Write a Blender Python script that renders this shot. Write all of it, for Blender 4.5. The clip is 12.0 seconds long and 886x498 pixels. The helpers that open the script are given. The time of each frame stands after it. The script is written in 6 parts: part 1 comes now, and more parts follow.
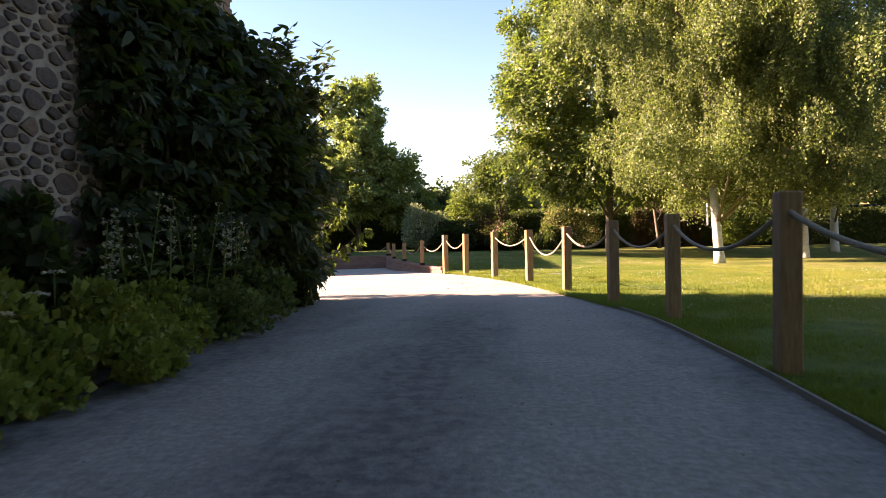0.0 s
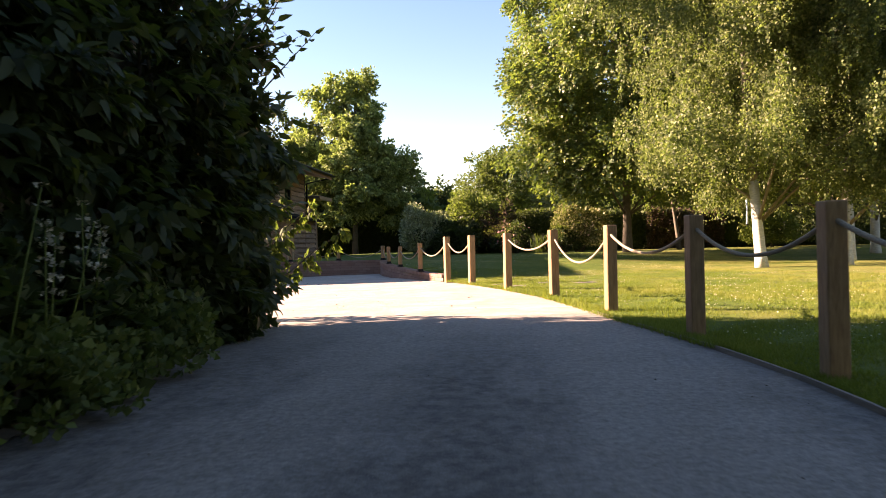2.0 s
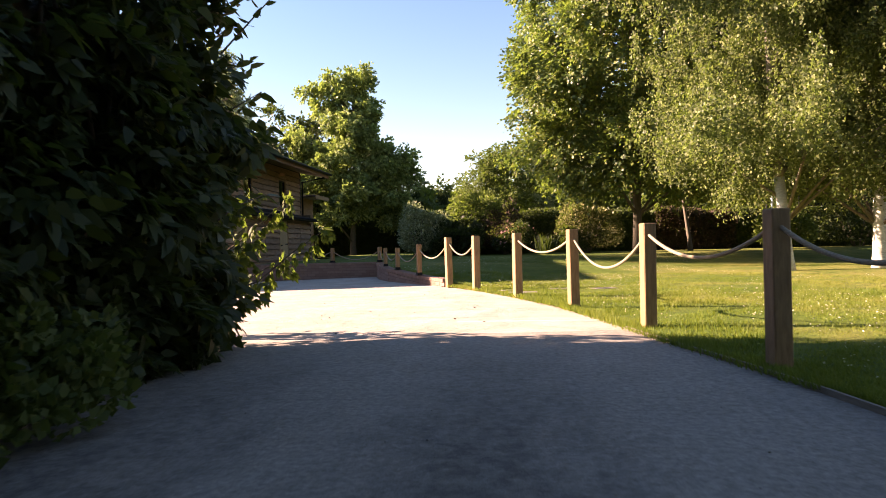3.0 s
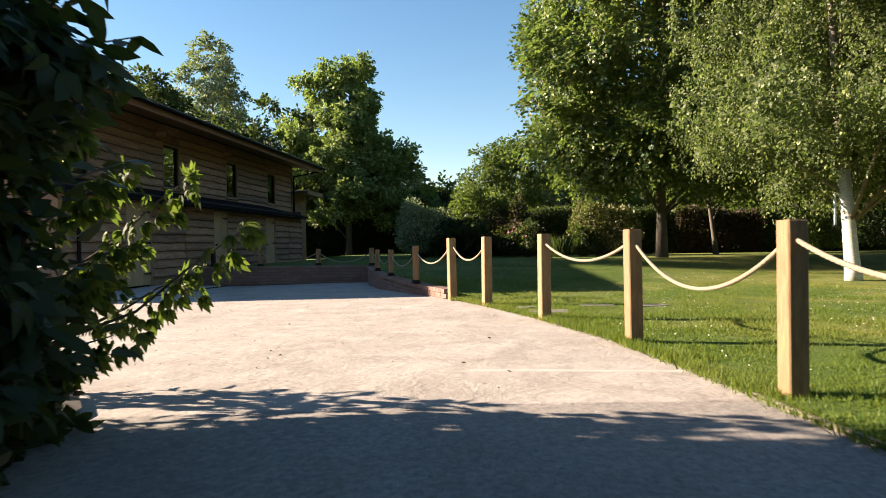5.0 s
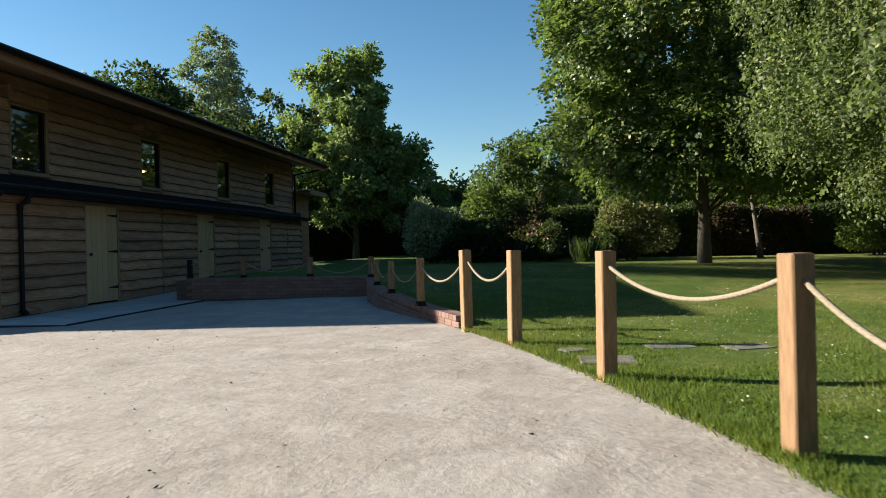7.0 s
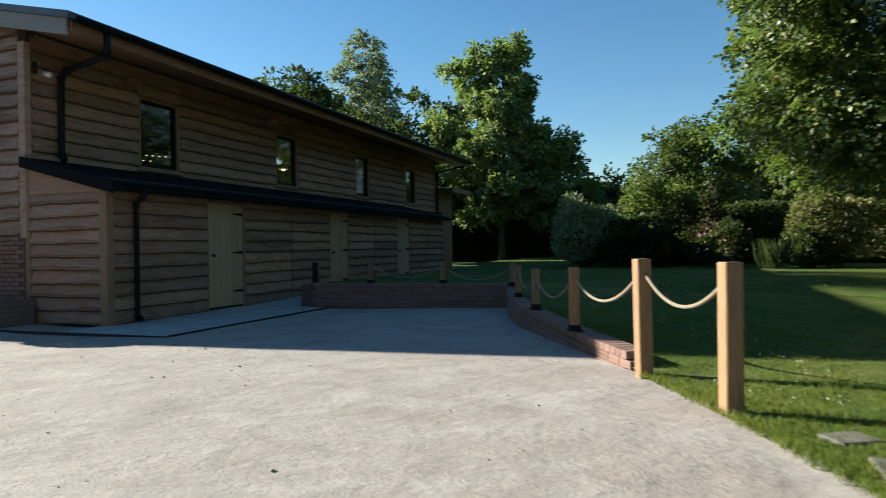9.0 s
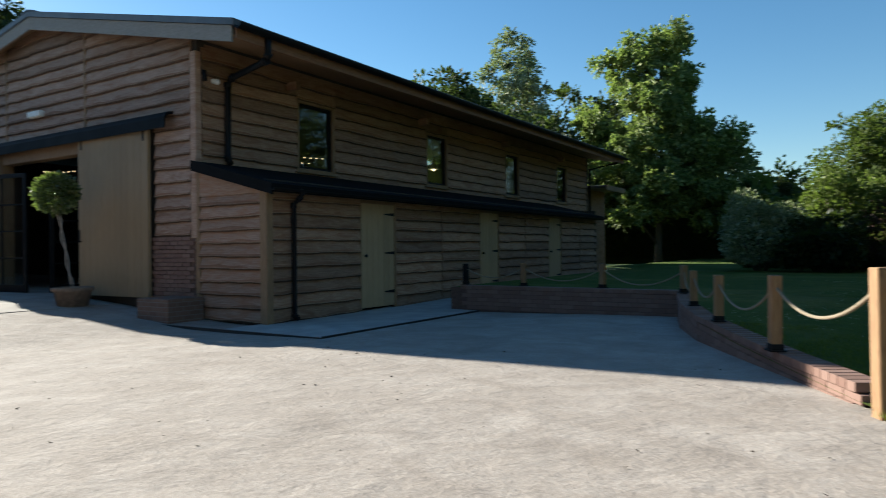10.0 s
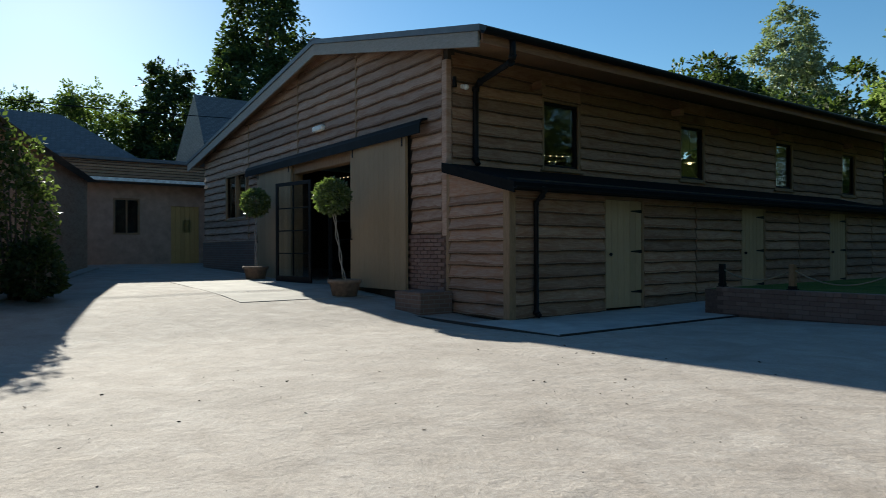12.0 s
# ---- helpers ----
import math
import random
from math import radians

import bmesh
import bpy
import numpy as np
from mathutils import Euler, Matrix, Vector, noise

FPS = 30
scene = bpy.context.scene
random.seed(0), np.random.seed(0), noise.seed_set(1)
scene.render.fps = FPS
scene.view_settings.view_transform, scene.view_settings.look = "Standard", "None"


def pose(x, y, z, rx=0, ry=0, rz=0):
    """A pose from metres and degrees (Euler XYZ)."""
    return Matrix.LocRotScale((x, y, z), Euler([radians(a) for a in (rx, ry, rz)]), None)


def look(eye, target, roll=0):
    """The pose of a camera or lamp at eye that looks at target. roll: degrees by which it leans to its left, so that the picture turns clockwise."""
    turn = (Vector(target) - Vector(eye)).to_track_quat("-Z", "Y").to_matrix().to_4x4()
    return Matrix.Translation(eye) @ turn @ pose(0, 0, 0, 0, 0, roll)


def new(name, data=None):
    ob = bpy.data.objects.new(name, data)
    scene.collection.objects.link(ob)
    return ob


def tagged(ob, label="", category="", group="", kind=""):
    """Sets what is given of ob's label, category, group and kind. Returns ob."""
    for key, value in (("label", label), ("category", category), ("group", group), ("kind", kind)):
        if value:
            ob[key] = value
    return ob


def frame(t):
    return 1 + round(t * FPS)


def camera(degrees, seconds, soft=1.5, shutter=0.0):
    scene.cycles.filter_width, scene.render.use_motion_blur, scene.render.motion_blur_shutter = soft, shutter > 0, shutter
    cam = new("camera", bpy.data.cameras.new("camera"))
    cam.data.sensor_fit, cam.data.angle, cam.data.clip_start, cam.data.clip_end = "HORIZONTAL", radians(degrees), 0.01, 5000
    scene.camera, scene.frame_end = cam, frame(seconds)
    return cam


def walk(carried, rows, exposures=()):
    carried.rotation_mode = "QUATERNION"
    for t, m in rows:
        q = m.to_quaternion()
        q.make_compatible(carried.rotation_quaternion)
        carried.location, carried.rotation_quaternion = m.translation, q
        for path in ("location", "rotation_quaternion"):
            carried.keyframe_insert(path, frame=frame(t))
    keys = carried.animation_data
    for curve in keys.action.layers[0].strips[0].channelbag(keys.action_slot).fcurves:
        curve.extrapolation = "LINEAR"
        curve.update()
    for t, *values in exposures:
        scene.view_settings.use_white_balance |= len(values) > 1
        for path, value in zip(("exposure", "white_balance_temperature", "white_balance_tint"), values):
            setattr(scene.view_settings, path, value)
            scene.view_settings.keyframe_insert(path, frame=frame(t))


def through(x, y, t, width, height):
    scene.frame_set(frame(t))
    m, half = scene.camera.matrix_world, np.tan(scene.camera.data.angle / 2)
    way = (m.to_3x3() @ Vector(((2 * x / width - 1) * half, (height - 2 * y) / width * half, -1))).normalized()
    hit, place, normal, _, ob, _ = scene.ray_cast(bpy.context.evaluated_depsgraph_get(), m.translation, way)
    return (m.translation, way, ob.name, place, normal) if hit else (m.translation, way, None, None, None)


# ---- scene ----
cam = camera(67.0, 12.0, soft=0.9, shutter=0.4)
PATH = [
    (0, (0.212, 1.531, 0.71), (-0.004, 3.519, 0.694), -1.1),
    (0.5, (0.123, 2.131, 0.717), (-0.089, 4.12, 0.702), -1.1),
    (1, (0.064, 2.716, 0.731), (-0.15, 4.705, 0.715), -1.0),
    (1.5, (0.012, 3.291, 0.74), (-0.205, 5.279, 0.726), -1.1),
    (2, (-0.049, 3.882, 0.75), (-0.268, 5.87, 0.738), -1.4),
    (2.5, (-0.144, 4.491, 0.757), (-0.358, 6.48, 0.744), -0.9),
    (3, (-0.201, 5.082, 0.764), (-0.42, 7.07, 0.754), -1.4),
    (5, (-0.476, 7.411, 0.814), (-0.697, 9.399, 0.802), -0.9),
    (5.5, (-0.531, 7.966, 0.841), (-0.753, 9.954, 0.827), -1.0),
    (6, (-0.584, 8.512, 0.886), (-0.812, 10.499, 0.871), -1.0),
    (6.5, (-0.651, 9.144, 0.957), (-0.886, 11.13, 0.942), -1.1),
    (8.5, (-0.959, 11.37, 1.014), (-1.481, 13.301, 1.002), -1.2),
    (9, (-1.11, 11.861, 1.032), (-1.797, 13.739, 1.025), -0.9),
    (9.5, (-1.353, 12.219, 1.054), (-2.224, 14.019, 1.049), -0.8),
    (10, (-1.514, 12.375, 1.059), (-2.589, 14.062, 1.057), -0.6),
    (10.5, (-1.552, 12.442, 1.046), (-2.838, 13.974, 1.047), -0.5),
    (11, (-1.542, 12.497, 1.041), (-2.979, 13.888, 1.044), -0.4),
    (11.5, (-1.487, 12.525, 1.038), (-3.031, 13.795, 1.039), -0.2),
    (12, (-1.435, 12.569, 1.026), (-3.053, 13.746, 1.028), -0.2),
]

EXPOSURES = [(0.0, 2.9, 8900, 38), (3.0, 2.64, 8800, 38), (5.0, 2.05, 7300, 17), (6.5, 1.48, 6500, 9), (8.5, 1.48, 6150, 5), (10.0, 1.48, 6100, 6), (12.0, 1.24, 6050, 4)]
walk(cam, [(t, look(e, g, r)) for t, e, g, r in PATH], EXPOSURES)

# ---- sky and sun ----
SUN_FROM = Vector((-2.42, 0.225, 1.0)).normalized()
world = bpy.data.worlds.new("world")
scene.world = world
world.use_nodes = True
wt = world.node_tree
sky = wt.nodes.new("ShaderNodeTexSky")
sky.sky_type = "NISHITA"
sky.sun_disc = False
sky.sun_elevation = math.asin(SUN_FROM.z)
sky.sun_rotation = math.atan2(SUN_FROM.x, SUN_FROM.y)
sky.air_density, sky.dust_density, sky.ozone_density = 1.0, 0.15, 1.7
hue = wt.nodes.new("ShaderNodeHueSaturation")
hue.inputs["Hue"].default_value, hue.inputs["Saturation"].default_value = 0.496, 1.24
wt.links.new(sky.outputs[0], hue.inputs["Color"])
wt.links.new(hue.outputs[0], wt.nodes["Background"].inputs["Color"])
wt.nodes["Background"].inputs["Strength"].default_value = 0.054
sun_data = bpy.data.lights.new("sun", "SUN")
sun_data.energy, sun_data.angle, sun_data.color = 5.0, radians(0.6), (1.0, 0.915, 0.775)
sun = new("sun", sun_data)
sun.matrix_world = look(SUN_FROM * 60, (0, 0, 0))


# ---- materials ----
class Mat:
    """A node material with a Principled shader and a few short ways to feed it."""

    def __init__(self, name, rough=0.8, metal=0.0):
        self.m = bpy.data.materials.new(name)
        self.m.use_nodes = True
        self.t = self.m.node_tree
        self.b = self.t.nodes["Principled BSDF"]
        self.b.inputs["Roughness"].default_value = rough
        self.b.inputs["Metallic"].default_value = metal

    def node(self, kind, **ins):
        n = self.t.nodes.new(kind)
        for k, v in ins.items():
            self.feed(n.inputs[k.replace("_", " ")], v)
        return n

    def feed(self, socket, v):
        if isinstance(v, bpy.types.NodeSocket):
            self.t.links.new(v, socket)
        else:
            socket.default_value = v

    def coords(self, scale=(1, 1, 1), kind="Object"):
        c = self.t.nodes.new("ShaderNodeTexCoord")
        m = self.node("ShaderNodeMapping", Vector=c.outputs[kind], Scale=scale)
        return m.outputs[0]

    def place(self, scale=(1, 1, 1)):
        g = self.t.nodes.new("ShaderNodeNewGeometry")
        m = self.node("ShaderNodeMapping", Vector=g.outputs["Position"], Scale=scale)
        return m.outputs[0]

    def noise(self, vec, scale, detail=4.0, rough=0.55, distort=0.0):
        return self.node("ShaderNodeTexNoise", Vector=vec, Scale=scale, Detail=detail, Roughness=rough, Distortion=distort).outputs["Fac"]

    def ramp(self, fac, *stops):
        n = self.node("ShaderNodeValToRGB", Fac=fac)
        e = n.color_ramp.elements
        while len(e) < len(stops):
            e.new(0.5)
        for el, (p, c) in zip(e, stops):
            el.position, el.color = p, (*c, 1)
        return n.outputs["Color"]

    def mix(self, fac, a, b, blend="MIX"):
        n = self.t.nodes.new("ShaderNodeMix")
        n.data_type, n.blend_type = "RGBA", blend
        self.feed(n.inputs[0], fac)
        self.feed(n.inputs[6], a if isinstance(a, bpy.types.NodeSocket) else (*a, 1))
        self.feed(n.inputs[7], b if isinstance(b, bpy.types.NodeSocket) else (*b, 1))
        return n.outputs[2]

    def math(self, op, a, b=0.0):
        n = self.t.nodes.new("ShaderNodeMath")
        n.operation = op
        self.feed(n.inputs[0], a)
        self.feed(n.inputs[1], b)
        return n.outputs[0]

    def color(self, c):
        self.feed(self.b.inputs["Base Color"], c if isinstance(c, bpy.types.NodeSocket) else (*c, 1))
        return self

    def bump(self, height, strength=0.3, distance=0.01):
        n = self.node("ShaderNodeBump", Height=height, Strength=strength, Distance=distance)
        self.feed(self.b.inputs["Normal"], n.outputs[0])
        return self

    def island(self):
        return self.t.nodes.new("ShaderNodeNewGeometry").outputs["Random Per Island"]

    def rnd(self):
        return self.t.nodes.new("ShaderNodeObjectInfo").outputs["Random"]


def wood(name, dark, light, rough=0.75, along=(1, 1, 1), vary=0.35, bump=0.35, rust=None):
    """Timber: streaks along the piece, soft stains, a tone of its own for each piece."""
    w = Mat(name, rough)
    grain = w.noise(w.place(along), 9.0, 6.0, 0.65, 0.6)
    stain = w.noise(w.place((1, 1, 1)), 1.3, 3.0)
    c = w.ramp(grain, (0.25, dark), (0.75, light))
    if rust:
        spots = w.noise(w.place((along[0] * 2.2, along[1] * 2.2, along[2] * 0.8)), 1.7, 5.0, 0.65, 0.8)
        c = w.mix(w.ramp(spots, (0.46, (0, 0, 0)), (0.68, (0.8, 0.8, 0.8))), c, rust)
    c = w.mix(w.math("MULTIPLY", stain, 0.25), c, tuple(v * 0.6 for v in dark))
    tone = w.ramp(w.rnd(), (0.0, (1 - vary,) * 3), (1.0, (1 + vary * 0.6,) * 3))
    w.color(w.mix(1.0, c, tone, "MULTIPLY"))
    w.bump(grain, bump, 0.006)
    return w.m


def leaf_mat(name, a, b, c, through=0.3, rough=0.6, shine=0.2):
    """Leaves: three tones from leaf to leaf and light that shines through them."""
    w = Mat(name, rough)
    tone = w.noise(w.place(), 0.7, 2.0)
    col = w.ramp(w.island(), (0.0, a), (0.55, b), (1.0, c))
    col = w.mix(w.math("MULTIPLY", tone, 0.5), col, a)
    w.color(col)
    w.b.inputs["Specular IOR Level"].default_value = shine
    tr = w.node("ShaderNodeBsdfTranslucent", Color=w.mix(0.5, col, (0.25, 0.38, 0.05)))
    mx = w.node("ShaderNodeMixShader", Fac=through)
    w.t.links.new(w.b.outputs[0], mx.inputs[1])
    w.t.links.new(tr.outputs[0], mx.inputs[2])
    w.t.links.new(mx.outputs[0], w.t.nodes["Material Output"].inputs["Surface"])
    return w.m


def plain(name, col, rough=0.6, metal=0.0, vary=0.25, scale=6.0, bump=0.1, gloss=0.5):
    w = Mat(name, rough, metal)
    w.b.inputs["Specular IOR Level"].default_value = gloss
    n = w.noise(w.place(), scale, 5.0)
    w.color(w.ramp(n, (0.3, tuple(v * (1 - vary) for v in col)), (0.7, tuple(min(1, v * (1 + vary)) for v in col))))
    w.bump(n, bump, 0.005)
    return w.m


def gravel_mat():
    w = Mat("gravel", 0.95)
    w.b.inputs["Specular IOR Level"].default_value = 0.2
    p = w.place()
    grit = w.noise(p, 160.0, 3.0, 0.8)
    chips = w.noise(p, 42.0, 5.0, 0.75)
    pits = w.noise(p, 11.0, 3.0, 0.62)
    big = w.noise(p, 0.45, 4.0, 0.6)
    mottle = w.noise(w.place((0.8, 1.0, 1)), 2.1, 7.0, 0.62, 0.8)
    patch = w.noise(w.place((1.0, 0.55, 1)), 1.0, 8.0, 0.66, 0.7)
    c = w.ramp(mottle, (0.34, (0.282, 0.245, 0.217)), (0.5, (0.338, 0.299, 0.269)), (0.64, (0.392, 0.352, 0.321)))
    c = w.mix(w.math("MULTIPLY", big, 0.45), c, (0.335, 0.285, 0.243))
    c = w.mix(w.ramp(patch, (0.5, (0, 0, 0)), (0.7, (0.5, 0.5, 0.5))), c, (0.235, 0.203, 0.178))
    c = w.mix(w.ramp(pits, (0.60, (0, 0, 0)), (0.74, (0.4, 0.4, 0.4))), c, (0.22, 0.19, 0.165))
    # the older, darker, looser surface of the drive, before the yard begins; darker bands on the crown between the
    # wheel tracks, along the bed and at the right shoulder, fading out towards the yard
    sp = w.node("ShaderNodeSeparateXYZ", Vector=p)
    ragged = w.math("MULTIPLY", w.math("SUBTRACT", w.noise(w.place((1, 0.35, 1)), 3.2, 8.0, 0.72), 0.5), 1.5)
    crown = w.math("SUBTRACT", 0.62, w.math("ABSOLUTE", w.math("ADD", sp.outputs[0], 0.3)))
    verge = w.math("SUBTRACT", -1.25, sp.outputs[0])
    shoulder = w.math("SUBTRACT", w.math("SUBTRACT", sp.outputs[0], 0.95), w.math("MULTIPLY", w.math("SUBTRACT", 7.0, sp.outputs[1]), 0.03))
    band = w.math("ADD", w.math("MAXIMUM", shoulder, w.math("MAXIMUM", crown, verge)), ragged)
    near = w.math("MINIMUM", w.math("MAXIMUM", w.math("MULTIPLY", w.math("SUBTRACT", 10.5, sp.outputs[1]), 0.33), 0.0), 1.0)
    dark_bands = w.math("MULTIPLY", w.math("MINIMUM", w.math("MAXIMUM", w.math("MULTIPLY", band, 1.6), 0.0), 0.75), near)
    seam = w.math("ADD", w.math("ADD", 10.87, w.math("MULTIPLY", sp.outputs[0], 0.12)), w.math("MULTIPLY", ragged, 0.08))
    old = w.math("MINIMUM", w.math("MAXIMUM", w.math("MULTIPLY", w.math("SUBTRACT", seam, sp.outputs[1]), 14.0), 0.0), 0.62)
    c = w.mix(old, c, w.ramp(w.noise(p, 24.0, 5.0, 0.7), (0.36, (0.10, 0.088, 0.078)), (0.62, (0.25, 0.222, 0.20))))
    c = w.mix(dark_bands, c, w.ramp(pits, (0.4, (0.075, 0.068, 0.064)), (0.62, (0.165, 0.15, 0.138))))
    c = w.mix(0.5, c, w.ramp(chips, (0.3, (0.25, 0.25, 0.25)), (0.7, (0.75, 0.75, 0.75))), "SOFT_LIGHT")
    c = w.mix(0.5, c, w.ramp(grit, (0.3, (0.2, 0.2, 0.2)), (0.7, (0.8, 0.8, 0.8))), "SOFT_LIGHT")
    w.color(c)
    lumps = w.noise(w.place((1.0, 1.3, 1)), 2.6, 7.0, 0.68, 0.2)
    rough_here = w.noise(w.place((0.7, 1.1, 1)), 1.1, 5.0, 0.6, 0.3)
    h = w.math("ADD", w.math("MULTIPLY", grit, 0.2), w.math("ADD", w.math("MULTIPLY", chips, w.math("ADD", 0.2, w.math("MULTIPLY", old, 0.4))), w.math("MULTIPLY", w.math("MULTIPLY", pits, w.ramp(rough_here, (0.44, (0.1, 0.1, 0.1)), (0.62, (1.3, 1.3, 1.3)))), 0.9)))
    w.bump(w.math("ADD", h, w.math("MULTIPLY", lumps, w.math("SUBTRACT", 3.4, w.math("MULTIPLY", old, 4.2)))), 0.62, 0.013)
    return w.m


def lawn_tone(w):
    """Dry patches of the lawn, shared by the turf and its blades."""
    p = w.place()
    big = w.noise(p, 0.42, 4.0, 0.62, 0.4)
    small = w.noise(p, 1.9, 5.0, 0.68, 0.3)
    sp = w.node("ShaderNodeSeparateXYZ", Vector=p)
    open_lawn = w.math("MULTIPLY", w.math("MINIMUM", w.math("MAXIMUM", w.math("SUBTRACT", sp.outputs[0], 1.2), 0.0), 3.0), 0.055)
    return w.math("MULTIPLY", w.ramp(w.math("ADD", big, open_lawn), (0.49, (0, 0, 0)), (0.70, (0.85, 0.85, 0.85))), w.ramp(small, (0.33, (0.15, 0.15, 0.15)), (0.56, (1, 1, 1))))


def grass_mat():
    w = Mat("lawn grass", 0.9)
    w.b.inputs["Specular IOR Level"].default_value = 0.2
    p = w.place()
    mid = w.noise(p, 3.5, 5.0, 0.65)
    fine = w.noise(p, 60.0, 3.0, 0.7)
    tuft = w.noise(p, 13.0, 4.0, 0.7)
    c = w.ramp(mid, (0.3, (0.052, 0.094, 0.011)), (0.7, (0.108, 0.156, 0.021)))
    c = w.mix(lawn_tone(w), c, (0.265, 0.235, 0.07))
    c = w.mix(w.ramp(tuft, (0.42, (0, 0, 0)), (0.66, (0.5, 0.5, 0.5))), c, (0.05, 0.075, 0.01))
    c = w.mix(w.math("MULTIPLY", fine, 0.4), c, (0.035, 0.06, 0.01))
    w.color(c)
    w.bump(w.math("ADD", fine, mid), 0.9, 0.03)
    return w.m


def blade_mat():
    w = Mat("grass blades", 0.6)
    w.b.inputs["Specular IOR Level"].default_value = 0.2
    col = w.ramp(w.island(), (0.0, (0.042, 0.082, 0.010)), (0.6, (0.08, 0.132, 0.017)), (1.0, (0.16, 0.19, 0.042)))
    col = w.mix(w.math("MULTIPLY", lawn_tone(w), 0.6), col, (0.265, 0.235, 0.07))
    w.color(col)
    tr = w.node("ShaderNodeBsdfTranslucent", Color=w.mix(0.5, col, (0.35, 0.42, 0.04)))
    mx = w.node("ShaderNodeMixShader", Fac=0.35)
    w.t.links.new(w.b.outputs[0], mx.inputs[1])
    w.t.links.new(tr.outputs[0], mx.inputs[2])
    w.t.links.new(mx.outputs[0], w.t.nodes["Material Output"].inputs["Surface"])
    return w.m


def stone_mat():
    w = Mat("dark rubble stone", 0.85)
    p = w.place()
    n = w.noise(p, 14.0, 6.0, 0.7)
    c = w.ramp(w.rnd(), (0.0, (0.07, 0.05, 0.044)), (0.45, (0.125, 0.086, 0.072)), (0.8, (0.10, 0.07, 0.066)), (1.0, (0.21, 0.13, 0.085)))
    w.color(w.mix(w.math("MULTIPLY", n, 0.6), c, (0.035, 0.03, 0.03)))
    w.bump(n, 0.9, 0.03)
    return w.m


def brick_mat(name, a, b, c):
    w = Mat(name, 0.88)
    n = w.noise(w.place(), 22.0, 5.0, 0.7)
    col = w.ramp(w.rnd(), (0.0, a), (0.5, b), (1.0, c))
    w.color(w.mix(w.math("MULTIPLY", n, 0.4), col, tuple(v * 0.55 for v in a)))
    w.bump(n, 0.5, 0.006)
    return w.m


def course_mat(name, a, b, mortar):
    """Far brickwork or slates, too small to pick apart."""
    w = Mat(name, 0.85)
    sp = w.node("ShaderNodeSeparateXYZ", Vector=w.place())
    cb = w.node("ShaderNodeCombineXYZ", X=w.math("ADD", sp.outputs[0], sp.outputs[1]), Y=sp.outputs[2])
    br = w.node("ShaderNodeTexBrick", Vector=cb.outputs[0], Color1=(*a, 1), Color2=(*b, 1), Mortar=(*mortar, 1), Scale=1.0)
    br.inputs["Mortar Size"].default_value = 0.008
    br.inputs["Brick Width"].default_value, br.inputs["Row Height"].default_value = 0.225, 0.075
    n = w.noise(w.place(), 3.0, 4.0)
    w.color(w.mix(w.math("MULTIPLY", n, 0.4), br.outputs["Color"], tuple(v * 0.6 for v in a)))
    w.bump(br.outputs["Fac"], -0.3, 0.01)
    return w.m


def rope_mat():
    w = Mat("rope", 0.9)
    n = w.noise(w.place(), 120.0, 3.0)
    w.color(w.ramp(n, (0.3, (0.17, 0.135, 0.09)), (0.7, (0.31, 0.25, 0.175))))
    w.bump(n, 0.5, 0.004)
    return w.m


def glass_mat():
    w = Mat("window glass", 0.02)
    w.color((0.82, 0.88, 0.86))
    w.b.inputs["Transmission Weight"].default_value = 1.0
    w.b.inputs["IOR"].default_value = 1.42
    return w.m


def lamp_mat():
    w = Mat("warm bulb")
    w.color((1, 0.8, 0.5))
    w.b.inputs["Emission Color"].default_value = (1.0, 0.72, 0.38, 1)
    w.b.inputs["Emission Strength"].default_value = 1.3
    return w.m


GRAVEL, GRASS = gravel_mat(), grass_mat()
BLADE = blade_mat()
SOIL = plain("dark soil", (0.075, 0.058, 0.045), 0.95, vary=0.5, scale=9.0, bump=0.8)
STONE = stone_mat()
PALE_MORTAR = plain("pale lime mortar", (0.255, 0.215, 0.18), 0.95, vary=0.3, scale=14.0, bump=0.7)
BRICK = brick_mat("red brick", (0.195, 0.108, 0.083), (0.23, 0.135, 0.105), (0.26, 0.16, 0.128))
BRICK_FAR = course_mat("far red brickwork", (0.15, 0.09, 0.068), (0.20, 0.12, 0.09), (0.20, 0.17, 0.145))
WALL_MORTAR = plain("brown wall mortar", (0.135, 0.08, 0.062), 0.95, vary=0.25, scale=20.0, bump=0.5)
EDGING = wood("weathered edging board", (0.13, 0.105, 0.08), (0.26, 0.215, 0.17), 0.85, (4, 0.5, 4), 0.1)
POST = wood("fence oak", (0.165, 0.083, 0.036), (0.385, 0.232, 0.113), 0.75, (6, 6, 0.7), 0.16)
BOARD = wood("waney larch board", (0.235, 0.13, 0.078), (0.50, 0.315, 0.20), 0.75, (0.5, 0.5, 6), 0.32, 0.5, (0.23, 0.098, 0.044))
GREYED = wood("greyed larch board", (0.285, 0.172, 0.12), (0.56, 0.385, 0.285), 0.75, (0.5, 0.5, 6), 0.28, 0.5, (0.27, 0.125, 0.062))
PINKISH = wood("fresh larch board", (0.26, 0.15, 0.097), (0.49, 0.33, 0.238), 0.75, (0.5, 0.5, 6), 0.3, 0.5, (0.34, 0.15, 0.07))
SAP = wood("red-brown wane band", (0.19, 0.09, 0.048), (0.37, 0.195, 0.108), 0.8, (0.6, 0.6, 5), 0.35, 0.5)
# light on the board lips and the shadow line below, put into two edge tones
LIP_LIGHT = wood("pale lit lip edge", (0.20, 0.115, 0.068), (0.46, 0.32, 0.21), 0.85, (1, 1, 1), 0.4)
LIP_SHADE = wood("shadow line under the edge", (0.07, 0.04, 0.026), (0.17, 0.095, 0.055), 0.9, (1, 1, 1), 0.3)
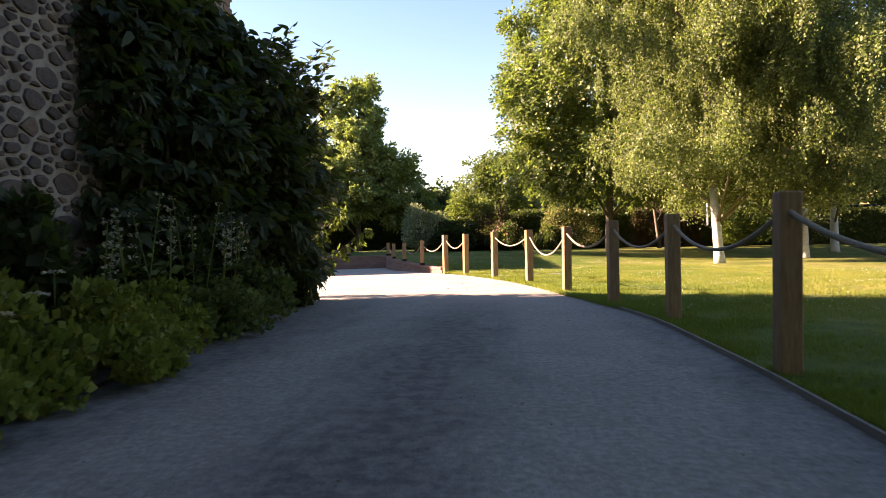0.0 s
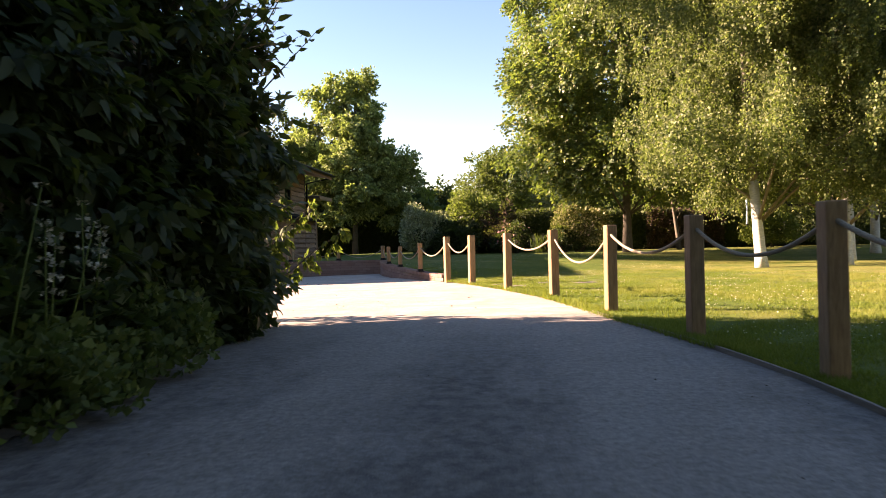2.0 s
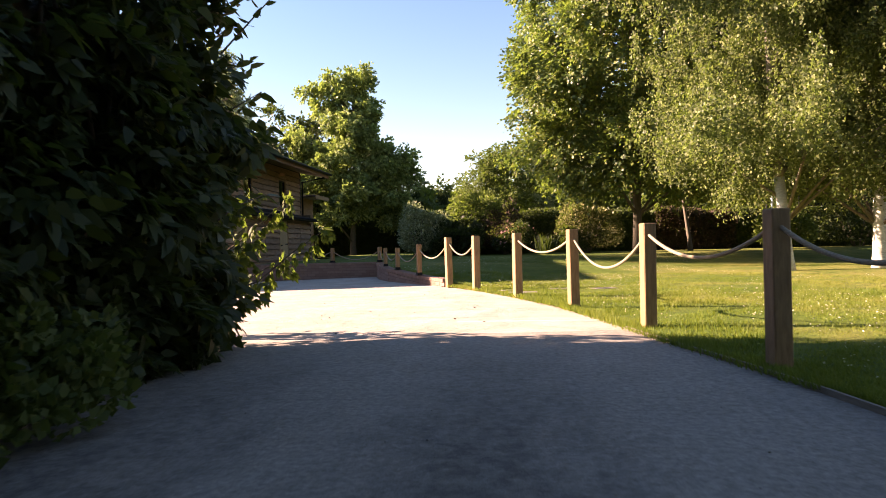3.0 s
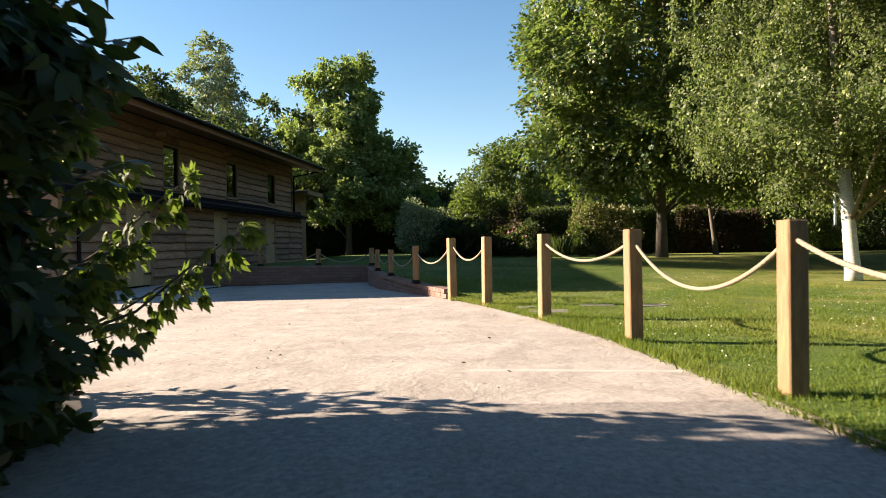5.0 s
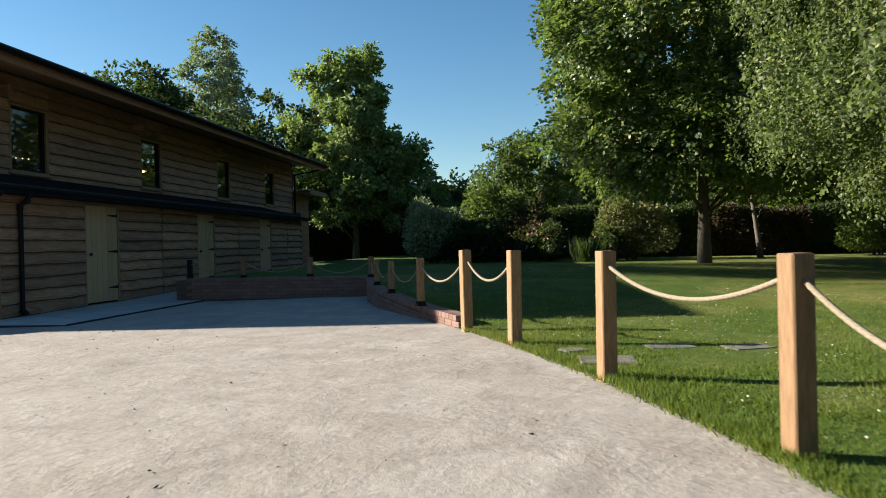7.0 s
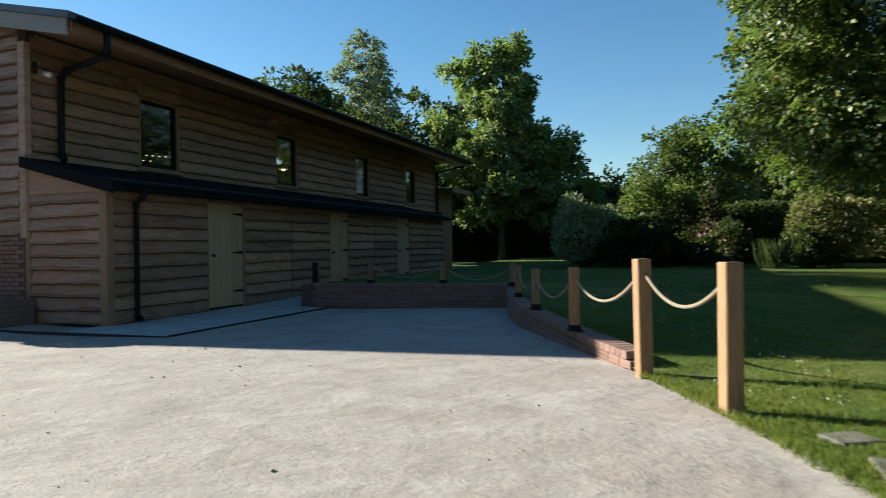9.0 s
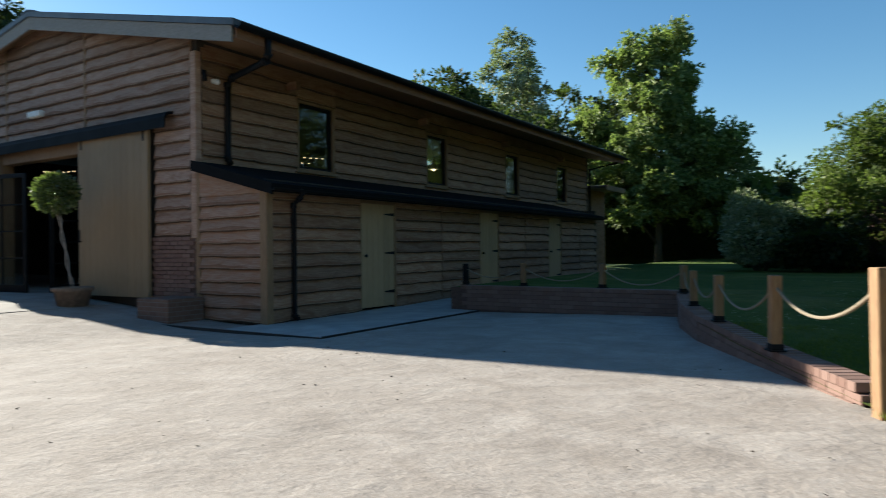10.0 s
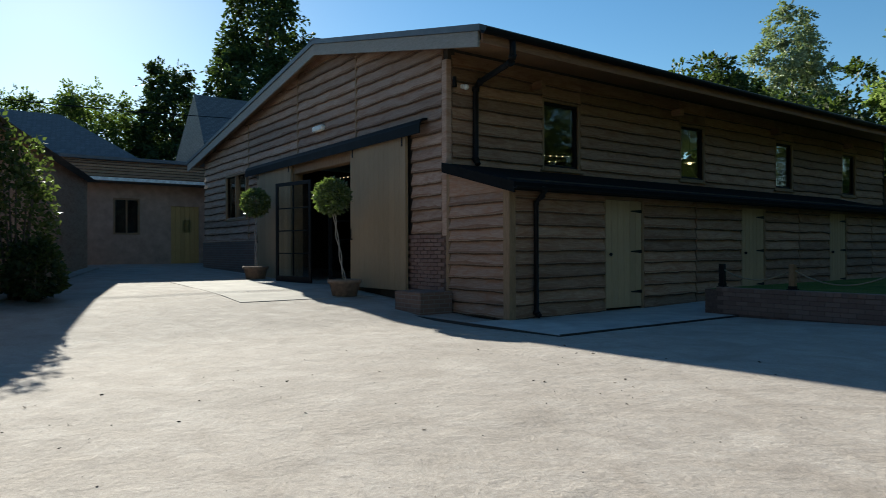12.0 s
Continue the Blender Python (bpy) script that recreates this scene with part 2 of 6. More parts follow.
FRAME_WOOD = wood("oak frame", (0.20, 0.115, 0.058), (0.36, 0.23, 0.125), 0.7, (4, 4, 0.6), 0.2)
DOOR_WOOD = wood("pale painted oak door", (0.40, 0.27, 0.145), (0.50, 0.355, 0.205), 0.7, (5, 5, 0.6), 0.1, 0.2)
SLIDE_WOOD = wood("olive stained sliding door", (0.27, 0.185, 0.10), (0.36, 0.255, 0.147), 0.65, (5, 5, 0.5), 0.12, 0.2)
FASCIA = wood("weathered barge board", (0.24, 0.215, 0.19), (0.37, 0.34, 0.31), 0.75, (1, 1, 4), 0.1)
TAR = plain("black felt roofing", (0.009, 0.0095, 0.0105), 0.9, gloss=0.1)
BLACK = plain("black painted metal", (0.009, 0.0095, 0.011), 0.5, 0.0, 0.2, gloss=0.15)
LEAD = plain("dark hood metal", (0.012, 0.014, 0.016), 0.5, 0.0, 0.4, 1.6, bump=0.7, gloss=0.03)
ROOF = plain("dark grey roof sheet", (0.085, 0.092, 0.105), 0.5, 0.2, 0.25, 3.0)
FAR_STONE = course_mat("far coursed stone", (0.25, 0.215, 0.185), (0.34, 0.30, 0.26), (0.19, 0.165, 0.145))
SLATE = course_mat("slate roof", (0.10, 0.105, 0.115), (0.15, 0.15, 0.16), (0.05, 0.05, 0.055))
CONCRETE = plain("pale concrete apron", (0.36, 0.355, 0.345), 0.9, vary=0.16, scale=3.0, bump=0.2)
OLD_CONCRETE = plain("worn concrete", (0.315, 0.285, 0.255), 0.95, vary=0.2, scale=2.2, bump=0.4)
SEAM_RIDGE = plain("pale lit ridge", (0.40, 0.36, 0.325), 0.95, vary=0.1, scale=9.0, bump=0.2)
DRAIN = plain("drain channel", (0.02, 0.02, 0.02), 0.6)
ROPE, GLASS, BULB = rope_mat(), glass_mat(), lamp_mat()
# shade inside the buildings, put into a near-black base colour
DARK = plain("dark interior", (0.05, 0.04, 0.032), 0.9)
RENDER = plain("brown cladding", (0.37, 0.25, 0.185), 0.9, vary=0.2, scale=4.0)
YELLOW_WOOD = wood("honey oak door", (0.42, 0.25, 0.08), (0.55, 0.36, 0.13), 0.65, (5, 5, 0.6), 0.1)
TERRACOTTA = plain("weathered clay pot", (0.225, 0.155, 0.11), 0.9, vary=0.3, scale=12.0, bump=0.4)
WHITE = plain("white plastic", (0.75, 0.75, 0.72), 0.5)
SLAB = plain("grey paving slab", (0.135, 0.12, 0.10), 0.9, vary=0.4, scale=7.0, bump=0.5)
BARK = wood("brown bark", (0.075, 0.058, 0.042), (0.20, 0.165, 0.125), 0.95, (5, 5, 1), 0.2, 0.9)
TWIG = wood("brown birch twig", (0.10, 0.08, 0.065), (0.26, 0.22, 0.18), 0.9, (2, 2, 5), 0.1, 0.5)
BIRCH_BARK = wood("white birch bark", (0.30, 0.28, 0.24), (0.78, 0.75, 0.68), 0.8, (1.5, 1.5, 5), 0.05, 0.5)
LIME_LEAF = leaf_mat("lime leaves", (0.030, 0.060, 0.018), (0.085, 0.136, 0.034), (0.32, 0.32, 0.065), 0.4, 0.45, 0.5)
BIRCH_LEAF = leaf_mat("birch leaves", (0.032, 0.045, 0.018), (0.105, 0.135, 0.050), (0.34, 0.36, 0.15), 0.38, 0.5, 0.25)
MAPLE_LEAF = leaf_mat("maple leaves", (0.068, 0.098, 0.028), (0.245, 0.305, 0.09), (0.56, 0.61, 0.23), 0.42, 0.5, 0.4)
WOOD_LEAF = leaf_mat("woodland leaves", (0.036, 0.058, 0.013), (0.070, 0.097, 0.021), (0.128, 0.150, 0.033))
PALE_LEAF = leaf_mat("grey-green leaves", (0.15, 0.175, 0.10), (0.30, 0.325, 0.19), (0.54, 0.55, 0.36))
CONIFER = leaf_mat("conifer needles", (0.015, 0.032, 0.014), (0.026, 0.05, 0.02), (0.05, 0.08, 0.03), 0.15)
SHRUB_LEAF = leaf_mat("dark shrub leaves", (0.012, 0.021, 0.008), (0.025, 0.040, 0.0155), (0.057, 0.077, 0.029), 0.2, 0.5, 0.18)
# backlight on the sprays is put into these paler leaf tones
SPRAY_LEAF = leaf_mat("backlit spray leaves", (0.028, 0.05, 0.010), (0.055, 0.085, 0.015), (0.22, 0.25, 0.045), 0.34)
BAY_LEAF = leaf_mat("bay leaves", (0.05, 0.075, 0.022), (0.10, 0.135, 0.04), (0.24, 0.27, 0.10), 0.3, 0.28, 0.9)
BED_LEAF = leaf_mat("border herb leaves", (0.04, 0.062, 0.018), (0.07, 0.10, 0.028), (0.13, 0.155, 0.045), 0.25)
LIGHT_LEAF = leaf_mat("yellow-green leaves", (0.085, 0.11, 0.016), (0.14, 0.165, 0.026), (0.24, 0.25, 0.05), 0.3)
HERB_LEAF = leaf_mat("herb leaves", (0.066, 0.094, 0.024), (0.11, 0.146, 0.034), (0.20, 0.226, 0.056), 0.32)
WALL_LEAF = leaf_mat("wall shrub leaves", (0.045, 0.062, 0.02), (0.08, 0.10, 0.033), (0.17, 0.18, 0.06), 0.25)
GOLD_LEAF = leaf_mat("golden shrub leaves", (0.045, 0.055, 0.015), (0.13, 0.12, 0.04), (0.42, 0.36, 0.20), 0.25)
HEDGE_LEAF = leaf_mat("hedge leaves", (0.023, 0.035, 0.011), (0.038, 0.053, 0.015), (0.070, 0.082, 0.024), 0.2)
COPPER_LEAF = leaf_mat("copper leaves", (0.032, 0.018, 0.017), (0.055, 0.03, 0.025), (0.11, 0.06, 0.048), 0.2)
PINK = leaf_mat("pink blossom", (0.26, 0.11, 0.12), (0.36, 0.18, 0.17), (0.42, 0.26, 0.23), 0.3)
STRAW_BLOOM = leaf_mat("faded flower whorls", (0.22, 0.20, 0.14), (0.30, 0.27, 0.20), (0.42, 0.39, 0.30), 0.2)
CREAM = leaf_mat("cream blossom", (0.42, 0.40, 0.31), (0.52, 0.50, 0.40), (0.65, 0.62, 0.52), 0.3)


# ---- mesh helpers ----
def link(name, bm, material, parent=None, label=""):
    me = bpy.data.meshes.new(name)
    bm.to_mesh(me)
    bm.free()
    return link_mesh(name, me, material, parent, label)


def link_mesh(name, me, material, parent=None, label=""):
    if material and not me.materials:
        me.materials.append(material)
    ob = new(name, me)
    if parent:
        ob.parent = parent
    if label:
        ob["label"] = label
    return ob


def thing(name, label, category, at=(0, 0, 0), rz=0.0, group=""):
    ob = new(name)
    ob.matrix_world = pose(*at, 0, 0, rz)
    return tagged(ob, label, category, group)


def box(bm, lo, hi, bevel=0.0, m=None):
    """A box between two corners, its edges rounded by bevel."""
    lo, hi = Vector(lo), Vector(hi)
    r = bmesh.ops.create_cube(bm, size=1, matrix=Matrix.LocRotScale((lo + hi) / 2, None, hi - lo))
    vs = r["verts"]
    if bevel:
        es = list({e for v in vs for e in v.link_edges})
        r = bmesh.ops.bevel(bm, geom=es, offset=bevel, segments=1, affect="EDGES")
        vs = r["verts"]
    if m is not None:
        bmesh.ops.transform(bm, matrix=m, verts=[v for v in vs if v.is_valid])
    return bm


def boxed(lo, hi, bevel=0.0):
    return box(bmesh.new(), lo, hi, bevel)


def tube(bm, pts, radii, seg=8, cap=True):
    """A round bar through the points with a radius for each."""
    pts = [Vector(p) for p in pts]
    rings = []
    for i, p in enumerate(pts):
        d = (pts[min(i + 1, len(pts) - 1)] - pts[max(i - 1, 0)]).normalized()
        a = d.cross(Vector((0.31, 0.95, 0.07)) if abs(d.z) > 0.7 else Vector((0, 0, 1))).normalized()
        b = d.cross(a)
        rings.append([bm.verts.new(p + (a * math.cos(k * 2 * math.pi / seg) + b * math.sin(k * 2 * math.pi / seg)) * radii[i]) for k in range(seg)])
    for r0, r1 in zip(rings, rings[1:]):
        for k in range(seg):
            f = bm.faces.new((r0[k], r0[(k + 1) % seg], r1[(k + 1) % seg], r1[k]))
            f.smooth = True
    if cap:
        bm.faces.new(rings[0][::-1])
        bm.faces.new(rings[-1])
    return bm


def lathe(bm, profile, seg=20):
    """A turned shape from pairs of radius and height."""
    rings = [[bm.verts.new((r * math.cos(k * 2 * math.pi / seg), r * math.sin(k * 2 * math.pi / seg), z)) for k in range(seg)] for r, z in profile]
    for r0, r1 in zip(rings, rings[1:]):
        for k in range(seg):
            bm.faces.new((r0[k], r0[(k + 1) % seg], r1[(k + 1) % seg], r1[k])).smooth = True
    return bm


def array_mesh(name, verts, faces):
    """A mesh from numpy arrays: corners (n, 3) and faces (m, k)."""
    me = bpy.data.meshes.new(name)
    k = faces.shape[1]
    me.vertices.add(len(verts))
    me.vertices.foreach_set("co", np.ascontiguousarray(verts, dtype=np.float32).ravel())
    me.loops.add(faces.size)
    me.loops.foreach_set("vertex_index", np.ascontiguousarray(faces, dtype=np.int32).ravel())
    me.polygons.add(len(faces))
    me.polygons.foreach_set("loop_start", np.arange(0, faces.size, k, dtype=np.int32))
    me.update(calc_edges=True)
    return me


def unit(v):
    return v / np.maximum(np.linalg.norm(v, axis=1, keepdims=True), 1e-6)


def leaf_mesh(name, rng, pts, dirs, size, width=0.32, fine=False, facing=None):
    """One folded leaf at each point, along its direction: four corners, or six with a drawn-out tip; facing: which way the blades look."""
    n = len(pts)
    s = size * rng.uniform(0.6, 1.25, (n, 1))
    d = unit(dirs)
    w = unit(np.cross(d, rng.normal(size=(n, 3)) if facing is None else facing))
    u = np.cross(w, d)
    if fine:
        v = np.empty((n, 6, 3))
        bend = s * rng.uniform(0.0, 0.25, (n, 1))
        v[:, 0] = pts
        v[:, 1] = pts + d * s * 0.25 + w * s * width * 0.85 + u * s * 0.08
        v[:, 2] = pts + d * s * 0.62 + w * s * width * 0.7 + u * (s * 0.06 - bend * 0.4)
        v[:, 3] = pts + d * s - u * bend
        v[:, 4] = pts + d * s * 0.62 - w * s * width * 0.7 + u * (s * 0.06 - bend * 0.4)
        v[:, 5] = pts + d * s * 0.25 - w * s * width * 0.85 + u * s * 0.08
        return array_mesh(name, v.reshape(-1, 3), np.arange(n * 6).reshape(n, 6))
    v = np.empty((n, 4, 3))
    v[:, 0] = pts
    v[:, 1] = pts + d * s * 0.45 + w * s * width + u * s * 0.1
    v[:, 2] = pts + d * s
    v[:, 3] = pts + d * s * 0.45 - w * s * width + u * s * 0.1
    return array_mesh(name, v.reshape(-1, 3), np.arange(n * 4).reshape(n, 4))


def ground_z(x, y):
    """Height of the yard: it falls a little to the barn and climbs again towards the annex."""
    fall = -0.018 * min(max(-1 - x, 0.0), 8.5)
    climb = 0.07 * min(max(-10.5 - x, 0.0), 4.5) + 0.024 * min(max(-15 - x, 0.0), 20.0)
    return fall + climb


def lawn_z(x, y):
    """Height of the lawn: it climbs to the hedge, later the further it lies from the barn."""
    u = np.clip((y - 16.8 - 0.72 * np.clip(x + 2.0, 0, 14)) / 7.0, 0, 1)
    return 0.02 + 0.31 * u * u * (3 - 2 * u)


EDGE = [(-14, 1.45), (4, 1.45), (5.2, 1.47), (7.3, 1.42), (8.3, 1.30), (9.3, 1.10), (10.4, 0.83), (11.6, 0.60), (12.9, 0.32), (14.6, -0.26), (16.2, -0.94), (17.3, -1.47), (18.43, -2.12), (19.4, -2.68), (20.5, -3.25), (21.6, -3.68), (22.6, -3.95), (23.2, -4.0)]


def edge_x(y):
    """The right-hand edge of the gravel."""
    return float(np.interp(y, [e[0] for e in EDGE], [e[1] for e in EDGE]))


def sheet(name, xs_of, ys, z_of, material, cols):
    """A ground sheet in rows: xs_of(y) gives the left and right end of each row."""
    v, f = [], []
    for y in ys:
        x0, x1 = xs_of(y)
        for i in range(cols + 1):
            u = i / cols
            x = x0 + (x1 - x0) * u
            v.append((x, y, z_of(x, y)))
    for r in range(len(ys) - 1):
        for i in range(cols):
            a = r * (cols + 1) + i
            f.append((a, a + 1, a + cols + 2, a + cols + 1))
    me = array_mesh(name, np.array(v), np.array(f))
    return link_mesh(name, me, material)


# ---- ground ----
far_ys = [-1500, -300, -60, -14, 0, 20, 40, 60, 90, 140, 300, 800, 1500]
tagged(sheet("ground", lambda y: (-1500, 1500), far_ys, lambda x, y: -0.4, GRASS, 24), "rough grassland round the garden", "ground", kind="structure")
gravel_ys = [-14 + 0.4 * i for i in range(94)]
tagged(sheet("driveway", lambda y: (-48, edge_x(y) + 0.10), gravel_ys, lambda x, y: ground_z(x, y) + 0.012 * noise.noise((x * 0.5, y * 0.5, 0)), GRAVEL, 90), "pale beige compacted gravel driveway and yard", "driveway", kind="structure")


def lawn_xs(y):
    return (edge_x(y) + 0.03 if y < 23.25 else -8.2 if y < 35.5 else -9.56, 70)


def lawn_rows():
    v, f = [], []
    ys = [-14, -8, -4, 0] + [1 + 0.45 * i for i in range(49)] + [23.24, 23.26] + [24 + i for i in range(14)] + [40, 45, 55, 75]
    us = [0, 0.004, 0.01, 0.02, 0.035, 0.05, 0.07, 0.09, 0.12, 0.15, 0.18, 0.22, 0.27, 0.33, 0.4, 0.5, 0.65, 0.8, 1.0]
    for y in ys:
        x0, x1 = lawn_xs(y)
        for u in us:
            x = x0 + (x1 - x0) * u
            v.append((x, y, lawn_z(x, y) + (0.02 * noise.noise((x * 0.4, y * 0.4, 3)) if u > 0 else 0)))
    n = len(us)
    for r in range(len(ys) - 1):
        for i in range(n - 1):
            a = r * n + i
            f.append((a, a + 1, a + n + 1, a + n))
    return array_mesh("lawn", np.array(v), np.array(f))


tagged(link_mesh("lawn", lawn_rows(), GRASS), "mown green lawn with worn dry patches and daisies", "lawn", kind="structure")

bm = bmesh.new()
rows = [[bm.verts.new((x, y, z)) for x in (-9.7, -8.7, -7.66 if y < 23.4 else -8.275)] for y, z in ((18.99, -0.118), (20.5, -0.116), (22.0, -0.108), (23.3, -0.10), (23.5, -0.098), (27.0, -0.02), (31.0, 0.08), (35.2, 0.15))]
for r0, r1 in zip(rows, rows[1:]):
    for q in range(2):
        bm.faces.new((r0[q], r0[q + 1], r1[q + 1], r1[q]))
ret = bmesh.ops.extrude_face_region(bm, geom=bm.faces[:])
for v in [g for g in ret["geom"] if isinstance(g, bmesh.types.BMVert)]:
    v.co.z -= 0.3
bmesh.ops.recalc_face_normals(bm, faces=bm.faces)
tagged(link("apron", bm, CONCRETE), "pale concrete apron beside the barn", "pavement", kind="structure")
bm = bmesh.new()
box(bm, (-11.3, 18.95, -0.3), (-7.62, 18.988, -0.108))
box(bm, (-7.658, 18.988, -0.3), (-7.62, 23.2, -0.096))
tagged(link("drain_channel", bm, DRAIN), "narrow black drain channel set in the gravel", "drain", kind="structure")

bm = bmesh.new()
ey = [-6 + 0.5 * i for i in range(35)]
for y0, y1 in zip(ey, ey[1:]):
    x0, x1 = edge_x(y0), edge_x(y1)
    a = [bm.verts.new((x0 + dx, y0, z)) for dx, z in ((0, -0.06), (0, 0.032), (0.02, 0.032), (0.02, -0.06))]
    b = [bm.verts.new((x1 + dx, y1, z)) for dx, z in ((0, -0.06), (0, 0.032), (0.02, 0.032), (0.02, -0.06))]
    for i in range(3):
        bm.faces.new((a[i], a[i + 1], b[i + 1], b[i]))
tagged(link("trim_edging", bm, EDGING), "low weathered timber edging between gravel and lawn", "edging", kind="structure")

# thin ridge at the seam of the drive, the light it catches put into its pale colour
bm = bmesh.new()
xs = [-0.8 + 0.1 * k for k in range(14)] + [0.57]
rows = [[bm.verts.new((x, 11.69 + dy + 0.02 * x + 0.02 * noise.noise((x * 2.1, dy * 9, 6)), ground_z(x, 11.7) + 0.012 * noise.noise((x * 0.5, 5.85, 0)) + dz)) for dy, dz in ((0, -0.002), (0.02, 0.004), (0.06, 0.004), (0.085, -0.002))] for x in xs]
for r0, r1 in zip(rows, rows[1:]):
    for q in range(3):
        bm.faces.new((r0[q], r1[q], r1[q + 1], r0[q + 1]))
tagged(link("trim_band", bm, SEAM_RIDGE), "thin ridge at the seam of the gravel drive, coloured pale as if lit", "edging", kind="structure")

# pale slab before the big doors
bm = bmesh.new()
rows = [[bm.verts.new((x, y, ground_z(x, y) + 0.008)) for x in (-18.6, -17.6, -16.6, -15.6, -14.6, -13.6)] for y in (16.8, 18.0, 19.2, 19.72)]
for r0, r1 in zip(rows, rows[1:]):
    for q in range(5):
        bm.faces.new((r0[q], r0[q + 1], r1[q + 1], r1[q]))
ret = bmesh.ops.extrude_face_region(bm, geom=bm.faces[:])
for v in [g for g in ret["geom"] if isinstance(g, bmesh.types.BMVert)]:
    v.co.z -= 0.2
bmesh.ops.recalc_face_normals(bm, faces=bm.faces)
tagged(link("door_slab", bm, OLD_CONCRETE), "pale concrete slab before the barn doors", "pavement", kind="structure")

# worn paving slabs in the lawn
rng = np.random.default_rng(5)
for i, (x, y, sx, sy) in enumerate([(-0.12, 15.25, 0.45, 0.36), (0.5, 15.95, 0.42, 0.3), (1.15, 15.9, 0.4, 0.28), (-0.35, 15.75, 0.25, 0.2)]):
    bm = bmesh.new()
    box(bm, (-sx / 2, -sy / 2, -0.05), (sx / 2, sy / 2, 0.012), 0.012)
    ob = link("paving_slab", bm, SLAB)
    ob.matrix_world = pose(x, y, lawn_z(x, y) + 0.004, 0, 0, 10 * i)
    tagged(ob, "worn grey paving slab sunk in the grass", "paving slab", "stepping slabs in the lawn")

# ---- barn ----
GY, SX, AX = 19.8, -11.245, -9.55           # gable plane, side wall, aisle wall
EAVE_X, EAVE_Z, PEAK_X, PEAK_Z, LEFT_X, LEFT_Z = -9.87, 4.70, -16.15, 6.05, -27.0, 4.3
ROOF_Y0, ROOF_Y1, BACK_Y, AISLE_Y1 = 19.45, 39.3, 38.6, 34.9
barn = thing("barn", "long timber-clad barn with waney-edge boards and a dark low-pitched roof", "barn")


def roof_z(x):
    """Top of the barn roof at x."""
    if x > PEAK_X:
        return PEAK_Z + (x - PEAK_X) * (EAVE_Z - PEAK_Z) / (EAVE_X - PEAK_X)
    return PEAK_Z + (x - PEAK_X) * (LEFT_Z - PEAK_Z) / (LEFT_X - PEAK_X)


def wall_grid(bm, axis, at, thick, us, zs, holes):
    """An upright wall of boxes between grid lines, leaving out the cells inside the holes (u0, u1, z0, z1)."""
    us = sorted(set(us) | {u for h in holes for u in h[:2]})
    zs = sorted(set(zs) | {z for h in holes for z in h[2:]})
    for u0, u1 in zip(us, us[1:]):
        for z0, z1 in zip(zs, zs[1:]):
            uc, zc = (u0 + u1) / 2, (z0 + z1) / 2
            if any(h[0] < uc < h[1] and h[2] < zc < h[3] for h in holes):
                continue
            if axis == "x":
                box(bm, (at - thick, u0, z0), (at, u1, z1))
            else:
                box(bm, (u0, at, z0), (u1, at + thick, z1))
    bmesh.ops.remove_doubles(bm, verts=bm.verts, dist=1e-4)
    return bm


def sloped_prism(bm, xs, y0, y1, low, high):
    """A solid between two heights given over x, from y0 to y1."""
    for x0, x1 in zip(xs, xs[1:]):
        v = [bm.verts.new(p) for p in ((x0, y0, low(x0)), (x1, y0, low(x1)), (x1, y0, high(x1)), (x0, y0, high(x0)),
                                       (x0, y1, low(x0)), (x1, y1, low(x1)), (x1, y1, high(x1)), (x0, y1, high(x0)))]
        for q in ((0, 1, 2, 3), (5, 4, 7, 6), (0, 4, 5, 1), (3, 2, 6, 7), (1, 5, 6, 2), (4, 0, 3, 7)):
            bm.faces.new([v[i] for i in q])
    return bm


WINDOWS = [(22.27, 23.27, 2.72, 4.05), (26.93, 27.86, 2.76, 4.04), (31.42, 32.32, 2.76, 4.04), (35.55, 36.45, 2.76, 4.04)]
DOORS = [(22.15, 23.18), (26.70, 27.62), (30.86, 31.76)]
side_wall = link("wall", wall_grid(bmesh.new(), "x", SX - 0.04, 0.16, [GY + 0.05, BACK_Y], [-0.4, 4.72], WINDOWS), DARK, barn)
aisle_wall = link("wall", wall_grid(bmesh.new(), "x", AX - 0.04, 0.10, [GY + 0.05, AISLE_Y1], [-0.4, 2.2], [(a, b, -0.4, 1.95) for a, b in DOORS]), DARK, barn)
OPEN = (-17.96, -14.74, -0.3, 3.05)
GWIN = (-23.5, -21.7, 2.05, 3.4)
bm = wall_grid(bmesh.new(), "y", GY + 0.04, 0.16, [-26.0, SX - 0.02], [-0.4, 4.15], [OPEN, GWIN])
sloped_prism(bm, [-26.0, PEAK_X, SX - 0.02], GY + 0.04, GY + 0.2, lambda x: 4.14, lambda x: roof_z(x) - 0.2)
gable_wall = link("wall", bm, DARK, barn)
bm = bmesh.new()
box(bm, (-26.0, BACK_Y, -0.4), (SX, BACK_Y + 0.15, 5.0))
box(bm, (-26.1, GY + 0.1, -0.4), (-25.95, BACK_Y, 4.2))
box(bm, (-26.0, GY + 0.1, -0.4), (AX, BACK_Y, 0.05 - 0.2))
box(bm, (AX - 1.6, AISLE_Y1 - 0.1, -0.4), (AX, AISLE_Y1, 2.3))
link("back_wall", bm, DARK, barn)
board_count = [0]
A0, A1 = 2.60, 2.10           # height of the aisle roof at the wall and at its eave


